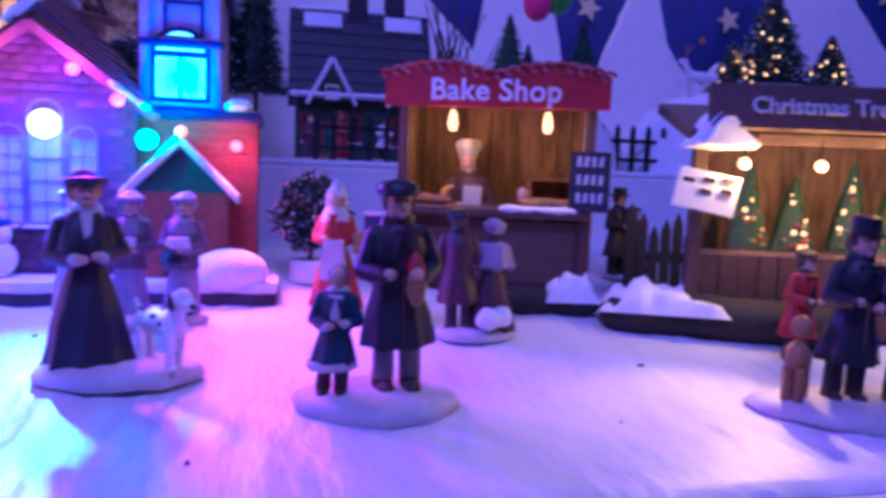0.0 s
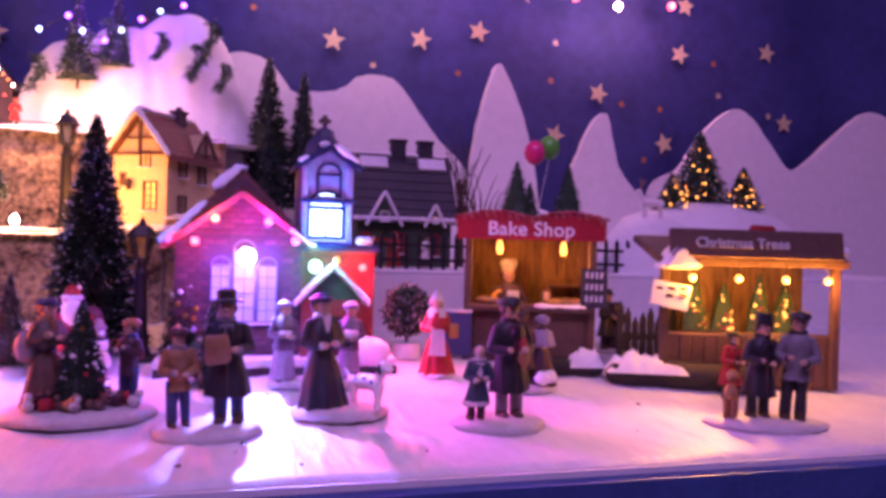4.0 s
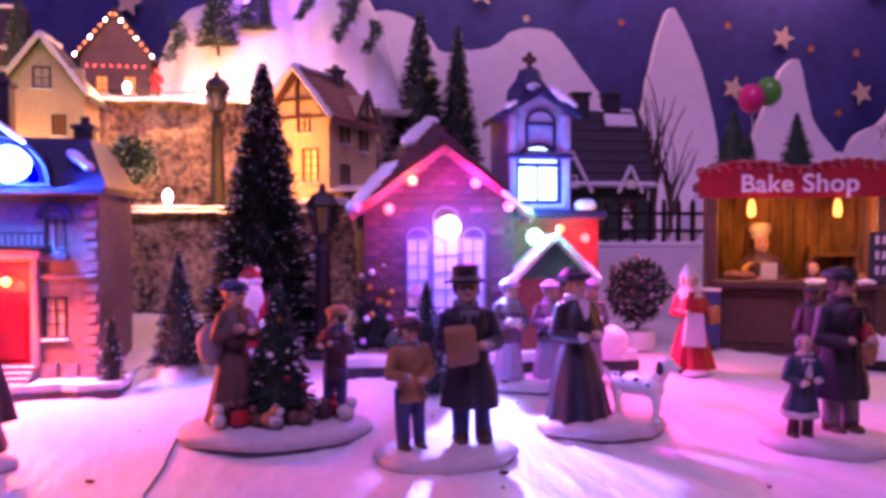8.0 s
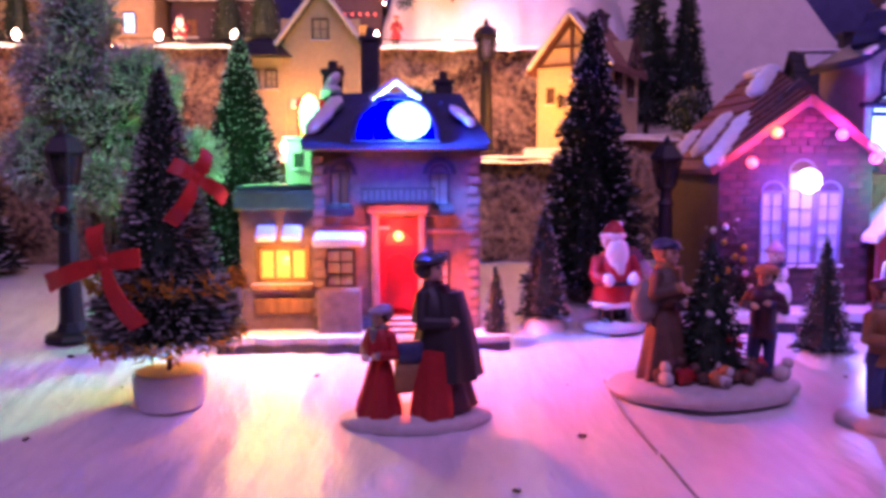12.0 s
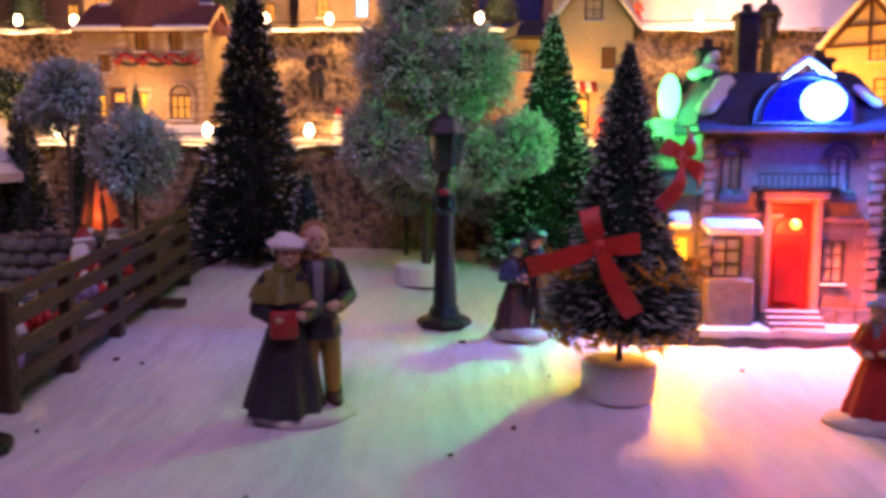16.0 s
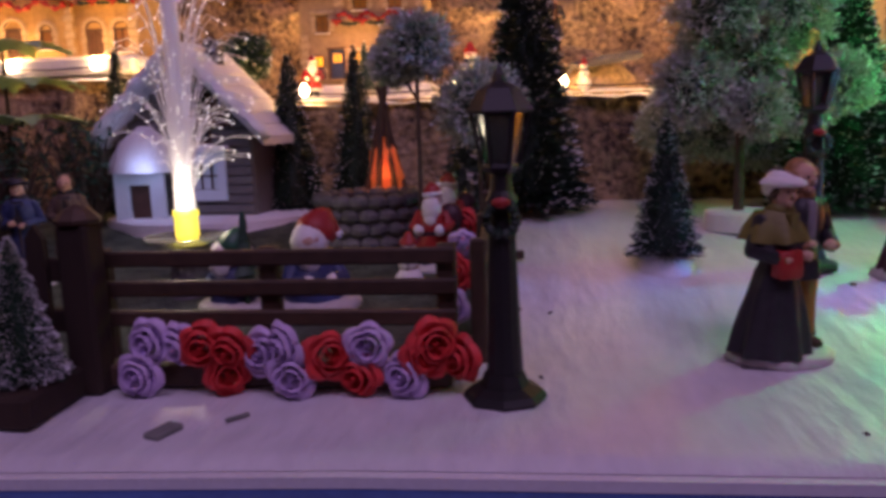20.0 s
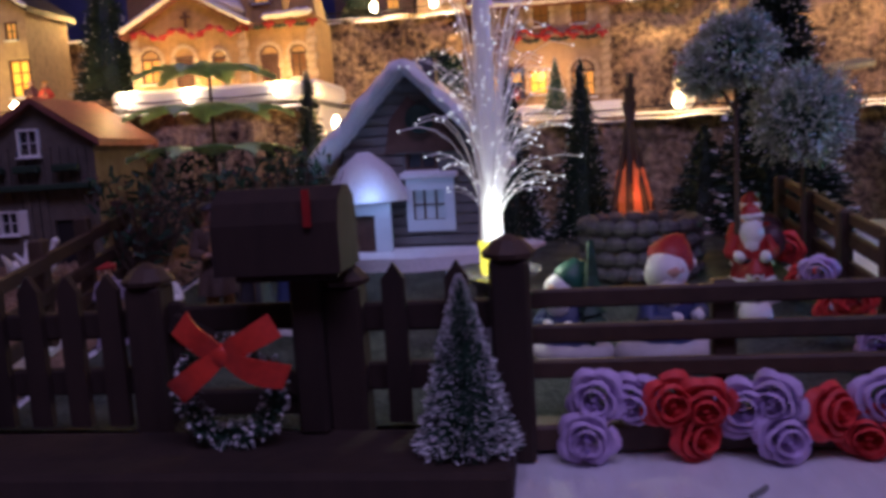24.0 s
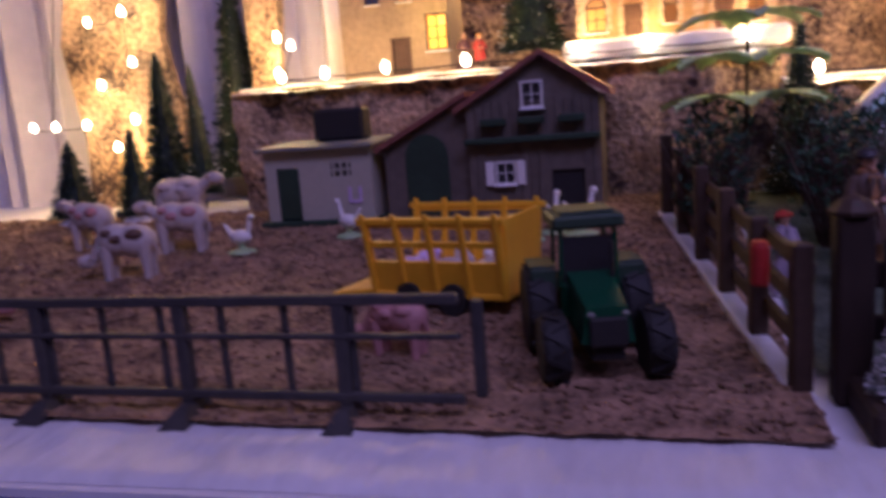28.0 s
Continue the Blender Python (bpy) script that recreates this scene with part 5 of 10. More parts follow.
def f_two_children(b):
    base(b, 0.015, 0.011, 0.005)
    person(b, (-0.004, 0, 0.004), 0.042, BLUECOAT, PLUM, "lady", 30, ("bonnet", BLUECOAT))
    person(b, (0.006, 0.002, 0.004), 0.047, DCOAT, DCOAT, "coat", -30, ("cap", DCOAT))
    b.use(TAN).at().box((0.012, -0.008, 0.028), (0.010, 0.002, 0.007), 0.0005)


def snowman(h, hat):
    def build(b):
        b.use(WHITEP).ball((0, 0, 0.24 * h), 0.25 * h, 9).ball((0, 0, 0.56 * h), 0.19 * h, 9).ball((0, 0, 0.82 * h), 0.135 * h, 8)
        b.use(hat).lathe([(0.155 * h, 0.88 * h), (0.15 * h, 0.92 * h), (0.10 * h, 0.98 * h), (0.05 * h, 1.08 * h)], (0, 0.01 * h, 0), 10)
        b.use(TAN).rod((0, -0.12 * h, 0.82 * h), (0, -0.24 * h, 0.81 * h), 0.03 * h, 0.006 * h, 6)
        b.use(BLUECOAT).lathe([(0.155 * h, 0.66 * h), (0.165 * h, 0.69 * h), (0.14 * h, 0.73 * h)], (0, 0, 0), 12)
        b.use(DCOAT)
        for z in (0.48, 0.56, 0.64):
            b.ball((0, -0.185 * h, z * h), 0.02 * h, 4)
        for x in (-0.05, 0.05):
            b.ball((x * h, -0.115 * h, 0.86 * h), 0.017 * h, 4)
        b.use(BARK)
        for s in (-1, 1):
            b.rod((s * 0.15 * h, 0, 0.6 * h), (s * 0.36 * h, -0.05 * h, 0.70 * h), 0.018 * h, 0.010 * h, 5)
    return build


def snow_elf(h, tree=False):
    """A low bearded figure in a blue coat; its long red cap droops to one side."""
    def build(b):
        base(b, 0.46 * h, 0.30 * h, 0.16 * h)
        b.use(BLUECOAT).lathe([(0.27 * h, 0.12 * h), (0.25 * h, 0.30 * h), (0.19 * h, 0.50 * h), (0.08 * h, 0.60 * h)], (0, 0, 0), 14, 1.1, 0.85, 0.05)
        for s in (-1, 1):
            b.rod((s * 0.19 * h, 0, 0.50 * h), (s * 0.27 * h, -0.12 * h, 0.36 * h), 0.075 * h, 0.065 * h, 8).rod((s * 0.27 * h, -0.12 * h, 0.36 * h), (s * 0.12 * h, -0.24 * h, 0.38 * h), 0.065 * h, 0.055 * h, 8)
        b.use(WHITEP).ball((0.11 * h, -0.25 * h, 0.38 * h), 0.06 * h, 6).ball((-0.11 * h, -0.25 * h, 0.38 * h), 0.06 * h, 6)
        b.ball((-0.03 * h, -0.04 * h, 0.72 * h), 0.185 * h, 10).ball((-0.05 * h, -0.13 * h, 0.60 * h), 0.13 * h, 8, 1.0, 0.7, 1.3)
        b.use(SKIN).ball((-0.05 * h, -0.18 * h, 0.74 * h), 0.075 * h, 7, 1.2, 0.6, 0.8)
        b.use(RED if not tree else GREENP).at(pose(0.03 * h, 0.02 * h, 0.76 * h, 0, 28, 0)).lathe([(0.19 * h, 0.02 * h), (0.20 * h, 0.08 * h), (0.16 * h, 0.16 * h), (0.10 * h, 0.24 * h), (0.04 * h, 0.28 * h)], (0, 0, 0), 12)
        b.rod((0, 0, 0.26 * h), (0.20 * h, 0, 0.14 * h), 0.055 * h, 0.03 * h, 7).use(WHITEP).ball((0.22 * h, 0, 0.12 * h), 0.05 * h, 6).at()
        if tree:
            b.use(PINE2).rod((0.30 * h, -0.10 * h, 0.15 * h), (0.30 * h, -0.10 * h, 0.40 * h), 0.03 * h, None, 6)
            for k in range(6):
                b.lathe([(0.17 * h * (1 - k / 7), 0), (0.03 * h, 0.20 * h)], (0.30 * h, -0.10 * h, (0.38 + 0.13 * k) * h), 11, wob=0.12)
    return build


def santa(h):
    def build(b):
        base(b, 0.30 * h, 0.26 * h, 0.07 * h)
        P = lambda *q: tuple(a * h for a in q)
        L = lambda *pr: b.lathe([(r * h, z * h) for r, z in pr], (0, 0, 0), 14, 1.0, 0.85, 0.04)
        b.at(pose(0, 0, 0, 0, 0, 10)).use(DCOAT)
        for s in (-1, 1):
            b.rod(P(s * 0.08, 0, 0.05), P(s * 0.07, 0, 0.24), 0.060 * h, 0.065 * h, 8).ball(P(s * 0.08, -0.05, 0.085), 0.055 * h, 6, 1, 1.6, 0.7)
        b.use(RED)
        L((0.205, 0.22), (0.200, 0.30), (0.165, 0.45), (0.160, 0.58), (0.145, 0.68), (0.060, 0.75))
        b.use(WHITEP)
        L((0.195, 0.205), (0.222, 0.225), (0.222, 0.250), (0.195, 0.268))
        b.use(DCOAT)
        L((0.176, 0.415), (0.180, 0.43), (0.172, 0.455))
        for s in (-1, 1):
            b.use(RED).rod(P(s * 0.14, 0, 0.66), P(s * 0.21, -0.06, 0.50), 0.070 * h, 0.060 * h, 8).rod(P(s * 0.21, -0.06, 0.50), P(s * 0.13, -0.17, 0.48), 0.060 * h, 0.055 * h, 8)
            b.use(WHITEP).ball(P(s * 0.125, -0.175, 0.48), 0.062 * h, 6)
        b.use(SKIN).ball(P(0, -0.02, 0.80), 0.095 * h, 8)
        b.use(WHITEP).ball(P(0, -0.075, 0.70), 0.115 * h, 8, 1.05, 0.62, 1.35).ball(P(0, -0.10, 0.585), 0.075 * h, 7, 1.0, 0.6, 1.3)
        b.ball(P(0, 0.03, 0.82), 0.105 * h, 8)
        b.lathe([(0.098 * h, 0.845 * h), (0.118 * h, 0.86 * h), (0.116 * h, 0.885 * h), (0.09 * h, 0.90 * h)], (0, 0, 0), 14)
        b.use(RED).lathe([(0.10 * h, 0.885 * h), (0.085 * h, 0.94 * h), (0.045 * h, 0.99 * h), (0.01 * h, 1.01 * h)], (0, 0, 0), 12)
        b.use(WHITEP).ball(P(0.06, 0.03, 0.97), 0.036 * h, 6)
        b.use(PLUM).ball(P(0.19, 0.07, 0.60), 0.15 * h, 8, 1, 0.9, 1.15)
        b.at()
    return build


fig("figurine", on(0.019, 0.170, -6), "painted ceramic man in dark coat with a boy", f_couple)
fig("figurine", on(-0.068, 0.206, -4), "ceramic lady in plum dress with a spotted dog", f_ladydog)
fig("figurine", on(-0.143, 0.178, 4), "ceramic gentleman in dark coat with a drummer boy", f_pair)
fig("figurine", on(-0.212, 0.215, 0), "ceramic group of children trimming a small tree", f_tree_trimmers)
fig("figurine", on(-0.0745, 0.266, 0), "three ceramic carol singers in mauve jackets and lilac skirts", f_carolers)
fig("figurine", on(0.014, 0.284, 0), "ceramic woman in red hood and skirt", f_gnome)
fig("figurine", on(0.072, 0.246, 10), "ceramic shoppers waiting before the bake stall", f_customers)
fig("figurine", on(0.184, 0.146, -18), "ceramic men with a tan dog on a snowy base", f_shoppers)
fig("figurine", on(0.205, 0.212, 10), "ceramic child in a red coat at the tree stall", f_child_red)
fig("figurine", on(0.186, 0.345, 0), "small dark ceramic couple in winter coats", f_dark_pair)
fig("figurine", on(-0.337, 0.190, 4), "ceramic lady in plum cloak greeting a red-coated child", f_lady_child)
fig("figurine", on(-0.559, 0.186, 8), "ceramic couple, lady in white bonnet, man in mustard trousers", f_walkers)
fig("figurine", on(-0.474, 0.279, 0), "two ceramic children singing from a book", f_two_children)
fig("santa_figurine", on(-0.229, 0.304, 0), "red and white ceramic gift-bringer with a sack", santa(0.058))
fig("snowman_figurine", pose(-0.1385, 0.3075, 0.0222), "white ceramic snowman with striped hat by the church", snowman(0.036, LILAC))
fig("snowman_figurine", on(-0.2125, 0.303, -10), "small white ceramic snowman beside the gift-bringer", snowman(0.034, LILAC))
fig("snowman_figurine", on(-0.748, 0.236, 30), "white-bearded snow figure in blue coat and red cap", snow_elf(0.047))
fig("snowman_figurine", on(-0.787, 0.238, -20), "small pale snow figure holding a green tree", snow_elf(0.039, True))
fig("snowman_figurine", on(-0.708, 0.262, 0), "small white ceramic snowman by the garden fence", snowman(0.028, RED))
fig("snowman_figurine", pose(-0.692, 0.515, 0.110, 0, 0, 0), "white snowman figurine on the terrace edge", snowman(0.036, RED))
fig("snowman_figurine", pose(-0.606, 0.512, 0.110, 0, 0, 0), "tiny white snowman figurine on the terrace", snowman(0.022, RED))
fig("santa_figurine", pose(-0.818, 0.520, 0.110), "tiny red gift-bringer figurine before a stone house", santa(0.034))
fig("santa_figurine", pose(-0.557, 0.675, 0.218), "small red gift-bringer figurine on the upper terrace", santa(0.030))
single("rock_mound", B(ROCK).lathe([(0.052, 0), (0.048, 0.010), (0.036, 0.022), (0.022, 0.031), (0.006, 0.036)], (0, 0, 0), 22, 1.0, 0.6, 0.09), pose(-0.618, 0.545, 0.110), "brown rocky mound on the snowy terrace", "mound", smooth=True)
single("grey_slab", B(GREYST).box((0, 0, 0), (0.056, 0.030, 0.005), 0.0012), pose(-0.590, 0.528, 0.133, 8, -8, 0), "grey stone slab leaning on the rocky mound", "slab")
fig("figurine", pose(-0.627, 0.536, 0.1420, 0, 0, 10), "small ceramic man in dark hat and coat on a mound", lambda b: person(b, (0, 0, 0), 0.043, DCOAT, DCOAT, "coat", 0, ("top", DCOAT), scarf=TAN))


def f_villager(upper, lower, style, hat, h):
    def build(b):
        base(b, 0.22 * h, 0.18 * h, 0.05 * h)
        person(b, (0, 0, 0.04 * h), 0.94 * h, upper, lower, style, 10, hat)
    return build


VILLAGERS = [
    # x, y, z, height, coat, lower, style, hat, label
    (-0.927, 0.268, None, 0.057, DCOAT, DCOAT, "coat", ("cap", RED), "ceramic man in dark coat and red cap"),
    (-0.910, 0.276, None, 0.059, BLUECOAT, DCOAT, "coat", ("cap", DCOAT), "ceramic man in a blue coat"),
    (-0.893, 0.290, None, 0.058, UMBER, DCOAT, "coat", None, "ceramic man in a brown coat"),
    (-0.953, 0.288, None, 0.062, UMBER, TAN, "coat", ("cap", DCOAT), "ceramic horseman in a rust-brown coat"),
    (-0.995, 0.262, None, 0.040, LILAC, LILAC, "lady", ("bonnet", RED), "small ceramic girl in lilac"),
    (-0.968, 0.262, None, 0.038, WHITEP, TAN, "coat", None, "small ceramic child in white"),
    (0.030, 0.500, 0.0815, 0.036, RED, RED, "lady", ("bonnet", RED), "tiny ceramic lady in red on the foam terrace"),
    (0.062, 0.500, 0.0815, 0.034, WHITEP, DCOAT, "coat", ("top", DCOAT), "tiny ceramic man on the foam terrace"),
    (0.008, 0.503, 0.0815, 0.032, PLUM, PLUM, "lady", None, "tiny ceramic lady in plum on the foam terrace"),
    (-0.838, 0.520, 0.110, 0.034, DCOAT, DCOAT, "coat", ("top", DCOAT), "tiny ceramic gentleman on the terrace"),
    (-1.190, 0.530, 0.136, 0.030, RED, DCOAT, "coat", ("cap", GOLD), "tiny ceramic villager in red on the terrace"),
    (-1.205, 0.532, 0.136, 0.032, PLUM, PLUM, "lady", None, "tiny ceramic villager in plum on the terrace"),
    (-0.510, 0.512, 0.110, 0.034, TAN, DCOAT, "coat", ("cap", TAN), "tiny ceramic villager on the terrace"),
    (-0.405, 0.512, 0.110, 0.034, LILAC, RED, "lady", None, "tiny ceramic lady before the cream house"),
    (-0.350, 0.690, 0.218, 0.034, RED, DCOAT, "coat", ("cap", RED), "tiny ceramic villager on the upper terrace"),
]
for x, y, z, h, up, lo, style, hat, label in VILLAGERS:
    fig("figurine", on(x, y, 8) if z is None else pose(x, y, z, 0, 0, 8), label, f_villager(up, lo, style, hat, h))


# ---- string lights ----
def bulb_string(points, label, power=0.030):
    ob = thing("string_light", Matrix(), label, "string lights", "warm string lights")
    b = B(BLACK)
    path = [points[0]]
    for p, q in zip(points, points[1:]):
        path += [((p[0] + q[0]) / 2, (p[1] + q[1]) / 2 - 0.002, min(p[2], q[2]) - 0.0015), q]
    tube(b, path, [0.0006] * len(path), 5)
    part("wire", b, ob)
    for p in points:
        part("bulb", B(G_WARM).lathe([(0.0014, -0.002), (0.0033, 0), (0.0033, 0.004), (0.0010, 0.0075)], (p[0], p[1], p[2]), 8), ob)


Z1 = 0.1135
LOW = [(-0.94, 0.486, Z1), (-0.885, 0.487, Z1), (-0.816, 0.486, Z1), (-0.70, 0.487, Z1), (-0.623, 0.486, Z1), (-0.545, 0.487, Z1), (-0.43, 0.486, Z1), (-0.302, 0.480, Z1)]
FAR = [(-1.355, 0.496, 0.1405), (-1.315, 0.495, 0.1405), (-1.262, 0.495, 0.1405), (-1.195, 0.496, 0.1405), (-1.105, 0.495, 0.1405), (-1.055, 0.496, 0.1405), (-0.985, 0.496, 0.1405)]
UP = [(-1.20, 0.651, 0.222), (-0.94, 0.651, 0.222), (-0.885, 0.651, 0.222), (-0.83, 0.651, 0.222), (-0.70, 0.651, 0.222), (-0.64, 0.651, 0.222), (-0.57, 0.651, 0.222), (-0.50, 0.651, 0.222), (-0.368, 0.651, 0.222), (-0.30, 0.651, 0.222), (-0.25, 0.651, 0.222)]
for pts in (LOW, FAR, UP):
    bulb_string(pts, "warm white string lights along a snowy terrace edge")
    for p in pts:
        lamp("string_lamp", (p[0], p[1] + (-0.008 if pts is UP else 0.004), p[2] + 0.012), 0.22 if pts is UP else 0.085, WARM, 0.003)
FAIRY = [(-1.606, 0.585, 0.217), (-1.565, 0.585, 0.224), (-1.560, 0.585, 0.174), (-1.600, 0.585, 0.154), (-1.566, 0.585, 0.117), (-1.591, 0.585, 0.090), (-1.625, 0.585, 0.115), (-1.664, 0.585, 0.115), (-1.692, 0.585, 0.116), (-1.640, 0.585, 0.262)]
FAIRY2 = [(-1.392, 0.585, 0.240), (-1.398, 0.585, 0.183), (-1.385, 0.585, 0.174), (-1.400, 0.585, 0.149)]
for pts in (FAIRY, FAIRY2):
    bulb_string(pts, "warm fairy lights hanging before the white drape")
for p in FAIRY[1::2] + FAIRY2[1::2]:
    lamp("fairy_lamp", (p[0], p[1] - 0.01, p[2]), 0.16, (1.0, 0.52, 0.14), 0.004)
single("rock_sheet", B(ROCK).slab([(-1.645, 0.02), (-1.53, 0.02), (-1.52, 0.12), (-1.535, 0.20), (-1.52, 0.30), (-1.63, 0.30), (-1.655, 0.2), (-1.64, 0.1)], 0.600, 0.612), Matrix(), "crumpled brown rock-paper panel before the drape", "rock sheet")
single("rock_sheet", B(ROCK).slab([(-1.450, 0.02), (-1.412, 0.02), (-1.408, 0.134), (-1.395, 0.28), (-1.44, 0.28), (-1.436, 0.15)], 0.600, 0.612), Matrix(), "crumpled brown rock-paper panel before the drape", "rock sheet")

# ---- church ----
def plinth(b, x0, x1, y0, y1, h, seed):
    """A lumpy snow base with an uneven rim."""
    rng = random.Random(seed)
    pts = []
    for k in range(16):
        pts.append((x0 + (x1 - x0) * k / 16, y0 + rng.uniform(-0.003, 0.003)))
    for k in range(6):
        pts.append((x1 + rng.uniform(-0.002, 0.002), y0 + (y1 - y0) * k / 6))
    for k in range(8):
        pts.append((x1 + (x0 - x1) * k / 8, y1))
    for k in range(6):
        pts.append((x0 + rng.uniform(-0.002, 0.002), y1 + (y0 - y1) * k / 6))
    b.use(ROOFD).plate(pts, -0.004, 0.0022)
    b.use(SNOWTOP).plate([(x * 0.998, y + 0.0012) for x, y in pts], 0.0022, h)


def bulb(parent, place, material, r=0.0030, name="bulb"):
    return part(name, B(material).ball((0, 0, 0), r, 7), parent, m=pose(*place))


def brick_rows(parent, x0, x1, z0, z1, y, material, row=0.0042, length=0.0085, skip=()):
    """Brick courses standing proud of a wall, one mesh shared by all bricks."""
    me = B(material).box((0, 0, 0), (length * 0.90, 0.0012, row * 0.82), 0.0003).mesh("brick")
    rows = int((z1 - z0) / row)
    for j in range(rows):
        off = length / 2 if j % 2 else 0
        k, x = 0, x0 + off + length / 2
        while x < x1 - length * 0.4:
            z = z0 + (j + 0.5) * row
            if not any(a - length / 2 < x < c + length / 2 and d - row < z < e + row for a, c, d, e in skip):
                part("brick", me, parent, m=pose(x, y, z))
            x += length


LILACF = mat("slate_blue_frame", (0.20, 0.20, 0.30), 0.5, var=0.1, scale=300)
church = thing("church", pose(-0.120, 0.318, 0.0155), "dark brick model church with tower and coloured bulbs", "model church")
b = B()
plinth(b, -0.058, 0.106, -0.026, 0.09, 0.007, 3)
part("snow_base", b, church, "white painted snow base")
W1 = [(-0.0225, -0.0095, 0.031, 0.071), (-0.0075, 0.0075, 0.031, 0.082), (0.0095, 0.0225, 0.031, 0.071)]
part("nave_wall", B(BRICKD).wall(-0.047, 0.040, 0.006, 0.092, 0, 0.005, W1), church)
part("nave_wall", B(BRICKD).box((-0.0445, 0.045, 0.049), (0.005, 0.08, 0.086)), church)
part("nave_wall", B(BRICKD).box((-0.0035, 0.087, 0.049), (0.087, 0.004, 0.086)), church)
part("gable", B(BRICKD).slab([(-0.047, 0.092), (0.040, 0.092), (-0.002, 0.134)], 0.0006, 0.005), church)
# a hipped roof: the front plane rises behind the low brick gable
P0, P1, G = (-0.056, -0.011, 0.083), (0.050, -0.011, 0.083), (-0.003, -0.013, 0.122)
R0, R1, Q0, Q1 = (-0.003, 0.032, 0.142), (-0.003, 0.070, 0.142), (-0.056, 0.094, 0.083), (0.050, 0.094, 0.083)


def roof_plane(parent, corners, rows, label):
    """A thick roof plane with raised shingle courses; corners: two at the eave, two at the top."""
    a, b_, c, d = (Vector(p) for p in corners)
    n = (b_ - a).cross(d - a).normalized()
    n = n if n.z > 0 else -n
    ob = part("roof", B(ROOFR).add([a, b_, c, d, a - n * 0.003, b_ - n * 0.003, c - n * 0.003, d - n * 0.003], [(0, 1, 2, 3), (7, 6, 5, 4), (0, 4, 5, 1), (1, 5, 6, 2), (2, 6, 7, 3), (3, 7, 4, 0)]), parent, label)
    for j in range(rows):
        u, v = j / rows, (j + 0.92) / rows
        p, q, r, s_ = a.lerp(d, u), b_.lerp(c, u), b_.lerp(c, v), a.lerp(d, v)
        part("shingle_course", B(ROOFR).add([p + n * 0.0016, q + n * 0.0016, r + n * 0.0005, s_ + n * 0.0005, p, q], [(0, 1, 2, 3), (4, 5, 1, 0)]), ob)


roof_plane(church, (Q0, P0, R0, R1), 9, "brown shingled roof plane")
roof_plane(church, (P1, Q1, R1, R0), 9, "brown shingled roof plane")
roof_plane(church, (P0, G, Vector(R0) + Vector((0.0001, 0, 0)), R0), 9, "brown shingled roof plane")
roof_plane(church, (G, P1, Vector(R0) + Vector((0.0001, 0, 0)), R0), 9, "brown shingled roof plane")
rng = random.Random(2)
for p, q, r in (((-0.022, 0.018, 0.126), (-0.003, 0.034, 0.144), 0.0055), ((-0.003, 0.032, 0.143), (-0.003, 0.070, 0.143), 0.0045), ((-0.056, -0.009, 0.086), (-0.024, 0.014, 0.116), 0.0050), ((0.048, -0.011, 0.086), (0.030, -0.012, 0.098), 0.0022)):
    b = B(SNOWTOP)
    snow_strip(b, p, q, r, rng)
    part("roof_snow", b, church, "lumpy white painted snow", True)
for k, (x0, x1, z0, z1) in enumerate(W1):
    window(church, (x0 + x1) / 2, z0, x1 - x0, z1 - z0, 0.0008, G_WIN, LILACF, (1, 4), True)
bulb(church, (0.001, -0.0055, 0.0775), G_WINW, 0.0066, "window_lamp")
brick_rows(church, -0.046, 0.039, 0.010, 0.090, -0.0002, BRICKP, skip=[(x0 - 0.002, x1 + 0.002, z0 - 0.002, z1 + 0.010) for x0, x1, z0, z1 in W1])
for x, z, g in ((-0.034, 0.0875, G_RED), (-0.021, 0.1035, G_ORANGE), (0.015, 0.1025, G_PINK), (0.034, 0.0895, G_PINK)):
    bulb(church, (x, -0.012, z), g)
for j in range(8):
    z = 0.0925 + 0.0042 * j
    brick_rows(church, -0.045 + 0.0045 * j, 0.038 - 0.0045 * j, z, z + 0.0043, 0.0002, BRICKP, skip=[])
for p, q, r in (((-0.050, 0.030, 0.0905), (-0.026, 0.036, 0.1170), 0.0065), ((-0.052, 0.060, 0.0885), (-0.034, 0.066, 0.1080), 0.0060)):
    b = B(SNOWTOP)
    snow_strip(b, p, q, r, rng)
    part("roof_snow", b, church, "patch of painted snow on the shingles", True)
# tower: a brick wing, and over it a narrow pale belfry with a lit window
part("tower_wall", B(BRICK).box((0.0675, 0.040, 0.0445), (0.057, 0.056, 0.077)), church)
brick_rows(church, 0.0395, 0.0955, 0.012, 0.082, 0.0118, BRICK, skip=[(0.038, 0.085, 0.0, 0.056)])
part("tower_ledge", B(ROOFB).box((0.0665, 0.036, 0.0850), (0.064, 0.066, 0.005), 0.0015), church, "dark blue slate ledge")
UPW = [(0.045, 0.072, 0.0915, 0.1180), (0.0505, 0.0695, 0.1225, 0.1430)]
part("belfry_wall", B(BELFRY).wall(0.040, 0.0785, 0.0875, 0.146, 0.014, 0.018, UPW), church)
for x in (0.0425, 0.0760):
    part("belfry_wall", B(BELFRY).box((x, 0.040, 0.1165), (0.005, 0.044, 0.058)), church)
    part("corner_pier", B(BELFRY).box((x - 0.0005, 0.0125, 0.1165), (0.005, 0.004, 0.058), 0.001), church)
part("belfry_wall", B(BELFRY).box((0.0592, 0.060, 0.1165), (0.038, 0.004, 0.058)), church)
window(church, 0.0585, 0.0925, 0.0265, 0.0225, 0.0145, G_CYAN, ROOFB, (1, 0), True)
window(church, 0.0600, 0.1230, 0.0175, 0.0170, 0.0145, BELFRY, ROOFB, (0, 0), True)
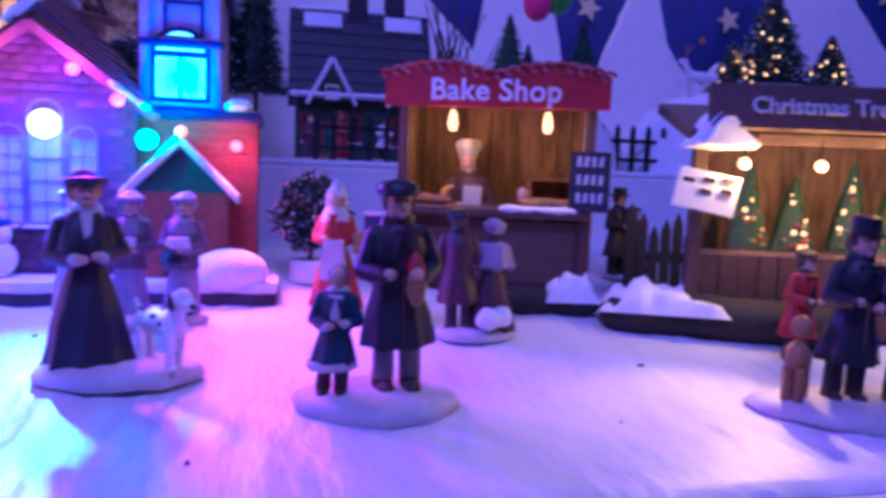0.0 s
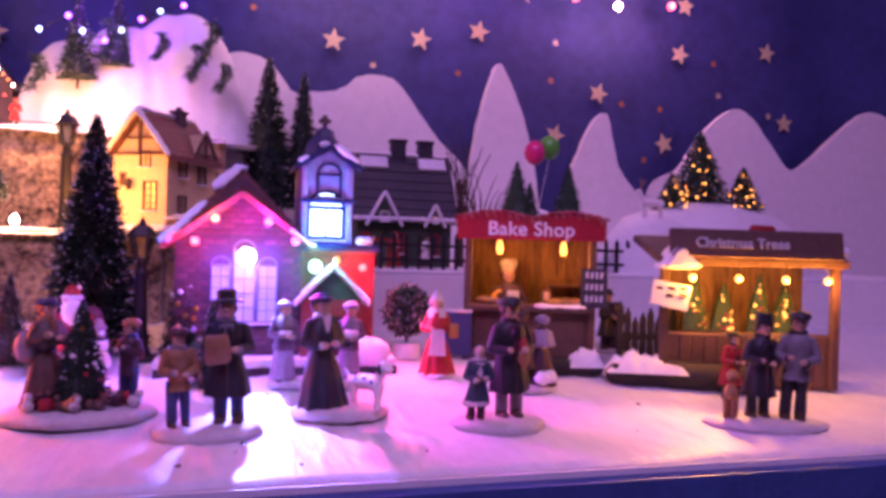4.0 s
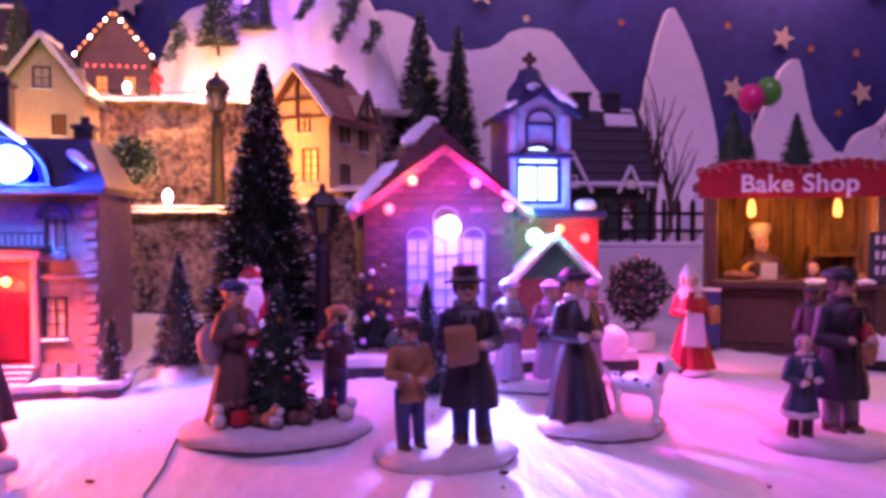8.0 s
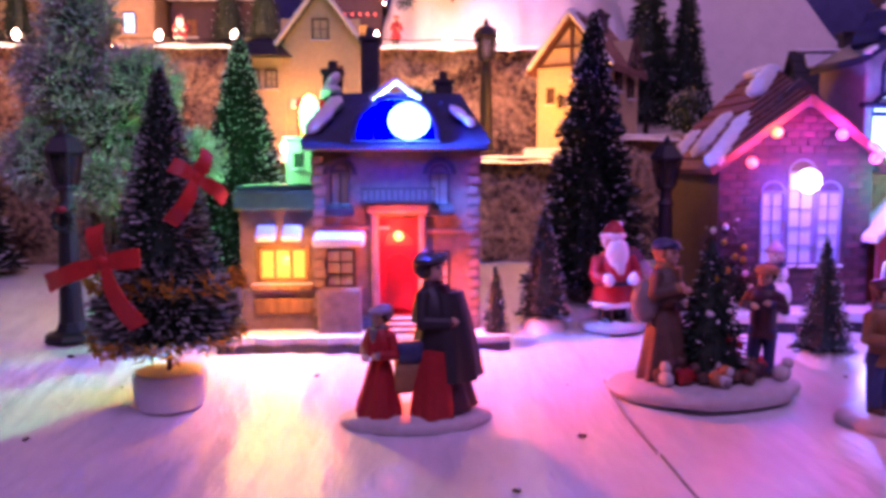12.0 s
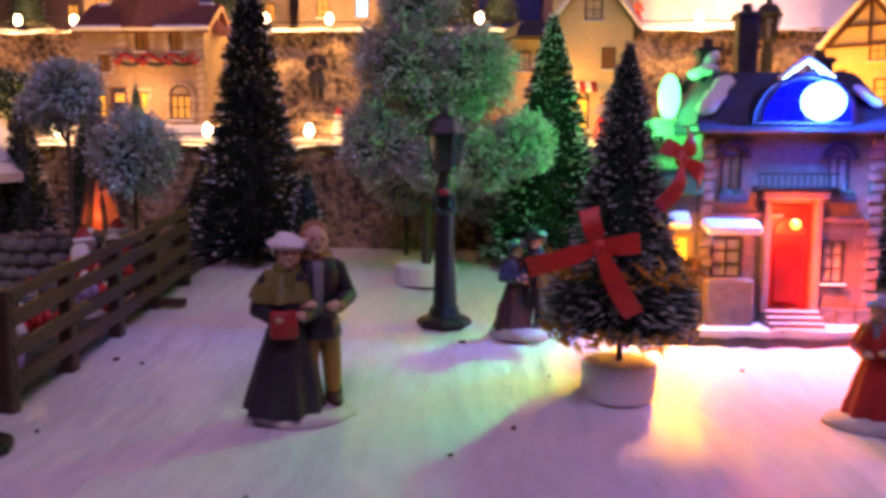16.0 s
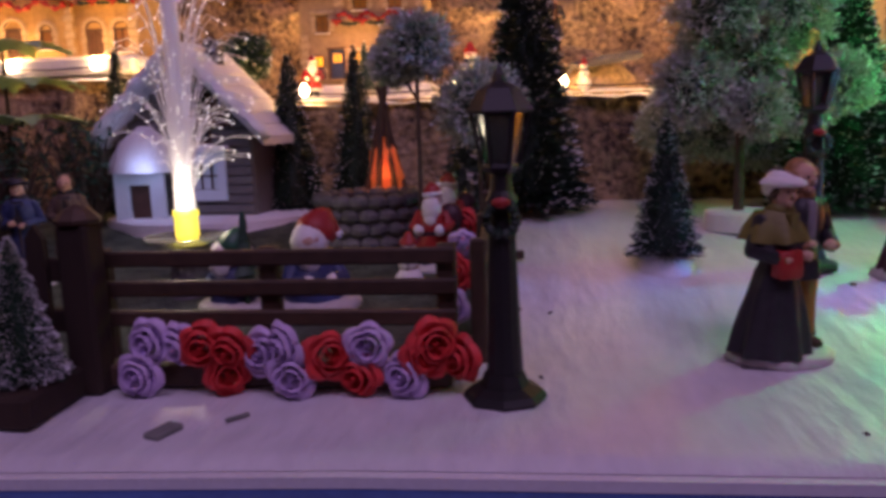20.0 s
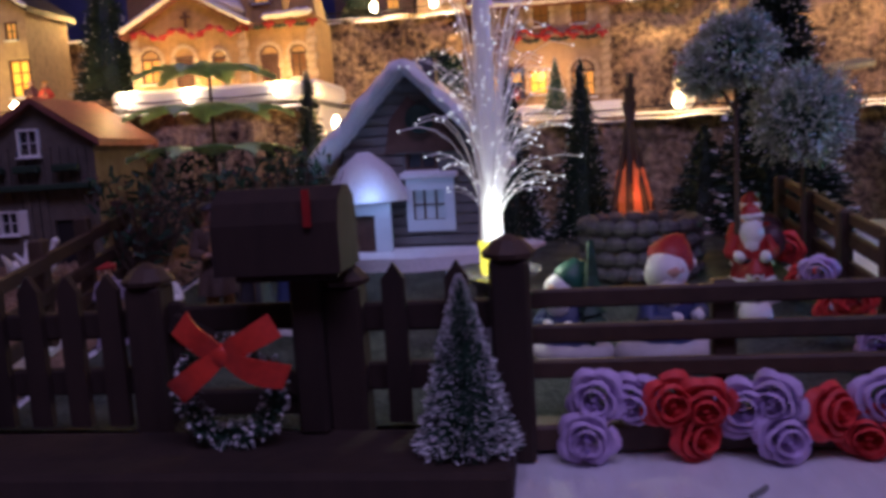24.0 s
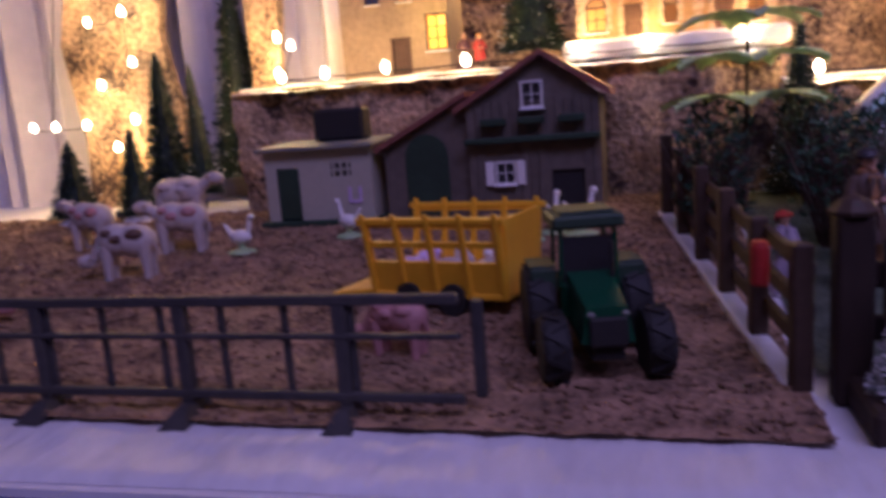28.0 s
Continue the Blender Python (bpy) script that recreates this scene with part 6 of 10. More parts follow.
part("belfry_ledge", B(ROOFB).box((0.0592, 0.012, 0.1200), (0.041, 0.007, 0.0032), 0.0008), church)
part("gable", B(BELFRY).slab([(0.040, 0.146), (0.0785, 0.146), (0.0600, 0.1570)], 0.014, 0.018), church)
for sx, ex in ((-1, 0.0355), (1, 0.0835)):
    poly = [(ex, 0.1425), (0.0600, 0.1575), (0.0600, 0.1620), (ex, 0.1470)]
    part("roof", B(ROOFB).slab(poly, 0.007, 0.066), church)
for p, q, r in (((0.0625, 0.009, 0.1615), (0.0815, 0.010, 0.1490), 0.0040), ((0.0365, 0.008, 0.1480), (0.0440, 0.009, 0.1525), 0.0026), ((0.0800, 0.008, 0.0905), (0.0935, 0.010, 0.0905), 0.0052), ((0.0560, 0.012, 0.1620), (0.0585, 0.030, 0.1640), 0.0034)):
    b = B(SNOWTOP)
    snow_strip(b, p, q, r, rng)
    part("roof_snow", b, church, "lumpy white painted snow", True)
part("steeple", B(ROOFB).lathe([(0.0150, 0.157), (0.0140, 0.163), (0.0085, 0.170), (0.0068, 0.1755), (0.0016, 0.178)], (0.0585, 0.034, 0), 6), church, "dark blue tapered steeple")
b = B(BROWN)
for dx, dz in ((0.0028, 0), (-0.0028, 0), (0, 0.0028), (0, -0.0028)):
    b.ball((0.0585 + dx, 0.034, 0.1825 + dz), 0.0021, 6, 1.0, 0.5, 1.0)
part("cross", b.box((0.0585, 0.034, 0.1795), (0.0012, 0.0012, 0.008)), church, "small brown cross with rounded arms")
# porch
part("porch_wall", B(BRICK).wall(0.040, 0.083, 0.006, 0.048, -0.010, -0.006, [(0.054, 0.070, 0.006, 0.036)]), church)
part("porch_gable", B(GREENP).slab([(0.040, 0.048), (0.083, 0.048), (0.0615, 0.0690)], -0.0098, -0.006), church)
for ex in (0.0350, 0.0880):
    part("porch_roof", B(WHITEP).slab([(ex, 0.0435), (0.0615, 0.0705), (0.0615, 0.0735), (ex, 0.0465)], -0.016, 0.012), church)
    sub = B(SNOWTOP)
    snow_strip(sub, (ex, -0.0155, 0.0470), (0.0615, -0.0155, 0.0742), 0.0015, rng)
    part("snow_edge", sub, church, "white snow along the porch roof", True)
part("door", B(BROWN).box((0.062, -0.0065, 0.021), (0.016, 0.002, 0.030)).lathe([(0.001, 0.02), (0.001, 0.022)], (0.067, -0.008, 0), 6), church, "dark arched wooden door")
part("wreath", B(GREENP).lathe([(0.005, 0), (0.006, 0.0015), (0.004, 0.0025)], (0, 0, 0), 12), church, m=pose(0.062, -0.0075, 0.029, 90, 0, 0))
bulb(church, (0.0475, -0.018, 0.0720), G_GREEN, 0.0046, "porch_lamp")
bulb(church, (0.0625, -0.018, 0.0765), G_ORANGE, 0.0026, "porch_lamp")
bulb(church, (0.086, 0.007, 0.071), G_RED)
part("snow_rock", B(SNOWTOP).ball((0.085, -0.020, 0.012), 0.012, 8, 1.5, 0.8, 0.9), church, smooth=True)
for x, z in ((0.058, 0.022), (-0.030, 0.020)):
    part("snowy_shrub", B(PINE2).ball((x, -0.012, z - 0.006), 0.006, 6), church)

# ---- town house ----
PINKST2 = mat("pink_stone_ceramic", (0.25, 0.15, 0.135), 0.65, var=0.3, scale=260, bump=0.5, shift=0.22)
town = thing("town_house", pose(-0.345, 0.292, 0.0115), "pink plaster model town house with blue-lit roof window", "model house")
b = B()
plinth(b, -0.088, 0.056, -0.020, 0.07, 0.0055, 7)
part("snow_base", b, town, "white painted snow base with a dark rim")
TH = [(-0.010, 0.012, 0.012, 0.064), (0.0175, 0.0265, 0.070, 0.086), (0.0165, 0.0265, 0.026, 0.046), (-0.033, -0.024, 0.070, 0.087), (-0.036, -0.022, 0.028, 0.047)]
part("front_wall", B(PINKST).wall(-0.043, 0.043, 0.004, 0.098, 0, 0.005, TH), town)
part("side_wall", B(PINKST).box((-0.0405, 0.035, 0.051), (0.005, 0.06, 0.094)), town)
part("side_wall", B(PINKST).box((0.0405, 0.035, 0.051), (0.005, 0.06, 0.094)), town)
part("back_wall", B(PINKST).box((0, 0.0675, 0.051), (0.086, 0.005, 0.094)), town)
QUOIN = B(PINKST).box((0, 0, 0), (0.0062, 0.0026, 0.0044), 0.0005).mesh("quoin")
for k in range(17):
    for s_ in (-1, 1):
        part("quoin", QUOIN, town, m=pose(s_ * (0.0402 - 0.0012 * (k % 2)), -0.0005, 0.0085 + 0.0053 * k))
for k in range(9):
    x = -0.0385 + 0.0096 * k
    if not -0.012 < x < 0.014:
        part("base_stone", B(GREYST).box((0, 0, 0), (0.0088, 0.0030, 0.0085), 0.0008), town, m=pose(x, -0.0012, 0.0090 + 0.0006 * math.sin(k * 2.3)))
part("string_course", B(PINKST2).box((0.027, -0.0006, 0.0565), (0.030, 0.0030, 0.0022), 0.0005).box((-0.0225, -0.0006, 0.0585), (0.038, 0.0030, 0.0022), 0.0005), town)
for x in (-0.0285, 0.0220):
    part("flower_box", B(ROOFD).box((x, -0.0030, 0.0665), (0.0150, 0.0050, 0.0040), 0.0008).use(PINE).ball((x - 0.0035, -0.0035, 0.0690), 0.0024, 6, 1.5, 0.8, 0.8).ball((x + 0.0035, -0.0035, 0.0690), 0.0024, 6, 1.5, 0.8, 0.8), town, "dark window box with greenery")
    part("window_arch", B(ROOFD).slab([(x + q * math.cos(a), 0.0855 + q * math.sin(a)) for q, rr in ((0.0088, range(11)), (0.0062, range(10, -1, -1))) for a in (math.pi * k / 10 for k in rr)], -0.0022, 0.0004), town, "dark arched hood over the window")
part("cornice", B(ROOFB).box((0, 0.030, 0.0995), (0.094, 0.076, 0.004), 0.001), town)
b = B(ROOFB)
b.add([(-0.048, -0.006, 0.1015), (0.048, -0.006, 0.1015), (0.048, 0.072, 0.1015), (-0.048, 0.072, 0.1015), (-0.034, 0.018, 0.128), (0.034, 0.018, 0.128), (0.034, 0.052, 0.128), (-0.034, 0.052, 0.128)],
      [(0, 1, 5, 4), (1, 2, 6, 5), (2, 3, 7, 6), (3, 0, 4, 7), (4, 5, 6, 7)])
roof = part("mansard_roof", b, town)
dome = part("roof_window", B(ROOFB).slab([(0.0225 * math.cos(a), 0.1015 + 0.0225 * math.sin(a)) for a in (math.pi * k / 14 for k in range(15))], -0.0085, 0.016), town, "half-round roof window lit bright blue")
part("pane", B(DOME).slab([(0.0195 * math.cos(a), 0.1025 + 0.0195 * math.sin(a)) for a in (math.pi * k / 14 for k in range(15))], -0.0150, -0.0146), dome)
b = B(ROOFB)
for k in range(14):
    a0, a1 = math.pi * k / 14, math.pi * (k + 1) / 14
    b.rod((0.021 * math.cos(a0), -0.0150, 0.1025 + 0.021 * math.sin(a0)), (0.021 * math.cos(a1), -0.0150, 0.1025 + 0.021 * math.sin(a1)), 0.0014, None, 5)
b.use(SNOWTOP).rod((-0.012, -0.012, 0.122), (0, -0.012, 0.1315), 0.0016, None, 5).rod((0.012, -0.012, 0.122), (0, -0.012, 0.1315), 0.0016, None, 5)
b.use(ROOFB)
for x in (-0.011, 0, 0.011):
    b.rod((x, -0.0153, 0.1025), (x * 0.8, -0.0153, 0.1025 + math.sqrt(0.0195 ** 2 - (x * 0.8) ** 2)), 0.0005, None, 4)
b.rod((-0.0165, -0.0153, 0.1125), (0.0165, -0.0153, 0.1125), 0.0005, None, 4)
part("arched_trim", b, dome)
part("window_lamp", B(G_COOL).ball((0.0065, -0.0158, 0.1115), 0.0105, 11, 1.0, 0.12, 0.86), town, "bright bluish-white lamp behind the roof window", True)
for p, q, r in (((-0.044, -0.003, 0.1065), (-0.029, 0.010, 0.1250), 0.0055), ((0.028, 0.004, 0.120), (0.040, 0.0, 0.110), 0.0042), ((-0.034, 0.02, 0.130), (-0.036, 0.05, 0.130), 0.0045), ((-0.040, 0.026, 0.126), (-0.030, 0.026, 0.140), 0.0038)):
    b = B(SNOWTOP)
    snow_strip(b, p, q, r, rng)
    part("roof_snow", b, town, "lumpy white painted snow", True)
for x, y, h in ((-0.034, 0.030, 0.016), (-0.014, 0.034, 0.034), (0.026, 0.040, 0.012)):
    c = part("chimney", B(ROOFD).box((x, y, 0.124 + h / 2), (0.010, 0.010, h), 0.0008).box((x, y, 0.124 + h), (0.0125, 0.0125, 0.003), 0.0006), town)
    part("chimney_pot", B(ROOFD).lathe([(0.003, 0.124 + h), (0.0024, 0.130 + h)], (x, y, 0), 8), c)
for i, (x0, x1, z0, z1) in enumerate(TH[1:]):
    window(town, (x0 + x1) / 2, z0, x1 - x0, z1 - z0, 0.0008, (BEIGE, BASEP, BEIGE, BASEP)[i], ROOFD, (1, 0) if i in (0, 2) else (1, 2), i in (0, 2))
door = part("door", B(REDCLOTH).box((0.001, 0.003, 0.038), (0.020, 0.002, 0.050)), town, "red front door under a small lamp")
part("door_panel", B(RED).slab([(-0.0055, 0.016), (0.0075, 0.016), (0.0075, 0.040)] + [(0.001 + 0.0065 * math.cos(a), 0.040 + 0.005 * math.sin(a)) for a in (math.pi * k / 8 for k in range(1, 8))] + [(-0.0055, 0.040)], 0.0005, 0.0022), door)
part("fanlight", B(G_REDP).slab([(0.001 + 0.0075 * math.cos(a), 0.049 + 0.0075 * math.sin(a)) for a in (math.pi * k / 10 for k in range(11))], 0.0006, 0.0021), door)
part("door_frame", B(PINKST2).box((-0.011, -0.001, 0.039), (0.004, 0.006, 0.056), 0.001).box((0.013, -0.001, 0.039), (0.004, 0.006, 0.056), 0.001).box((0.001, -0.002, 0.0685), (0.032, 0.008, 0.005), 0.001), door)
bulb(town, (0.001, -0.006, 0.0545), G_AMB, 0.0026, "door_lamp")
for k in range(4):
    part("step", B(PINKST).box((0.001, -0.005 - 0.004 * k, 0.0115 - 0.0022 * k), (0.026, 0.0045, 0.0022 + 0.0), 0.0004).box((0.001, -0.003 - 0.004 * k, 0.008 - 0.0016 * k), (0.026, 0.004, 0.006)).use(SNOWTOP).box((0.001, -0.0073 - 0.004 * k, 0.0126 - 0.0022 * k), (0.0255, 0.0010, 0.0009), 0.0003), town)
b = B(BLACK)
for k in range(13):
    b.rod((-0.017 + 0.003 * k, -0.006, 0.0715), (-0.017 + 0.003 * k, -0.006, 0.0785), 0.0005, None, 4)
b.box((0.001, -0.006, 0.0785), (0.038, 0.001, 0.001)).box((0.001, -0.003, 0.0715), (0.038, 0.008, 0.0015))
part("balcony", b, town, "small black iron balcony over the door")
bay = part("bay_window", B(PINKST).box((-0.029, -0.005, 0.016), (0.022, 0.010, 0.024), 0.001), town)
part("bay_roof", B(SNOWTOP).at(pose(-0.029, -0.006, 0.0535, 14, 0, 0)).box((0, 0, 0), (0.026, 0.014, 0.005), 0.002), bay)
# shop wing
part("shop_wall", B(PINKST).wall(-0.080, -0.0435, 0.004, 0.068, 0.002, 0.006, [(-0.071, -0.046, 0.031, 0.048)]), town)
part("shop_wall", B(PINKST).box((-0.062, 0.030, 0.036), (0.036, 0.046, 0.064)), town)
window(town, -0.0585, 0.031, 0.025, 0.017, 0.0028, G_YEL, OCHRE, (2, 0))
part("shop_sill", B(OCHRE).box((-0.0585, -0.001, 0.028), (0.032, 0.006, 0.003), 0.0006).box((-0.0585, 0.001, 0.018), (0.030, 0.003, 0.008), 0.0006), town)
part("shop_cornice", B(GREENP).box((-0.062, 0.026, 0.0725), (0.042, 0.056, 0.010), 0.001), town)
part("shop_roof", B(GREENP).box((-0.062, 0.026, 0.0785), (0.038, 0.052, 0.0035), 0.001), town, "bright green flat roof")
for x in (-0.066, -0.053):
    part("awning", B(SNOWTOP).at(pose(x, -0.003, 0.056, 35, 0, 0)).box((0, 0, 0), (0.010, 0.010, 0.004), 0.0015), town)
bulb(town, (-0.0565, -0.003, 0.0425), G_AMB, 0.0024, "shop_lamp")
part("roof_hut", B(BEIGE).box((-0.052, 0.050, 0.0922), (0.020, 0.018, 0.0250), 0.001).box((-0.052, 0.050, 0.1052), (0.023, 0.021, 0.0026), 0.0008).use(DARK).box((-0.055, 0.0408, 0.0930), (0.0050, 0.0010, 0.0085), 0.0003).use(SNOWTOP).box((-0.055, 0.0405, 0.0880), (0.0070, 0.0022, 0.0014), 0.0004), town, "small pale stair hut on the shop roof")
part("green_lamp", B(G_GREEN).ball((-0.049, 0.046, 0.1180), 0.0060, 9, 0.95, 0.7, 2.0), town, "glowing green light beside the roof")
b = B(PINE).lathe([(0.004, 0.004), (0.004, 0.02), (0.0006, 0.036)], (0.050, -0.010, 0), 9, wob=0.1)


def shrub_crown(g):
    u, t = g.random(), g.uniform(0, 6.2832)
    d = Vector((math.cos(t), math.sin(t), 0)) * (0.0075 * (1 - u) ** 0.7 + 0.0006)
    c = Vector((0.050, -0.010, 0.004 + 0.034 * u))
    return c + d * 0.3, c + d + Vector((0, 0, g.uniform(-0.001, 0.002)))


bristles(b, 600, random.Random(31), shrub_crown, 0.0006, PINE, 0.15, FROST)
part("corner_shrub", b, town)

# ---- bake stall ----
bake = thing("bake_stall", pose(0.0955, 0.312, 0.0135, 0, 0, -22), "red-roofed wooden bake stall lit amber inside", "market stall")
part("floor", B(BROWN).box((0, 0.024, 0.001), (0.104, 0.056, 0.004), 0.001), bake)
part("back_wall", B(OCHRE).box((0, 0.048, 0.053), (0.098, 0.003, 0.10)), bake)
for x in (-0.048, 0.048):
    part("side_wall", B(OCHRE).box((x, 0.026, 0.053), (0.003, 0.042, 0.10)), bake)
    part("post", B(BROWN).box((x, 0.002, 0.052), (0.006, 0.006, 0.100), 0.0008), bake)
for k in range(12):
    part("plank", B(OCHRE).box((-0.0425 + 0.0077 * k, 0.0458, 0.054), (0.0070, 0.0014, 0.094), 0.0004), bake)
part("counter_front", B(BROWN).box((0, 0.003, 0.022), (0.092, 0.004, 0.038), 0.0006), bake)
part("counter", B(BROWN).box((0, 0.002, 0.0445), (0.098, 0.018, 0.005), 0.0015), bake)
b = B(SNOWTOP)
snow_strip(b, (0.004, -0.0055, 0.0468), (0.044, -0.0055, 0.0468), 0.0026, random.Random(61))
part("counter_snow", b, bake, "thin patch of painted snow on the counter", True)
for x in (-0.023, 0.023):
    part("panel", B(BROWN).box((x, 0.0006, 0.022), (0.040, 0.0016, 0.028), 0.0006), bake)
pts = [(-0.057, 0.0975), (0.057, 0.0975), (0.057, 0.113)]
for k in range(24):
    u = k / 23
    pts.append((0.057 - 0.114 * u, 0.1135 + 0.005 * abs(math.sin(2 * math.pi * u)) + 0.0015 * math.sin(math.pi * u)))
sign = part("sign_board", B(RED).slab(pts, -0.008, -0.003), bake, "red scalloped sign board")
part("snow_trim", B(SNOWTOP).at(pose(0, -0.003, 0)).box((0, 0.012, 0.1125), (0.108, 0.030, 0.004), 0.0015), bake)
part("roof", B(RED).box((0, 0.024, 0.1065), (0.112, 0.058, 0.006), 0.001), bake)
rng = random.Random(8)
for k in range(20):
    x = -0.0555 + 0.00585 * k
    z = 0.1128 + 0.0050 * abs(math.sin(2 * math.pi * (0.5 - x / 0.114)))
    b = B(FRILL if k % 3 else RED)
    tube(b, [(x + 0.0030 * math.cos(a), -0.0088, z + 0.0022 * math.sin(a)) for a in (0.5 * j for j in range(10))], [0.0011] * 10, 6)
    part("frill", b, sign, "curled roof tile end")


def lettering(text, parent, size, m, material, spread=1.0):
    cu = bpy.data.curves.new("lettering", "FONT")
    cu.body, cu.size, cu.align_x, cu.align_y, cu.extrude = text, size, "CENTER", "CENTER", 0.0004
    cu.space_character, cu.offset = spread, size * 0.018
    tmp = bpy.data.objects.new("lettering", cu)
    me = bpy.data.meshes.new_from_object(tmp)
    me.materials.clear()
    me.materials.append(material)
    bpy.data.objects.remove(tmp)
    return part("lettering", me, parent, "raised cream lettering", m=m)


lettering("Bake Shop", sign, 0.0150, pose(0.0, -0.0086, 0.1055, 90, 0, 0), CREAMLET, 1.05)
for x in (-0.024, 0.026):
    l = part("hanging_lamp", B(BLACK).rod((x, 0.010, 0.100), (x, 0.010, 0.096), 0.0006, None, 5), bake)
    part("bulb", B(G_AMB).lathe([(0.0016, 0.086), (0.0028, 0.089), (0.0022, 0.094), (0.0012, 0.097)], (x, 0.010, 0), 8), l)
for k, (x, z, c) in enumerate(((-0.036, 0.050, MUSTARD), (-0.028, 0.0495, TAN), (0.020, 0.0495, MUSTARD), (0.028, 0.050, OCHRE), (0.037, 0.0495, TAN))):
    part("loaf", B(c).ball((x, 0.002, z), 0.0036, 6, 1.6, 0.9, 0.8), bake, "small painted loaf on the counter")
part("bread_rack", B(OCHRE).box((0.030, 0.036, 0.062), (0.030, 0.010, 0.002)).box((0.030, 0.036, 0.050), (0.030, 0.010, 0.002)).box((0.016, 0.036, 0.052), (0.002, 0.010, 0.03)).box((0.044, 0.036, 0.052), (0.002, 0.010, 0.03)), bake)
board = part("menu_board", B(ROOFD).at(pose(0.049, -0.007, 0.062, 0, 0, -8)).box((0, 0, 0), (0.020, 0.002, 0.030), 0.0004), bake, "black chalk menu board with a wooden rim")
for k in range(3):
    for j in range(4):
        part("chalk_bar", B(CHALK).at(pose(0.0435 + 0.0036 * j, -0.0083 - 0.0005 * (j - 1.5), 0.072 - 0.009 * k, 0, 8 * (j % 2), -8)).box((0, 0, 0), (0.0020, 0.0006, 0.0050)), board)
part("easel_board", B(BLUEG).box((-0.055, -0.007, 0.023), (0.022, 0.003, 0.034), 0.0004).use(WHITEP).box((-0.055, -0.007, 0.0410), (0.023, 0.004, 0.002), 0.0004), bake, "blue sign box with a pale top edge")


def stall_keeper(b):
    person(b, (0, 0, 0), 0.073, BROWN, BROWN, "man", 0, ("chef", BASEP), HAIR, scarf=UMBER)
    b.use(BASEP).at().slab([(-0.0055, 0.026), (0.0055, 0.026), (0.0048, 0.054), (-0.0048, 0.054)], -0.0100, -0.0060)
    b.use(YELLOW).at(pose(-0.0095, -0.0105, 0.0480))
    tube(b, [(0.006 * math.cos(a), 0, 0.006 * math.sin(a)) for a in (1.6 + 0.45 * k for k in range(8))], [0.0010 + 0.0007 * math.sin(0.45 * k) for k in range(8)], 7)
    b.at()


fig("figurine", pose(0.0910, 0.338, 0.0165, 0, 0, -15), "ceramic baker in tall white hat holding a pretzel", stall_keeper)
fig("figurine", pose(0.116, 0.325, 0.0165, 0, 0, -20), "small ceramic stall helper in dark clothes", f_villager(TAN, DCOAT, "coat", None, 0.056))
lamp("stall_lamp", (0.072, 0.314, 0.098), 0.036, AMBER, 0.003)
lamp("stall_lamp", (0.118, 0.297, 0.098), 0.036, AMBER, 0.003)

# ---- tree stall ----
stall = thing("tree_stall", pose(0.2390, 0.2385, 0.0060, 0, 0, -14), "dark wooden stall selling small trees under amber bulbs", "market stall")
part("roof", B(BROWN).at(pose(0, 0.022, 0.101, 14, 0, 0)).box((0, 0, 0), (0.142, 0.070, 0.006), 0.001), stall)
sg = part("sign_board", B(BROWN).at(pose(0.000, -0.013, 0.106, -12, 0, 0)).box((0, 0, 0), (0.128, 0.004, 0.021), 0.0008), stall, "long dark wooden sign board")
lettering("Christmas Trees", sg, 0.0102, pose(-0.0115, -0.0162, 0.1065, 78, 0, 0), CHALK)
for x in (-0.064, 0.064):
    part("post", B(BROWN).box((x, -0.004, 0.048), (0.006, 0.006, 0.096), 0.0006), stall)
part("back_wall", B(OCHRE).box((0.010, 0.052, 0.050), (0.114, 0.003, 0.10)), stall)
part("counter", B(BROWN).box((0.004, 0.004, 0.020), (0.128, 0.012, 0.040), 0.001), stall)
for k in range(14):
    part("plank", B(BROWN).box((-0.056 + 0.0092 * k, -0.0027, 0.020), (0.0084, 0.0016, 0.038), 0.0004), stall)
b = B(SNOWTOP)
b.at(stall.matrix_basis.inverted())
corner = [(0.164, 0.0935), (0.169, 0.0985), (0.173, 0.1060), (0.178, 0.1105), (0.183, 0.1110), (0.187, 0.1070), (0.193, 0.1010), (0.201, 0.0960), (0.198, 0.0935), (0.182, 0.0925)]
for y0, y1, k in ((0.2345, 0.2375, 0.72), (0.2375, 0.2405, 0.92), (0.2405, 0.2480, 1.0)):
    b.slab([(0.182 + (x - 0.182) * k, 0.099 + (z - 0.099) * k) for x, z in corner], y0, y1)
b.at()
part("roof_snow", b, stall, "thick white snow on the roof corner", True)
b = B(SNOWTOP)
snow_strip(b, (0.060, -0.012, 0.100), (0.072, 0.010, 0.104), 0.0065, rng)
part("roof_snow", b, stall, "thick white snow on the roof corner", True)
card = part("price_card", B(WHITEP).at(pose(-0.062, -0.012, 0.0677, 0, 10, 4)).box((0, 0, 0), (0.0288, 0.0016, 0.0182), 0.0003), stall, "tilted white price card with dark marks")
rng = random.Random(12)
for k in range(7):
    part("mark", B(DCOAT).at(pose(-0.0705 + 0.0088 * (k % 3) + rng.uniform(-0.001, 0.001), -0.0131, 0.0730 - 0.0052 * (k // 3), 0, 10, 4)).box((0, 0, 0), (0.0052, 0.0006, 0.0020)), card)
for x in (-0.046, -0.012, 0.023, 0.054):
    l = part("hanging_lamp", B(BLACK).rod((x, -0.012, 0.095), (x, -0.012, 0.084), 0.0005, None, 5), stall)
    part("bulb", B(G_AMB).ball((x, -0.012, 0.081), 0.0028, 7), l)
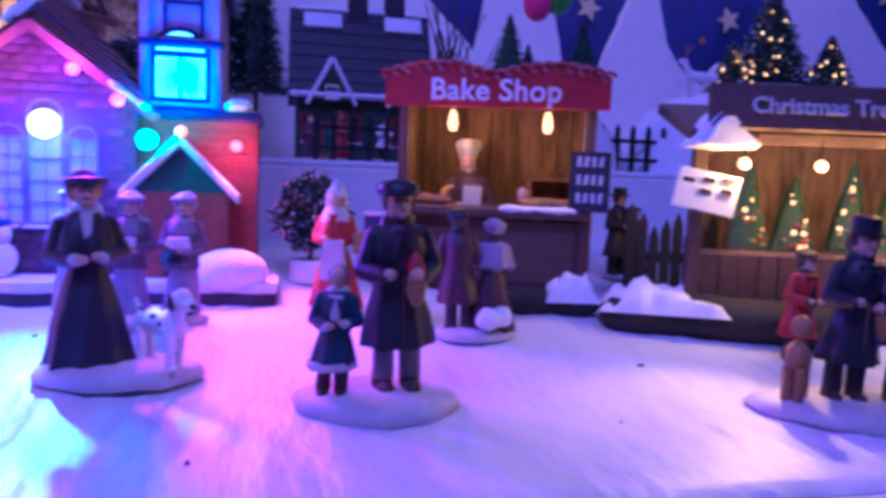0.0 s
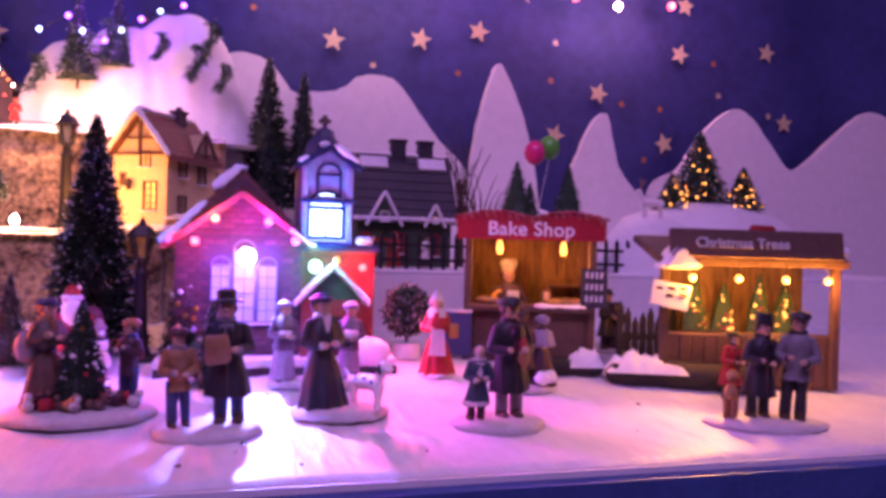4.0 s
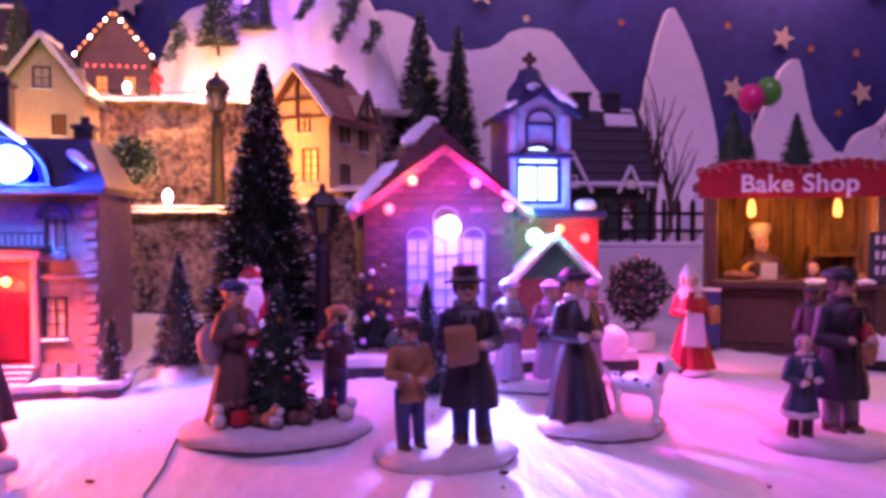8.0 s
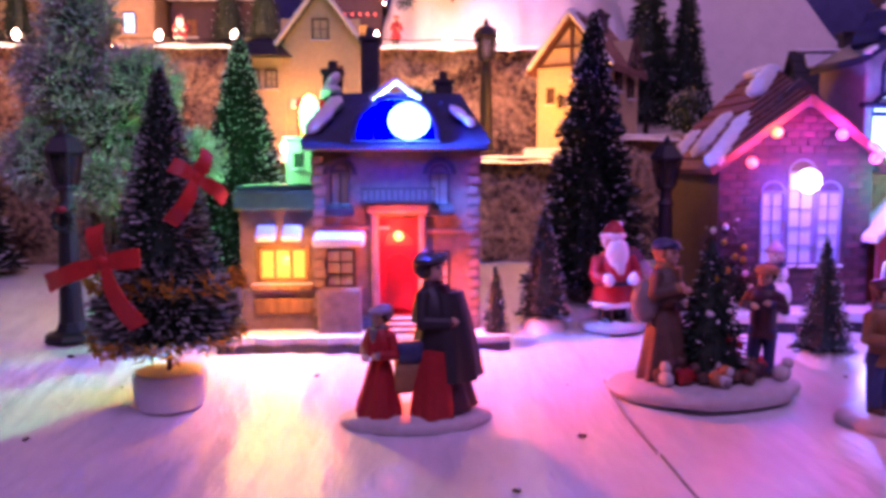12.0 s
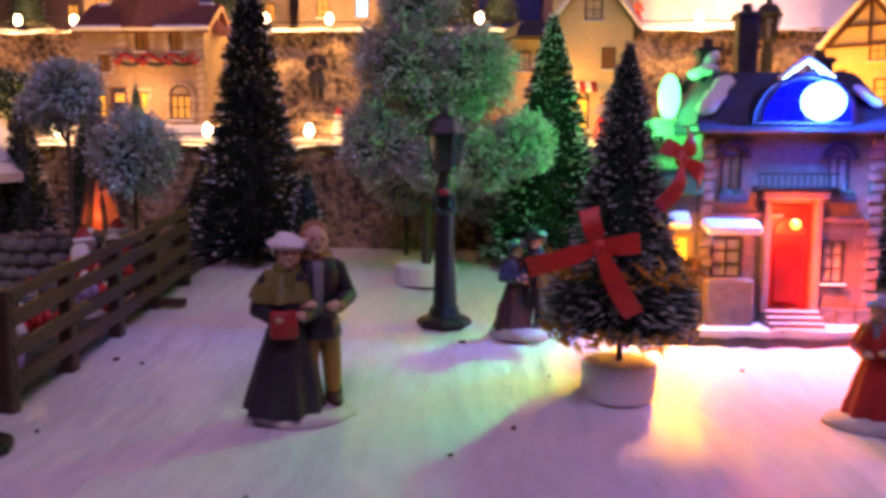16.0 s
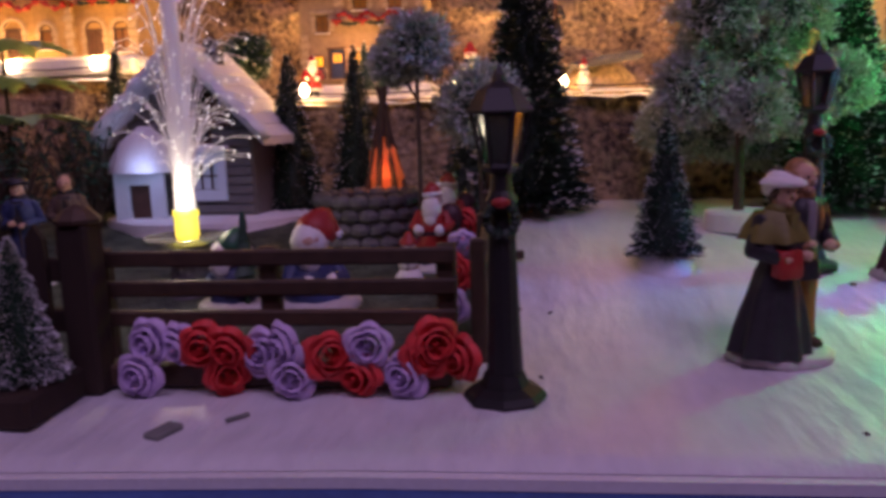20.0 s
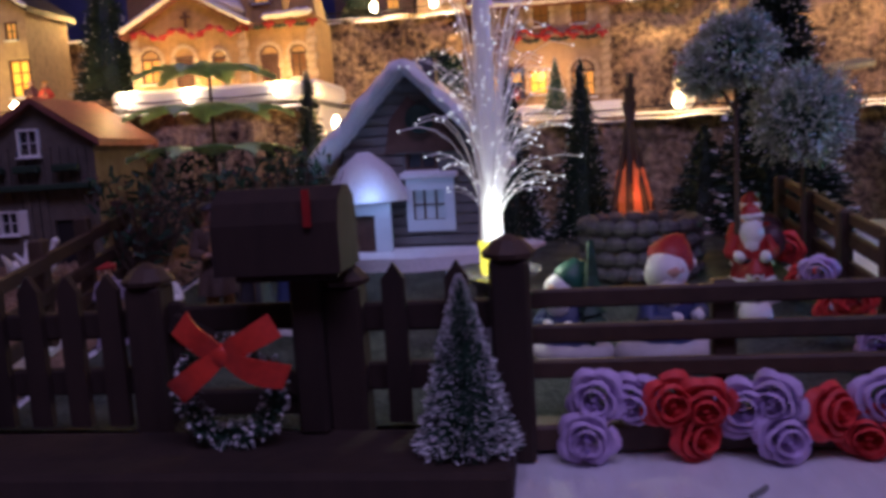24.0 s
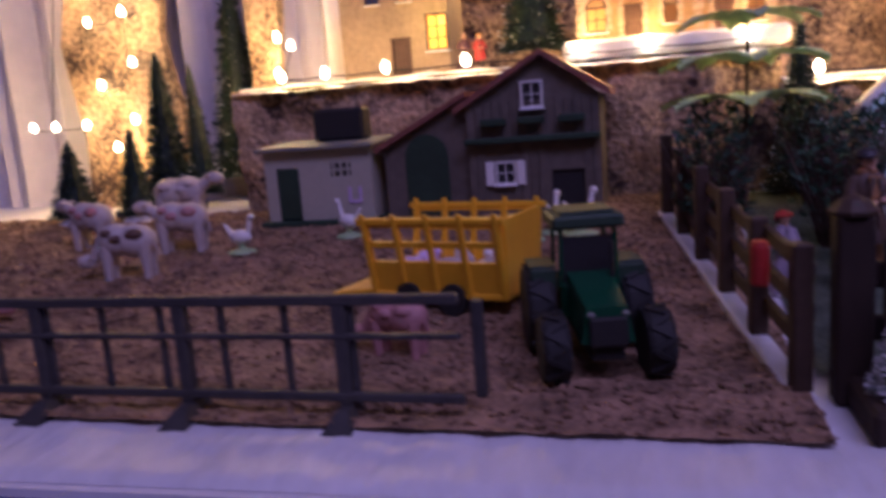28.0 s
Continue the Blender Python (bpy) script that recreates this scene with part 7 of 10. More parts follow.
for x, h in ((-0.030, 0.042), (-0.008, 0.036), (0.020, 0.044), (0.040, 0.040)):
    t = part("small_tree", B(PINE2).lathe([(0.010, 0.040), (0.006, 0.040 + h * 0.5), (0.0008, 0.040 + h)], (x, 0.024, 0), 9, wob=0.12), stall, "small decorated tree for sale")
    b = B(GOLD)
    for k in range(30):
        b.use(rng.choice((GOLD, GOLD, G_AMB, RED)))
        a, u = rng.uniform(3.2, 6.2), rng.random()
        b.ball((x + 0.010 * (1 - u) * math.cos(a), 0.024 + 0.010 * (1 - u) * math.sin(a), 0.041 + h * u * 0.9), 0.0013, 4)
    part("bauble", b, t)
for dx in (-0.046, -0.012, 0.023, 0.054):
    p = stall.matrix_basis @ Vector((dx, -0.017, 0.079))
    lamp("stall_lamp", p, 0.085, AMBER, 0.003)
screen = thing("plank_screen", on(0.186, 0.288, -14), "dark pointed plank screen beside the tree stall", "fence")
for k in range(8):
    hh = 0.040 + 0.004 * math.sin(k * 2.1) + (0.008 if k == 0 else 0)
    part("plank", B(LOGB).slab([(-0.024 + 0.006 * k, 0), (-0.019 + 0.006 * k, 0), (-0.019 + 0.006 * k, hh), (-0.0215 + 0.006 * k, hh + 0.006), (-0.024 + 0.006 * k, hh)], 0, 0.002), screen)
part("cross_rail", B(LOGB).box((-0.0005, 0.0035, 0.026), (0.046, 0.003, 0.005), 0.0005), screen)


def snowy_log(m, length, r, label, seed, heap):
    """A dark curved log with one rounded heap of snow; heap: its start and end along the log and its height."""
    ob = thing("log", m, label, "log", "snowy logs")
    n, k2 = 22, 12
    vs = []
    for k in range(n + 1):
        u = k / n
        rr = r * (0.35 + 0.65 * min(1, 6 * u, 6 * (1 - u)) ** 0.5) * (1 + 0.12 * noise.noise((u * 5, seed, 0)))
        for j in range(k2):
            a = 2 * math.pi * j / k2
            w = rr * (1 + 0.10 * noise.noise((u * 14, a, seed)))
            vs.append(((u - 0.5) * length, 0.004 * math.sin(u * 3) + w * math.cos(a) * 1.15, r * 0.85 + w * math.sin(a)))
    fs = [(k * k2 + j, k * k2 + (j + 1) % k2, (k + 1) * k2 + (j + 1) % k2, (k + 1) * k2 + j) for k in range(n) for j in range(k2)]
    part("trunk", B(LOGB).add(vs, fs + [tuple(range(k2))[::-1], tuple(n * k2 + j for j in range(k2))]), ob, smooth=True)
    h0, h1, top = heap
    b, nx, ny = B(SNOWTOP), 44, 14
    hs = []
    for j in range(ny + 1):
        for i in range(nx + 1):
            u, v = i / nx, j / ny * 2 - 1
            e = max(0, 1 - (2 * u - 1) ** 4) * max(0, 1 - v * v) ** 0.5
            hs.append((length * (h0 + (h1 - h0) * u - 0.5), 0.003 + v * r * 1.25, r * 1.05 + e * top * (0.72 + 0.55 * noise.noise((u * 4.6, v * 1.6, seed)) + 0.20 * noise.noise((u * 11, v * 4, seed + 3)))))
    b.add(hs, [(j * (nx + 1) + i, j * (nx + 1) + i + 1, (j + 1) * (nx + 1) + i + 1, (j + 1) * (nx + 1) + i) for j in range(ny) for i in range(nx)])
    part("snow", b, ob, "smooth heap of white snow", True)


snowy_log(on(0.118, 0.277, -10), 0.046, 0.0065, "short dark log half covered in snow", 3, (0.42, 1.0, 0.016))
snowy_log(on(0.188, 0.240, -22), 0.112, 0.0105, "long blackish log with a heap of snow", 4, (0.0, 0.52, 0.015))

# ---- back of the right-hand end ----
dh = house("dark_house", pose(0.050, 0.540, 0.082), 0.100, 0.07, 0.055, 0.060, DKGREEN, ROOFD, "small dark green model house with slate roof", "eave",
           wins=[(0.030, 0.012, 0.012, 0.022, ROOFD), (-0.006, 0.014, 0.010, 0.020, ROOFD), (-0.042, 0.014, 0.008, 0.020, ROOFD)], doors=[(-0.024, 0.0, 0.012, 0.028, GREENP)], chim=(), snow=0.5, frame=RED)
for x, g in ((-0.024, 0.030), (0.030, 0.018)):
    part("dormer", B(DKGREEN).slab([(x - g * 0.55, 0.045), (x + g * 0.55, 0.045), (x, 0.045 + g)], -0.008, 0.030), dh)
    b = B(SNOWTOP)
    for s in (-1, 1):
        b.rod((x + s * g * 0.62, -0.009, 0.042), (x, -0.009, 0.047 + g), 0.0018, None, 5)
    part("bargeboard", b, dh)
    window(dh, x, 0.047, g * 0.3, g * 0.3, -0.009, ROOFD if x < 0 else G_HOUSE, WHITEP, (1, 1))
for x in (-0.002, 0.028):
    c = part("chimney", B(ROOFD).box((x, 0.035, 0.123), (0.016, 0.012, 0.022), 0.001).box((x, 0.035, 0.1345), (0.019, 0.015, 0.003), 0.0006), dh)
for x in (-0.030, 0.034):
    part("roof_snow", B(SNOWTOP).at(pose(x, 0.026, 0.110, 60, 0, 0)).box((0, 0, 0), (0.030, 0.014, 0.003), 0.0014), dh)


def rail_fence(name, m, length, h, n, rails, material, label, post=0.003, pointed=True, group="fences"):
    """Posts at even steps with rails between them; every post and rail a part."""
    ob = thing(name, m, label, "fence", group)
    for k in range(n + 1):
        x = length * k / n
        b = B(material).box((x, 0, h / 2), (post, post, h), post * 0.15)
        if pointed:
            b.lathe([(post * 0.6, h), (post * 0.55, h + post * 0.3), (0.0002, h + post * 1.0)], (x, 0, 0), 4)
        part("post", b, ob)
    for z in rails:
        part("rail", B(material).box((length / 2, -post * 0.2, z * h), (length, post * 0.6, h * 0.09), 0.0004), ob)
    return ob


rail_fence("black_fence", pose(0.012, 0.478, 0.0815), 0.300, 0.032, 24, (0.28, 0.72), BLACK, "low black picket fence on the foam terrace", 0.0034)


def twig_tree(m, h, label, seed):
    rng = random.Random(seed)
    ob = thing("bare_tree", m, label, "tree")
    part("trunk", B(BARK).rod((0, 0, 0), (0, 0, h * 0.5), h * 0.03, h * 0.02, 8), ob)
    for k in range(14):
        t = rng.uniform(0, 6.283)
        b, p, d = B(BARK), Vector((0, 0, h * rng.uniform(0.1, 0.5))), Vector((math.cos(t) * 0.26, math.sin(t) * 0.2, 1)).normalized()
        r = h * 0.013
        for j in range(6):
            q = p + d * h * 0.11
            b.rod(p, q, r, r * 0.8, 5)
            p, r = q, r * 0.8
            d = (d + Vector((rng.uniform(-0.25, 0.25), rng.uniform(-0.2, 0.2), rng.uniform(-0.08, 0.08)))).normalized()
        part("branch", b, ob)


twig_tree(pose(0.127, 0.590, 0.081), 0.145, "bare dark wire tree behind the house", 3)
twig_tree(pose(0.150, 0.600, 0.081), 0.110, "bare dark wire tree behind the bake stall", 4)
single("snow_drift", B(SNOWTOP).lathe([(0.060, 0), (0.055, 0.02), (0.040, 0.045), (0.02, 0.06), (0.004, 0.066)], (0, 0, 0), 20, 1.2, 0.8, 0.06), pose(0.180, 0.500, 0.080), "rounded white snow drift behind the bake stall", "snow drift", smooth=True)
for x, y, h, r in ((0.150, 0.482, 0.060, 0.021), (0.166, 0.486, 0.040, 0.013), (0.206, 0.480, 0.058, 0.020)):
    pine(pose(x, y, 0.132), h, r, "small teal bottle-brush tree on the snow drift", 700, PINE2, 0.05, "", seed=int(x * 1000))
for x, z, g, label in ((0.176, 0.204, PINKB, "pink toy balloon on a string"), (0.192, 0.210, GREENB, "green toy balloon on a string")):
    ob = thing("balloon", pose(x, 0.500, z), label, "balloon", "toy balloons")
    part("skin", B(g).ball((0, 0, 0), 0.011, 9, 1.0, 1.0, 1.15), ob, smooth=True)
    part("string", B(WHITEP).rod((0, 0, -0.012), (0.182 - x, 0, 0.146 - z), 0.0004, None, 4), ob)
single("snow_drift", B(SNOWTOP).lathe([(0.100, 0), (0.094, 0.035), (0.070, 0.066), (0.040, 0.083), (0.004, 0.089)], (0, 0, 0), 24, 1.5, 0.75, 0.06), pose(0.440, 0.575, 0.080), "long white snow drift behind the tree stall", "snow drift", smooth=True)
rng = random.Random(31)
for x, y, z, h, r in ((0.428, 0.580, 0.158, 0.096, 0.040), (0.476, 0.560, 0.155, 0.056, 0.026), (0.384, 0.570, 0.150, 0.050, 0.024)):
    t = pine(pose(x, y, z), h, r, "green bottle-brush tree hung with glittering baubles", 1700, PINE2, 0.25, "", seed=int(x * 900), name="decorated_tree")
    for k in range(int(2000 * r)):
        u, a = rng.random() ** 1.3, rng.uniform(3.0, 6.4)
        rr = r * (1 - u) * 0.98
        part("bauble", B(rng.choice((G_AMB, G_AMB, GOLD, WHITEP, RED, GOLD))).ball((rr * math.cos(a), rr * math.sin(a), h * (0.12 + 0.8 * u)), rng.uniform(0.0009, 0.0016), 5), t)


def reindeer(m, s, label):
    """A slim pale standing deer with antlers."""
    b = B(WHITEP).at(Matrix.Scale(s, 4))
    b.rod((-0.011, 0, 0.020), (0.009, 0, 0.021), 0.0050, 0.0058, 10).ball((-0.011, 0, 0.020), 0.0052, 8).ball((0.009, 0, 0.021), 0.0060, 8)
    for x, y in ((-0.012, 0.003), (-0.010, -0.003), (0.009, 0.003), (0.011, -0.003)):
        b.rod((x, y, 0.018), (x, y, 0.0), 0.0019, 0.0011, 6)
    b.rod((0.011, 0, 0.024), (0.017, 0, 0.034), 0.0036, 0.0026, 8).ball((0.0185, 0, 0.0360), 0.0034, 8, 1.5, 0.9, 0.9)
    b.use(TAN)
    for y in (-1, 1):
        for p, q in (((0.017, y * 0.0015, 0.038), (0.014, y * 0.006, 0.046)), ((0.014, y * 0.006, 0.046), (0.016, y * 0.009, 0.053)), ((0.014, y * 0.006, 0.046), (0.010, y * 0.008, 0.050))):
            b.rod(p, q, 0.0008, 0.0006, 5)
    return single("reindeer_figurine", b, m, label, "figurine", "ceramic figurines")


single("snow_drift", B(SNOWTOP).lathe([(0.060, 0), (0.055, 0.025), (0.036, 0.050), (0.016, 0.062), (0.004, 0.066)], (0, 0, 0), 20, 1.25, 0.75, 0.06), pose(0.322, 0.505, 0.080), "rounded white snow drift with a deer on it", "snow drift", smooth=True)
reindeer(pose(0.312, 0.494, 0.141, 0, 0, 160), 0.80, "small pale reindeer figurine on the snow drift")
single("toy_train", B(RED).box((0, 0, 0.010), (0.05, 0.014, 0.016), 0.002).rod((-0.02, 0, 0.02), (0.01, 0, 0.02), 0.007, None, 10), pose(0.462, 0.500, 0.112, 0, 0, 15), "small dark red toy train on the snow drift", "toy train")

# ---- timbered house, and the houses on the terraces ----
TRIMST = mat("pale_dressed_stone", (0.46, 0.36, 0.24), 0.7, var=0.3, scale=300, bump=0.6)


def surround(parent, x, z, w, h, arch=False, y=0.0):
    """Dressed stones round an opening: jamb blocks, and a ring of wedge stones or a flat lintel."""
    n = max(3, int(h / 0.0052))
    for s in (-1, 1):
        for k in range(n):
            part("jamb_stone", B(TRIMST).box((0, 0, 0), (0.0034 if k % 2 else 0.0048, 0.0026, h / n * 0.90), 0.0004), parent, m=pose(x + s * (w / 2 + 0.0022), y - 0.0006, z + h * (k + 0.5) / n))
    if arch:
        for k in range(7):
            a = math.pi * (k + 0.5) / 7
            part("arch_stone", B(TRIMST).box((0, 0, 0), (0.0030, 0.0028, (w / 2 + 0.002) * 0.42), 0.0004), parent, m=pose(x + (w / 2 + 0.0022) * math.cos(a), y - 0.0007, z + h + (w * 0.45 + 0.0022) * math.sin(a), 0, -math.degrees(a), 0))
    else:
        part("lintel", B(TRIMST).box((0, 0, 0), (w + 0.010, 0.0032, 0.0034), 0.0005), parent, m=pose(x, y - 0.0008, z + h + 0.0026))


def quoins(parent, x, z0, z1, y=0.0):
    """Alternating long and short corner stones."""
    n = int((z1 - z0) / 0.0064)
    for k in range(n):
        part("quoin", B(TRIMST).box((0, 0, 0), (0.0085 if k % 2 else 0.0058, 0.0026, 0.0056), 0.0005), parent, m=pose(x, y - 0.0005, z0 + 0.0064 * (k + 0.5)))


def evergreen_swag(parent, x0, x1, z, y, drop, seed):
    """A hanging evergreen rope with red bows along it."""
    g, b, n = random.Random(seed), B(PINE), 40
    tube(b, [(x0 + (x1 - x0) * k / n, y, z - drop * abs(math.sin(k * math.pi * 3 / n))) for k in range(n + 1)], [0.0016 + 0.0007 * math.sin(k * 2.3) for k in range(n + 1)], 6)
    ob = part("swag", b, parent, "dark evergreen garland")
    for k in range(4):
        x = x0 + (x1 - x0) * k / 3
        part("bow", B(RED).ball((x - 0.0022, y - 0.0015, z), 0.0019, 6, 1.3, 0.6, 0.9).ball((x + 0.0022, y - 0.0015, z), 0.0019, 6, 1.3, 0.6, 0.9).box((x, y - 0.0015, z - 0.0024), (0.0024, 0.0012, 0.0036), 0.0004), ob, "small red bow")


yh = house("timbered_house", pose(-0.208, 0.520, 0.112, 0, 0, -34), 0.060, 0.075, 0.070, 0.036, PLASTER, ROOFR, "cream half-timbered model house lit from within", "gable",
           wins=[(0.012, 0.018, 0.014, 0.026, G_HOUSE, (1, 3)), (0.006, 0.058, 0.011, 0.014, G_HOUSE), (-0.018, 0.040, 0.006, 0.012, ROOFD)], chim=[(0.004, 0.05, 0.011, 0.026)], frame=BROWN, timber=BROWN)
for s, z in ((0.022, 0.016), (0.022, 0.050), (0.052, 0.046)):
    w = window(yh, s, z, 0.011, 0.016, -0.0006, G_HOUSE, BROWN, (1, 1))
    w.matrix_basis = pose(0.030, 0, 0, 0, 0, 90)
part("side_gable", B(PLASTER).slab([(0.034, 0.068), (0.070, 0.068), (0.052, 0.094)], -0.003, 0.02), yh, m=pose(0.030, 0, 0, 0, 0, 90))
b = B(BROWN)
for x0, z0, x1, z1 in ((0.030, 0.064, 0.052, 0.097), (0.074, 0.064, 0.052, 0.097), (0.052, 0.070, 0.052, 0.095), (0.040, 0.074, 0.064, 0.074)):
    b.rod((x0, -0.005, z0), (x1, -0.005, z1), 0.0015, None, 4)
part("timber_framing", b, yh, m=pose(0.030, 0, 0, 0, 0, 90))
part("wall_lantern", B(ROOFD).lathe([(0.002, 0), (0.003, 0.007), (0.0045, 0.0075), (0.0006, 0.011)], (-0.008, -0.005, 0.036), 6), yh)
part("snow_base", B(SNOWTOP).box((0.006, 0.03, 0.001), (0.078, 0.10, 0.006), 0.002), yh)
lamp("house_lamp", (-0.243, 0.492, 0.150), 0.300, (1.0, 0.42, 0.02), 0.004)

sh = house("stone_house", pose(-0.790, 0.585, 0.111), 0.108, 0.065, 0.094, 0.022, STONE, ROOFR, "tan stone model house with arched door and garlands", "eave",
           wins=[(0.0, 0.076, 0.012, 0.016, G_DIM), (0.030, 0.076, 0.012, 0.016, G_DIM), (-0.034, 0.058, 0.011, 0.014, G_DIM), (-0.040, 0.020, 0.011, 0.018, G_YEL), (-0.004, 0.022, 0.013, 0.018, G_YEL), (0.032, 0.018, 0.018, 0.020, G_HOUSE, (2, 1), True)],
           doors=[(-0.022, 0.016, 0.014, 0.028, BLUEG)], snow=0.2, frame=BROWN)
for x, z, w, h, a in ((0.0, 0.076, 0.012, 0.016, False), (0.030, 0.076, 0.012, 0.016, False), (-0.034, 0.058, 0.011, 0.014, False), (0.032, 0.018, 0.018, 0.020, True), (-0.004, 0.022, 0.013, 0.018, False)):
    surround(sh, x, z, w, h, a)
quoins(sh, 0.0505, 0.012, 0.092)
quoins(sh, -0.0505, 0.012, 0.060)
quoins(sh, -0.0185, 0.072, 0.092)
part("ledge", B(TRIMST).box((0.014, -0.002, 0.0680), (0.072, 0.005, 0.0030), 0.0006), sh)
part("door_pane", B(G_YEL).box((-0.022, 0.0002, 0.036), (0.0070, 0.0010, 0.0070)), sh, "small lit pane in the door")
for x in (-0.0225, -0.0205):
    part("pane_bar", B(BLUEG).box((x - 0.0005, -0.0004, 0.036), (0.0006, 0.0010, 0.0070)), sh)
b = B(RED)
tube(b, [(-0.02 + 0.0015 * k, -0.004, 0.070 + 0.0028 * math.sin(k * 0.45)) for k in range(45)], [0.0017 + 0.0009 * math.sin(k * 1.9) for k in range(45)], 7)
part("garland", b, sh, "red and green garland over the door")
evergreen_swag(sh, -0.020, 0.048, 0.0665, -0.0052, 0.003, 4)
part("hipped_roof", B(ROOFR).lathe([(0.072, 0.094), (0.028, 0.134), (0.004, 0.138)], (0, 0.03, 0), 4, 1.0, 0.7), sh)
part("snow_base", B(SNOWTOP).box((0, 0.02, 0.006), (0.124, 0.09, 0.012), 0.003), sh)
pine(pose(-0.781, 0.548, 0.1130), 0.044, 0.012, "small frosted bottle-brush tree before the stone house", 900, PINE2, 1.2, "", seed=77)
lamp("house_lamp", (-0.79, 0.560, 0.150), 0.075, (1.0, 0.46, 0.13), 0.004)

h3 = house("cream_house", pose(-0.409, 0.545, 0.111) @ Matrix.Scale(0.90, 4), 0.070, 0.05, 0.100, 0.046, PLASTER, ROOFD, "cream model house with steep dark roof and striped awning", "gable",
           wins=[(0.0, 0.104, 0.014, 0.018, G_HOUSE, (1, 1)), (0.014, 0.062, 0.011, 0.018, G_DIM), (-0.012, 0.010, 0.018, 0.026, G_YEL, (1, 1), True)], frame=BROWN)
part("wing", B(PLASTER).box((-0.052, 0.012, 0.044), (0.040, 0.03, 0.088), 0.001), h3)
part("wing_roof", B(ROOFD).lathe([(0.034, 0.088), (0.022, 0.100), (0.004, 0.106)], (-0.052, 0.012, 0), 6), h3)
for x in (-0.060, -0.044):
    window(h3, x, 0.060, 0.010, 0.016, -0.0035, G_HOUSE, BROWN)
for k in range(6):
    part("awning_stripe", B(RED if k % 2 else WHITEP).at(pose(-0.024 + 0.005 * k, -0.008, 0.046, 38, 0, 0)).box((0, 0, 0), (0.005, 0.014, 0.0016)), h3)
lamp("house_lamp", (-0.425, 0.525, 0.150), 0.05, (1.0, 0.43, 0.03), 0.004)

OCHREST = mat("ochre_stone_ceramic", (0.44, 0.285, 0.115), 0.7, var=0.35, scale=220, bump=0.7)
ch = house("chapel", pose(-1.062, 0.522, 0.1365), 0.094, 0.06, 0.058, 0.026, OCHREST, ROOFR, "yellow stone model chapel with square bell tower", "gable",
           wins=[(-0.032, 0.020, 0.015, 0.018, G_HOUSE, (1, 1), True), (0.024, 0.022, 0.010, 0.014, G_DIM, (0, 0), True)], doors=[(-0.004, 0.012, 0.014, 0.026, BROWN)], frame=BROWN)
for x, z, w, h in ((-0.032, 0.020, 0.015, 0.018), (0.024, 0.022, 0.010, 0.014), (-0.004, 0.012, 0.014, 0.026)):
    surround(ch, x, z, w, h, True)
for x, z, w, h in ((0.063, 0.014, 0.014, 0.022), (0.086, 0.018, 0.012, 0.018)):
    surround(ch, x, z, w, h, True, 0.004)
surround(ch, 0.055, 0.078, 0.012, 0.018, False, 0.018)
quoins(ch, -0.0440, 0.010, 0.056)
quoins(ch, 0.0440, 0.010, 0.056)
quoins(ch, 0.0970, 0.010, 0.060, 0.004)
evergreen_swag(ch, 0.048, 0.100, 0.0585, 0.001, 0.002, 7)
part("cross", B(BROWN).box((0.0, -0.002, 0.066), (0.002, 0.002, 0.012)).box((0.0, -0.002, 0.068), (0.008, 0.002, 0.002)), ch)
b = B(RED)
tube(b, [(-0.044 + 0.0021 * k, -0.0045, 0.056 + 0.003 * math.sin(k * 0.45)) for k in range(43)], [0.0018 + 0.0011 * math.sin(k * 1.7) for k in range(43)], 7)
part("garland", b, ch, "red bow garland under the eaves")
part("wing_wall", B(OCHREST).wall(0.047, 0.100, 0, 0.062, 0.004, 0.008, [(0.056, 0.070, 0.014, 0.036), (0.080, 0.092, 0.018, 0.036)]), ch)
part("wing_wall", B(OCHREST).box((0.0735, 0.03, 0.031), (0.053, 0.044, 0.062)), ch)
part("wing_gable", B(OCHREST).slab([(0.078, 0.062), (0.103, 0.062), (0.095, 0.104)], 0.002, 0.03), ch)
window(ch, 0.063, 0.014, 0.014, 0.022, 0.0045, BROWN, BROWN, (1, 0), True)
window(ch, 0.086, 0.018, 0.012, 0.018, 0.0045, G_DIM, BROWN, (1, 1), True)
tw = part("tower", B(OCHREST).wall(0.038, 0.072, 0.062, 0.150, 0.018, 0.022, [(0.049, 0.061, 0.078, 0.096)]), ch)
part("tower_side", B(OCHREST).box((0.055, 0.036, 0.106), (0.034, 0.026, 0.088)), tw)
window(ch, 0.055, 0.078, 0.012, 0.018, 0.0185, G_HOUSE, BROWN, (1, 2))
part("tower_roof", B(ROOFR).lathe([(0.027, 0.150), (0.001, 0.185)], (0.055, 0.034, 0), 4), ch)
for p, q, r in (((0.060, 0.0, 0.064), (0.100, 0.0, 0.066), 0.004), ((0.010, -0.004, 0.084), (0.040, 0.020, 0.070), 0.009), ((0.006, 0.020, 0.088), (0.036, 0.030, 0.076), 0.010), ((0.004, 0.046, 0.089), (0.034, 0.046, 0.077), 0.009)):
    b = B(SNOWTOP)
    snow_strip(b, p, q, r, random.Random(int(r * 1000)))
    part("roof_snow", b, ch, "thick white snow", True)
part("nave_roof", B(ROOFR).slab([(-0.016, 0.116), (0.002, 0.084), (0.042, 0.062), (0.044, 0.072)], 0.020, 0.052), ch, "steep dark roof behind the front gable")
b = B(SNOWTOP)
snow_strip(b, (-0.008, 0.0190, 0.106), (0.034, 0.0190, 0.070), 0.0105, random.Random(44))
part("roof_snow", b, ch, "thick white snow on the steep roof", True)
part("snow_base", B(SNOWTOP).box((0.025, 0.02, 0.006), (0.164, 0.085, 0.014), 0.003), ch)
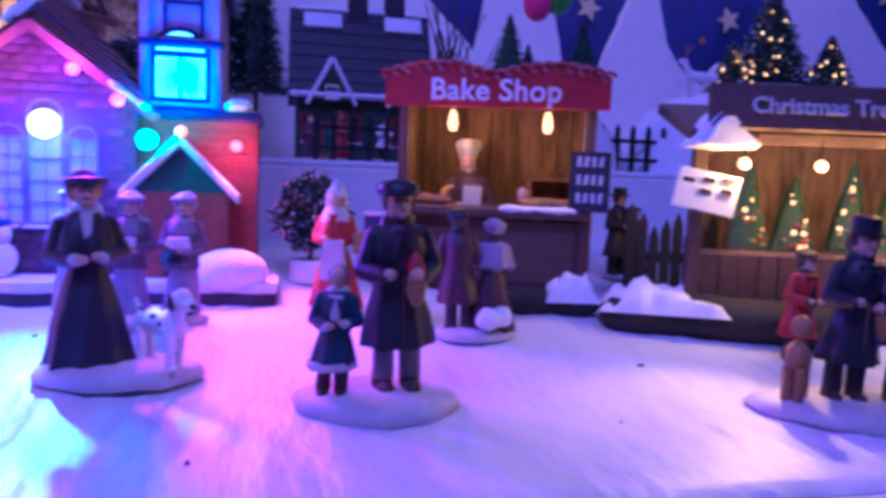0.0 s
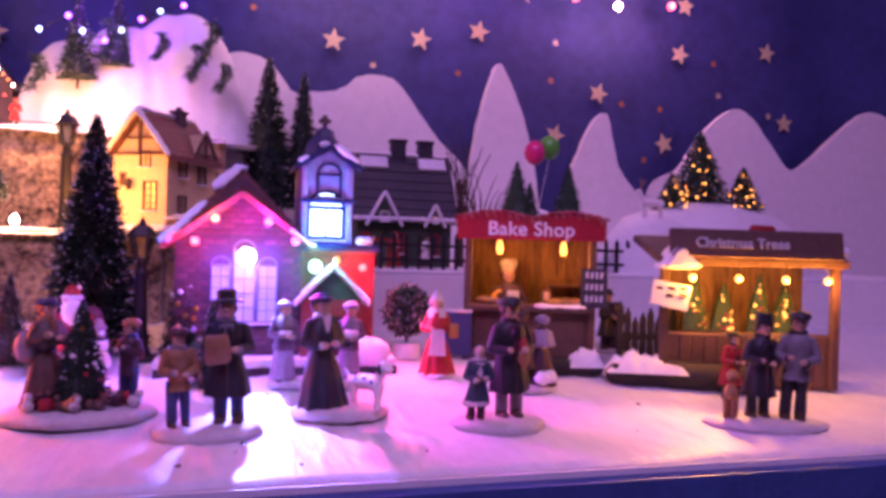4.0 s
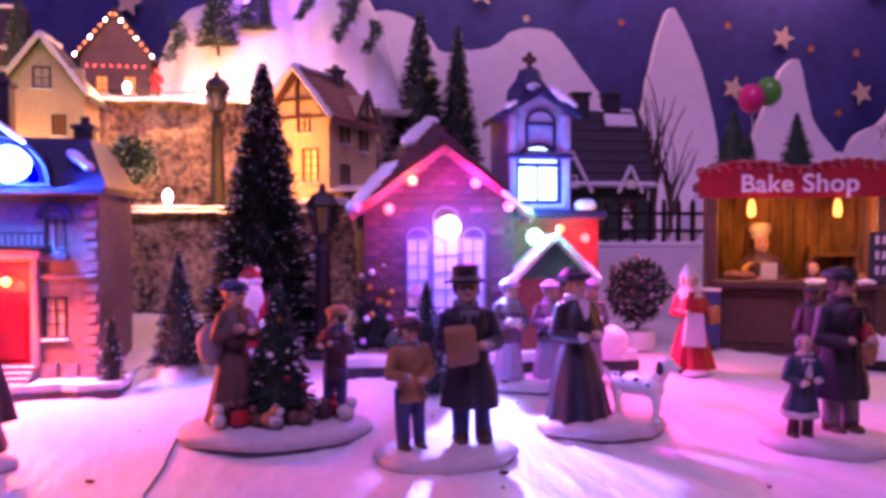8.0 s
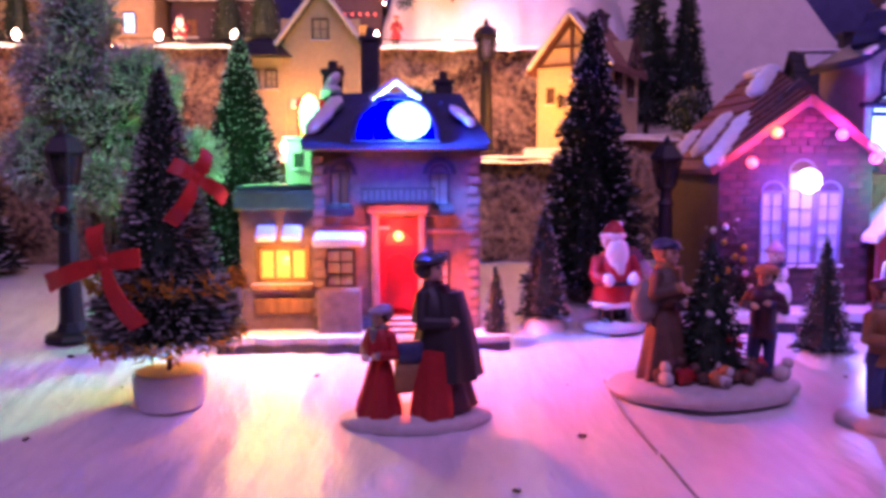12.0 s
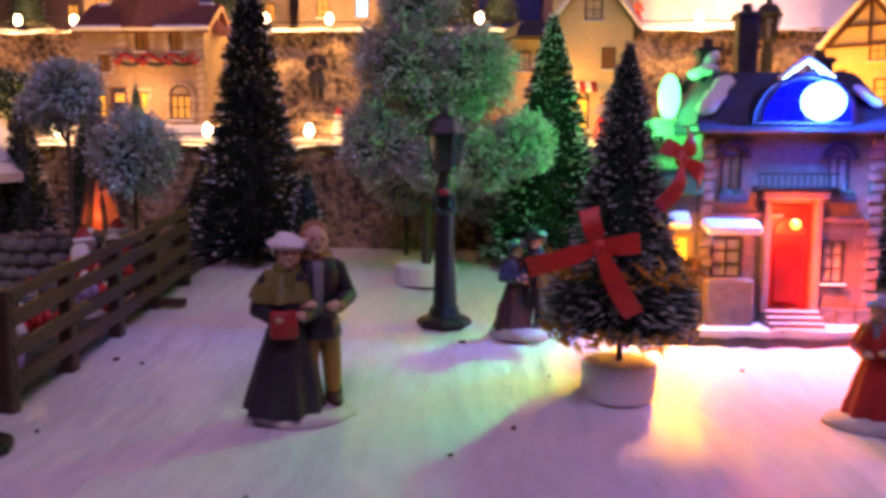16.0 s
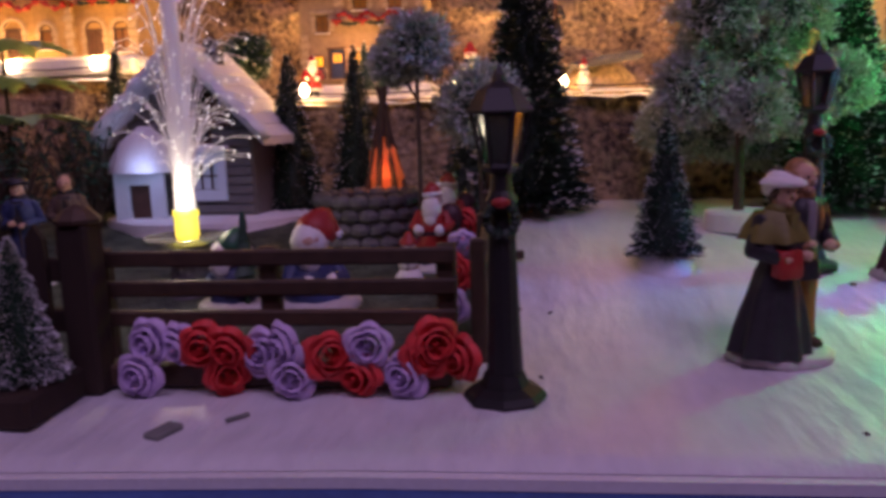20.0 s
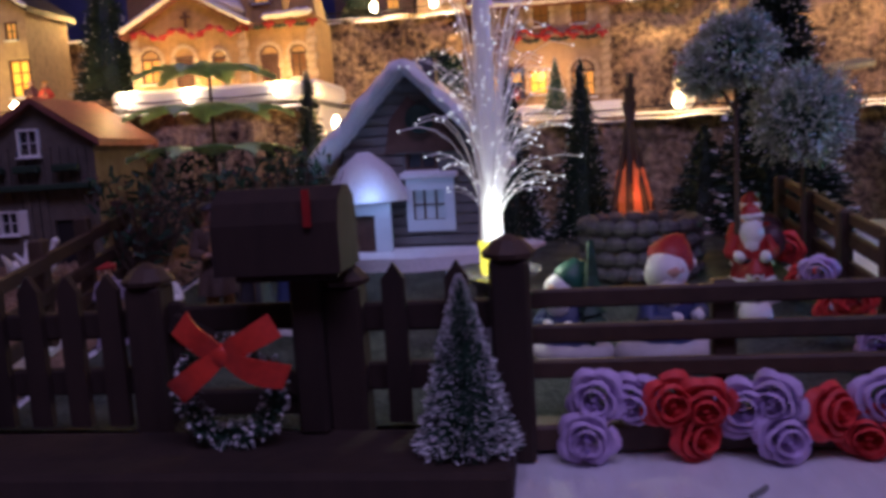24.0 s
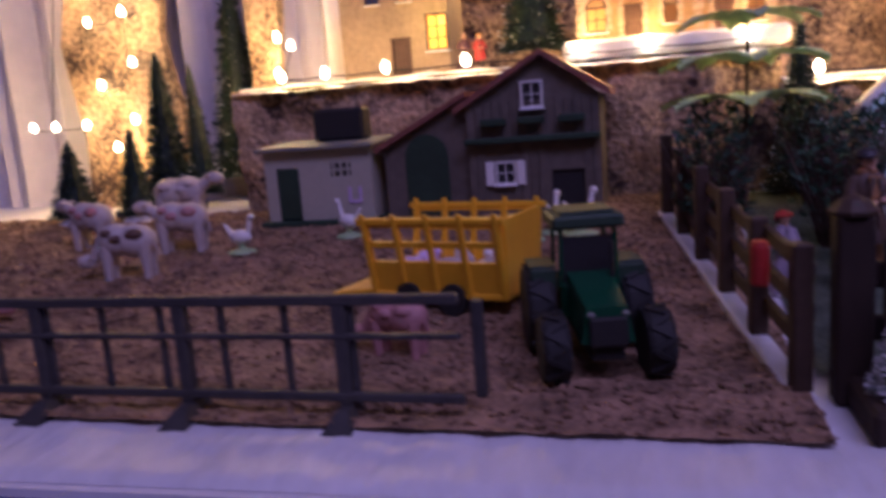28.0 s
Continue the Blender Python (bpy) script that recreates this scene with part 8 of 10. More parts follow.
lamp("house_lamp", (-1.075, 0.492, 0.180), 0.026, (1.0, 0.43, 0.07), 0.004)
lamp("house_lamp", (-0.985, 0.500, 0.185), 0.024, (1.0, 0.43, 0.07), 0.004)

house("corner_house", pose(-1.275, 0.566, 0.1365), 0.100, 0.06, 0.095, 0.035, STONE, ROOFD, "grey stone model house with glowing windows", "gable",
           wins=[(0.040, 0.022, 0.018, 0.030, G_YEL, (1, 2)), (0.012, 0.066, 0.012, 0.018, G_HOUSE), (-0.018, 0.066, 0.012, 0.018, BLUEG), (0.036, 0.070, 0.010, 0.014, G_HOUSE)], doors=[(0.006, 0.0, 0.016, 0.034, BROWN)], frame=BROWN)
lamp("house_lamp", (-1.235, 0.545, 0.185), 0.030, (1.0, 0.58, 0.10), 0.004)
h5 = house("red_house", pose(-0.400, 0.745, 0.218), 0.070, 0.05, 0.055, 0.045, BRICKD, ROOFD, "dark red model house outlined with tiny bulbs", "gable", wins=[(-0.014, 0.016, 0.012, 0.018, G_HOUSE), (0.014, 0.016, 0.012, 0.018, G_HOUSE)], snow=0)
rng = random.Random(6)
for k in range(16):
    u = k / 15
    x = -0.038 + 0.076 * u
    part("bulb", B(G_ORANGE if k % 3 else G_WARM).ball((x, -0.010, 0.054 + 0.045 * (1 - abs(2 * u - 1))), 0.0015, 5), h5)
for k in range(8):
    part("bulb", B(G_RED).ball((-0.028 + 0.008 * k, -0.003, 0.044), 0.0014, 5), h5)
house("upper_house", pose(-0.640, 0.720, 0.218), 0.090, 0.06, 0.060, 0.040, STONE, ROOFD, "model house on the upper terrace with dark roof", "gable", wins=[(-0.02, 0.02, 0.012, 0.02, G_HOUSE), (0.02, 0.02, 0.012, 0.02, G_CYAN)], snow=0.5)
for k, (x, wallm, roofm) in enumerate(((-0.545, BRICKD, ROOFD), (-0.745, STONE, ROOFD), (-0.960, BRICKD, ROOFR), (-1.075, STONE, ROOFD), (-1.19, BRICKD, ROOFD))):
    house("upper_house", pose(x, 0.755, 0.218), 0.084, 0.05, 0.066, 0.040, wallm, roofm, "dark model house at the back of the upper terrace", "eave", wins=[(-0.022, 0.022, 0.012, 0.018, G_DIM), (0.020, 0.022, 0.012, 0.018, G_HOUSE)], snow=0.5, seed=80 + k)
house("upper_house", pose(-0.860, 0.720, 0.218), 0.100, 0.06, 0.060, 0.040, STONE, ROOFR, "model house on the upper terrace with brown roof", "eave", wins=[(-0.03, 0.02, 0.012, 0.02, G_HOUSE), (0.02, 0.02, 0.012, 0.02, G_HOUSE)], snow=0.5)
for k, (x, y) in enumerate(((-0.755, 0.70), (-0.735, 0.73), (-0.965, 0.71), (-1.02, 0.70), (-0.52, 0.72), (-0.48, 0.70))):
    pine(pose(x, y, 0.218), 0.085 + 0.01 * (k % 3), 0.022, "dark bottle-brush tree on the upper terrace", 900, None, 0.12, "", seed=60 + k)

# ---- snowy hill with violet lights ----
def hill(x0, x1, y0, y1, z0, top, bumps, label, seed):
    nx, ny = 70, 36
    b, hs = B(SNOWTOP), []
    for j in range(ny + 1):
        for i in range(nx + 1):
            x, y = x0 + (x1 - x0) * i / nx, y0 + (y1 - y0) * j / ny
            z = 0
            for cx, cy, r, h in bumps:
                d = math.hypot((x - cx), (y - cy) * 1.6) / r
                z = max(z, h * max(0, 1 - d ** 2.6))
            z += 0.006 * noise.noise((x * 40, y * 40, seed)) * (z > 0.004)
            hs.append((x, y + 0.004 * noise.noise((x * 55, z * 55, seed)), z0 + max(z, -0.001)))
    b.add(hs, [(j * (nx + 1) + i, j * (nx + 1) + i + 1, (j + 1) * (nx + 1) + i + 1, (j + 1) * (nx + 1) + i) for j in range(ny) for i in range(nx)])
    return single("snowy_hill", b, Matrix(), label, "hill", smooth=True)


hill(-0.40, -0.095, 0.675, 0.852, 0.214, 0.16, [(-0.185, 0.765, 0.095, 0.165), (-0.300, 0.760, 0.075, 0.120), (-0.245, 0.755, 0.085, 0.140)], "white snow-covered hill with violet lights and sprigs", 2)
rng = random.Random(77)
pine(pose(-0.292, 0.712, 0.270), 0.105, 0.024, "dark bottle-brush tree standing on the snowy hill", 1500, None, 0.15, "", seed=91)
pine(pose(-0.252, 0.722, 0.290), 0.100, 0.020, "dark bottle-brush tree standing on the snowy hill", 1200, None, 0.15, "", seed=92)
for x, y, z, s in ((-0.165, 0.700, 0.310, 0.016), (-0.205, 0.708, 0.326, 0.012), (-0.135, 0.705, 0.296, 0.013), (-0.294, 0.705, 0.316, 0.020), (-0.335, 0.712, 0.285, 0.016), (-0.262, 0.712, 0.330, 0.018), (-0.15, 0.72, 0.345, 0.014)):
    s *= 1.35
    ob = thing("pine_sprig", pose(x, y, z), "small dark pine sprig stuck in the snowy hill", "sprig", "pine sprigs")
    b = B(PINE)

    def crown(g):
        u = g.random()
        p = Vector((g.uniform(-0.25, 0.25) + 0.3 * math.sin(u * 5), 0, 0.9 - 1.9 * u)) * s
        return p, p + Vector((g.uniform(-1, 1), g.uniform(-0.6, 0.2), g.uniform(-1, 0.3))).normalized() * s * 0.34

    b.rod((0, 0.002, s * 0.9), (0, 0.002, -s * 0.9), 0.001, None, 5)
    bristles(b, 340, rng, crown, 0.0011, PINE2, 0.2, FROST)
    part("needles", b, ob)
    part("stem", B(BARK).rod((0, 0.02, -0.004), (0, 0, 0.004), 0.0012, None, 5), ob)
ob = thing("string_light", Matrix(), "violet and blue lights strung over the snowy hill", "string lights")
pts = [(-0.330, 0.70, 0.330), (-0.300, 0.692, 0.346), (-0.285, 0.690, 0.330), (-0.262, 0.690, 0.322), (-0.245, 0.690, 0.335), (-0.225, 0.692, 0.350), (-0.205, 0.695, 0.362), (-0.180, 0.697, 0.372)]
b = B(BLACK)
tube(b, pts, [0.0007] * len(pts), 5)
part("wire", b, ob)
for k, p in enumerate(pts):
    part("bulb", B(G_VIOLET if k % 2 else G_CYAN).ball(p, 0.0032, 6), ob)
for k, (x, z, g) in enumerate(((0.06, 0.47, G_WARM), (0.36, 0.475, G_RED), (0.43, 0.47, G_WARM), (0.52, 0.48, G_RED), (-0.05, 0.47, G_ORANGE), (0.18, 0.485, G_GREEN))):
    ob = thing("hanging_bulb", pose(x, 0.80, z), "coloured bulb hanging before the star cloth", "bulb", "hanging coloured bulbs")
    part("glass", B(g).ball((0, 0, 0), 0.006, 7), ob)
    part("cord", B(BLACK).rod((0, 0, 0.005), (0, 0, 1.70 - z), 0.0007, None, 5), ob)
    lamp("hanging_bulb_light", (x, 0.775, z), 0.26, (1.0, 0.42, 0.50) if k % 2 else (1.0, 0.60, 0.42), 0.006)

# ---- topiary with bow ----
rng = random.Random(21)
top = thing("topiary_tree", on(-0.438, 0.212), "bottle-brush tree in a white pot with red bows and gold tinsel", "tree")
part("pot", B(FOAM).lathe([(0.0135, 0), (0.0145, 0.004), (0.0148, 0.013), (0.0138, 0.0145), (0.0120, 0.0146)], (0, 0, 0), 26), top, "white round foam pot", True)
part("trunk", B(BARK).rod((0, 0, 0.012), (0, 0, 0.10), 0.0011, 0.0008, 7), top)


def bow_crown(g):
    u = g.random()
    if u < 0.62:
        z, r = 0.0275 + 0.034 * (u / 0.62), 0.0315 - 0.006 * (u / 0.62)
        r *= math.sqrt(max(0.25, 1 - ((u / 0.62) - 0.35) ** 2 * 1.2))
    else:
        v = (u - 0.62) / 0.38
        z, r = 0.058 + 0.078 * v, 0.0205 * (1 - v) ** 0.8 + 0.0012
    t = g.uniform(0, 6.2832)
    d = Vector((math.cos(t), math.sin(t), 0))
    return Vector((0, 0, z)) + d * r * 0.25, Vector((0, 0, z + g.uniform(-0.003, 0.003))) + d * r * g.uniform(0.82, 1.05)


b = B(PINE2)
b.lathe([(0.004, 0.0255), (0.021, 0.030), (0.022, 0.046), (0.013, 0.062), (0.008, 0.095), (0.001, 0.134)], (0, 0, 0), 12, wob=0.05)
bristles(b, 8200, rng, bow_crown, 0.00070, PINE2, 0.58, FROSTD)
part("crown", b, top)
b = B(GOLD)
for zc, r0 in ((0.0285, 0.029), (0.052, 0.0295)):
    for _ in range(340):
        t = rng.uniform(0, 6.2832)
        p = Vector((math.cos(t) * r0, math.sin(t) * r0, zc + rng.uniform(-0.003, 0.003)))
        q = p + Vector((rng.uniform(-1, 1), rng.uniform(-1, 1), rng.uniform(-1, 1))) * 0.0050
        s = Vector((0.0006, 0, 0.0006))
        b.add([p - s, p + s, q], [(0, 1, 2)])
part("tinsel", b, top, "glittering gold tinsel garland")


def ribbon_bow(parent, m, arms, w):
    """A knot with flat ribbon ends; arms: angle in degrees and length of each."""
    b = B(REDCLOTH)
    b.ball((0, -0.0012, 0), w * 0.62, 8, 1.0, 0.6, 0.9)
    for k, (deg, length) in enumerate(arms):
        c, s_ = math.cos(radians(deg)), math.sin(radians(deg))
        n, top, under = 9, [], []
        for j in range(n + 1):
            u = j / n
            half = w * (0.30 + 0.26 * min(1, u * 3)) * (1 + 0.06 * math.sin(u * 7 + k))
            lift = -0.0016 - 0.0050 * math.sin(u * math.pi) * (0.5 + 0.3 * (k % 2)) + 0.0014 * u
            for side in (-1, 1):
                x, z = c * length * u - s_ * half * side, s_ * length * u + c * half * side
                top.append((x, lift + 0.0006 * side * math.sin(u * 5 + k), z))
                under.append((x, lift + 0.0008 + 0.0006 * side * math.sin(u * 5 + k), z))
        fs = [(2 * j, 2 * j + 1, 2 * j + 3, 2 * j + 2) for j in range(n)]
        b.add(top, fs).add(under, [f[::-1] for f in fs])
        e = 2 * (n + 1)
        b.add(top + under, [(2 * j, 2 * j + 2, e + 2 * j + 2, e + 2 * j) for j in range(n)] + [(2 * j + 1, e + 2 * j + 1, e + 2 * j + 3, 2 * j + 3) for j in range(n)] + [(2 * n, 2 * n + 1, e + 2 * n + 1, e + 2 * n)])
    return part("bow", b, parent, "bright red ribbon bow", True, m)


ribbon_bow(top, pose(-0.013, -0.029, 0.063, 0, 0, -15), [(107, 0.014), (199, 0.027), (8, 0.014), (-62, 0.027)], 0.0062)
ribbon_bow(top, pose(0.0165, -0.016, 0.094, 0, 0, 40), [(60, 0.012), (240, 0.020), (150, 0.010), (-35, 0.016)], 0.0052)

# ---- garden fences ----
gf = thing("garden_fence", pose(-0.806, 0.160, 0.001), "brown three-rail garden fence", "fence", "fences")
for x in (0.0, 0.063, 0.126):
    part("post", B(WOOD2).box((x, 0.002, 0.024), (0.0070, 0.006, 0.048), 0.0008), gf)
for z in (0.0445, 0.0337, 0.0229):
    part("rail", B(WOOD2).box((0.063, -0.002, z), (0.134, 0.0035, 0.0056), 0.0007), gf)
part("planter_board", B(WOOD2).box((0.063, -0.006, 0.004), (0.130, 0.010, 0.008), 0.001), gf)
sf = thing("garden_fence", pose(-0.670, 0.178, 0.0015, 0, 0, 90), "brown wooden side fence of the garden", "fence", "fences")
for k in range(5):
    x = 0.004 + 0.044 * k
    z = max(0, 0.12 * (0.178 + x - 0.19))
    part("post", B(WOOD2).box((x, 0, 0.022 + z), (0.006, 0.006, 0.048), 0.0008), sf)
    if k == 3:
        part("foot", B(WOOD2).box((x, -0.008, 0.002 + z), (0.005, 0.018, 0.004), 0.0006), sf)
    if k < 4:
        for h in (0.010, 0.022, 0.034, 0.043):
            part("rail", B(WOOD2).at(pose(x + 0.022, -0.002, h + z + 0.0026, 0, -6.5, 0)).box((0, 0, 0), (0.046, 0.003, 0.0062 if h < 0.04 else 0.005), 0.0006), sf)


def rose(m, r, material, label, seed):
    """A foam rose: a rolled heart inside whorls of cupped petals with folded, pointed rims."""
    rng = random.Random(seed)
    ob = thing("rose", m, label, "artificial flower", "foam roses")
    heart = B(material)
    for k in range(30):
        a0, a1 = k * 0.50, (k + 1) * 0.50
        r0, r1 = r * (0.04 + 0.0095 * k), r * (0.04 + 0.0095 * (k + 1))
        y0, y1 = -r * (0.86 - 0.010 * k), -r * (0.86 - 0.010 * (k + 1))
        lo = [(r0 * 0.8 * math.cos(a0), 0, r0 * 0.8 * math.sin(a0)), (r1 * 0.8 * math.cos(a1), 0, r1 * 0.8 * math.sin(a1))]
        heart.add(lo + [(r1 * math.cos(a1), y1, r1 * math.sin(a1)), (r0 * math.cos(a0), y0, r0 * math.sin(a0))], [(0, 1, 2, 3)])
    heart.lathe([(r * 0.02, 0), (r * 0.36, 0.0), (r * 0.30, r * 0.10)], (0, 0, 0), 8)
    part("heart", heart, ob)
    # petals in a whorl, foot radius, rim radius, rim height, backward curl
    for j, (n, f, rr, rim, curl) in enumerate(((3, 0.30, 0.46, 0.74, 0.02), (4, 0.40, 0.70, 0.58, 0.10), (5, 0.44, 1.00, 0.36, 0.26))):
        for k in range(n):
            a = 2 * math.pi * (k + 0.37 * j) / n + rng.uniform(-0.14, 0.14)
            grow, b, vs = rng.uniform(0.90, 1.08), B(material), []
            for u in range(7):
                side = u / 3 - 1
                t = side * (math.pi / n * 1.28)
                for v in range(5):
                    w = v / 4
                    q = f + (rr * grow - f) * w ** 0.8
                    q *= 1 + (0.15 - 0.30 * abs(side) ** 1.3) * w ** 2 + 0.09 * side * w
                    y = 0.10 - (rim + 0.10) * min(1, w / 0.72) ** 0.9 + curl * max(0, w - 0.6) ** 1.2 * 3.2 + 0.05 * abs(side) * w
                    vs.append((r * q * math.cos(a + t), r * y, r * q * math.sin(a + t)))
            vs2 = [(x * 1.03, y + r * 0.05, z * 1.03) for x, y, z in vs]
            fs = [(u * 5 + v, (u + 1) * 5 + v, (u + 1) * 5 + v + 1, u * 5 + v + 1) for u in range(6) for v in range(4)]
            b.add(vs, fs).add(vs2, [f_[::-1] for f_ in fs])
            rim_ = [(u * 5 + 4, (u + 1) * 5 + 4, 35 + (u + 1) * 5 + 4, 35 + u * 5 + 4) for u in range(6)]
            b.add(vs + vs2, rim_)
            part("petal", b, ob, smooth=True)
    return ob


ROSES = [(240, 0.0225, 0), (225, 0.0115, 0), (300, 0.0215, 0), (345, 0.0225, 1), (397, 0.0220, 1), (385, 0.0095, 1), (455, 0.0190, 0), (503, 0.0230, 0), (510, 0.0095, 0), (575, 0.0185, 1), (632, 0.0090, 1), (652, 0.0220, 0), (715, 0.0095, 0), (752, 0.0190, 1), (768, 0.0235, 1), (818, 0.0170, 1)]
for k, (u, z, red) in enumerate(ROSES):
    rng = random.Random(k)
    rose(pose(-0.719 + (u - 575) * 0.000187, 0.1445 + rng.uniform(-0.003, 0.002), max(0.0078, z - 0.0042), rng.uniform(-25, 10), rng.uniform(0, 360), rng.uniform(-25, 25)), 0.0080, ROSE_R if red else ROSE_W, "red foam rose laid before the garden fence" if red else "lilac foam rose laid before the garden fence", k)
for k in range(6):
    y = 0.205 + 0.020 * k
    rose(pose(-0.682, y, ground(y) + 0.014 + 0.009 * (k % 2), -10, 40 * k, -30), 0.0074, ROSE_R if k % 3 else ROSE_W, "foam rose tucked against the garden side fence", 40 + k)
for k, (x, y) in enumerate(((-0.700, 0.300), (-0.694, 0.325))):
    fig("santa_figurine", on(x, y, -20), "small red gift-bringer figurine by the garden fence", santa(0.046))

# ---- lit fountain ----
STARV = mat("violet_star_plastic", (0.62, 0.52, 0.70), 0.3, var=0.15, scale=300, emit=(0.75, 0.5, 0.9), power=0.22)
fo = thing("fountain_lamp", pose(-0.817, 0.262, 0.0087), "fibre-optic fountain lamp glowing yellow at its foot", "lamp")
part("pedestal", B(GREYST).lathe([(0.012, 0), (0.010, 0.006), (0.008, 0.022), (0.011, 0.0265)], (0, 0, 0), 14), fo)
part("dish", B(ACRYL).lathe([(0.004, 0.0265), (0.0190, 0.0275), (0.0212, 0.0300), (0.0206, 0.0305), (0.018, 0.0290)], (0, 0, 0), 30), fo, "clear round dish with a bright rim", True)
part("lamp_foot", B(G_FOUNT).lathe([(0.0052, 0.029), (0.0058, 0.031), (0.0056, 0.039), (0.0062, 0.041), (0.0060, 0.043)], (0, 0, 0), 16), fo, "glowing yellow lamp foot")
part("column", B(FIBRE).lathe([(0.0056, 0.043), (0.0048, 0.060), (0.0043, 0.10), (0.0040, 0.138), (0.0034, 0.150), (0.0012, 0.156)], (0, 0, 0), 10), fo, "pale lit fibre column", True)
pts = []
for k in range(10):
    a, r = math.pi * (k + 0.5) / 5 + math.pi / 10, 0.0165 if k % 2 else 0.0062
    pts.append((r * math.cos(a), 0.1560 + r * math.sin(a)))
part("star_topper", B(STARV).slab(pts, -0.002, 0.002), fo, "pale violet star at the top")
part("crystal", B(FIBRE).lathe([(0.0034, 0.1570), (0.0050, 0.1640), (0.0034, 0.1720), (0.0003, 0.1830)], (0, -0.001, 0), 6), fo, "faceted clear spire over the star")
rng = random.Random(14)
st, tp = B(FIBRE), B(FIBRETIP)
for k in range(130):
    a = rng.uniform(0, 6.2832)
    z0 = 0.045
    reach, rise = rng.uniform(0.008, 0.036), rng.uniform(0.02, 0.105)
    pts = []
    for j in range(9):
        u = j / 8
        rr = 0.0035 + reach * u ** 2.2
        zz = z0 + rise * (1.55 * u - 0.55 * u ** 4) * (1 if reach < 0.028 else 0.8)
        pts.append((rr * math.cos(a), rr * math.sin(a), zz))
    for p, q in zip(pts, pts[1:]):
        st.rod(p, q, 0.00022, None, 3)
    tp.ball(pts[-1], 0.00048, 4)
    if k % 3 == 0:
        for j in (4, 5, 6, 7):
            tp.ball(pts[j], 0.00036, 4)
part("fibre_strand", st, fo, "fine arching light fibres")
part("fibre_tip", tp, fo, "bright points at the fibre ends")

# ---- snowy cottage ----
COTW = mat("grey_weatherboard_paint", (0.17, 0.165, 0.155), 0.6, var=0.15, scale=200)
cot = house("cottage", pose(-0.873, 0.403, 0.0270, 0, 0, -6), 0.090, 0.046, 0.066, 0.046, COTW, SNOWTOP, "snowy weatherboarded model cottage with a porch made to glow", "gable", over=0.014,
            wins=[(0.010, 0.022, 0.022, 0.020, G_COT, (2, 1)), (0.006, 0.054, 0.018, 0.010, ROOFD, (1, 0))], frame=BROWN, snow=0.6)
for s in (-1, 1):
    b = B(SNOWTOP)
    snow_strip(b, (s * 0.062, -0.0135, 0.0570), (0, -0.0135, 0.1178), 0.0060, random.Random(9 + s))
    part("thick_snow", b, cot, "thick white snow on the roof edge", True)
# porch walls emit by themselves, standing in for lamplight falling on them
po = part("porch", B(G_COT).wall(-0.046, -0.010, 0, 0.038, -0.020, -0.017, [(-0.036, -0.020, 0, 0.028)]), cot, "small porch made to glow as if lit, with a round snowy roof")
part("porch_roof", B(SNOWTOP).lathe([(0.027, 0.036), (0.026, 0.042), (0.017, 0.056), (0.004, 0.066)], (-0.028, -0.008, 0), 12, 1.0, 0.75), po, smooth=True)
part("door", B(BROWN).box((-0.028, -0.0165, 0.014), (0.014, 0.002, 0.028)), po)
part("wreath", B(PINE).lathe([(0.008, 0), (0.009, 0.002), (0.006, 0.003)], (0, 0, 0), 12), cot, m=pose(0.008, -0.005, 0.084, 90, 0, 0))
for k in range(17):
    z = 0.004 + 0.0062 * k
    half = 0.0440 if z < 0.066 else 0.0440 * (1 - (z - 0.066) / 0.046)
    spans = [(-half, half)] if not 0.018 < z < 0.066 else [(-half, -0.005), (0.025, half)]
    for x0, x1 in spans:
        if x1 - x0 > 0.006:
            part("siding_board", B(COTW).box((0, 0, 0), (x1 - x0, 0.0016, 0.0052), 0.0006), cot, m=pose((x0 + x1) / 2, -0.0010, z, 6, 0, 0))
part("gable_panel", B(BROWN).slab([(-0.016, 0.064), (0.032, 0.064), (0.020, 0.084), (0.000, 0.098), (-0.012, 0.084)], -0.0032, -0.0016), cot, "dark brown upper wall panel")
# the surround is no lamp; its emission imitates light from the cottage lamp
part("lit_surround", B(G_COT).wall(-0.004, 0.026, 0.016, 0.048, -0.0042, -0.0022, [(0.000, 0.020, 0.023, 0.041)]), cot, "window surround made to glow as if lit")
part("window_snow", B(SNOWTOP).box((0.011, -0.004, 0.0500), (0.036, 0.006, 0.004), 0.0015), cot)
part("chimney", B(GREYST).box((0.006, 0.030, 0.112), (0.011, 0.011, 0.022), 0.001), cot)
part("snow_base", B(SNOWTOP).lathe([(0.075, -0.004), (0.074, 0.004), (0.066, 0.006)], (0, 0.02, 0), 20, 1.0, 0.75, 0.05), cot, smooth=True)

# ---- stone ring with camp fire ----
well = thing("stone_ring", on(-0.744, 0.352), "low round wall of dark stones", "well")
rng = random.Random(3)
for j in range(4):
    for k in range(18):
        a = 2 * math.pi * (k + 0.5 * (j % 2)) / 18
        part("stone", B(GREYST).ball((0, 0, 0), 0.0058, 5, 1.15, 0.8, 0.78), well, m=pose(0.029 * math.cos(a), 0.029 * math.sin(a), 0.004 + 0.0078 * j, rng.uniform(-12, 12), rng.uniform(-12, 12), math.degrees(a) + 90))
fire = thing("camp_fire", on(-0.742, 0.402), "brown poles leaned together over an orange glow", "camp fire")
for k in range(7):
    a = 2 * math.pi * k / 7
    part("pole", B(WOOD2).rod((0.017 * math.cos(a), 0.017 * math.sin(a), 0), (-0.003 * math.cos(a), -0.003 * math.sin(a), 0.088 + 0.008 * (k % 3)), 0.0024, 0.0017, 6), fire)
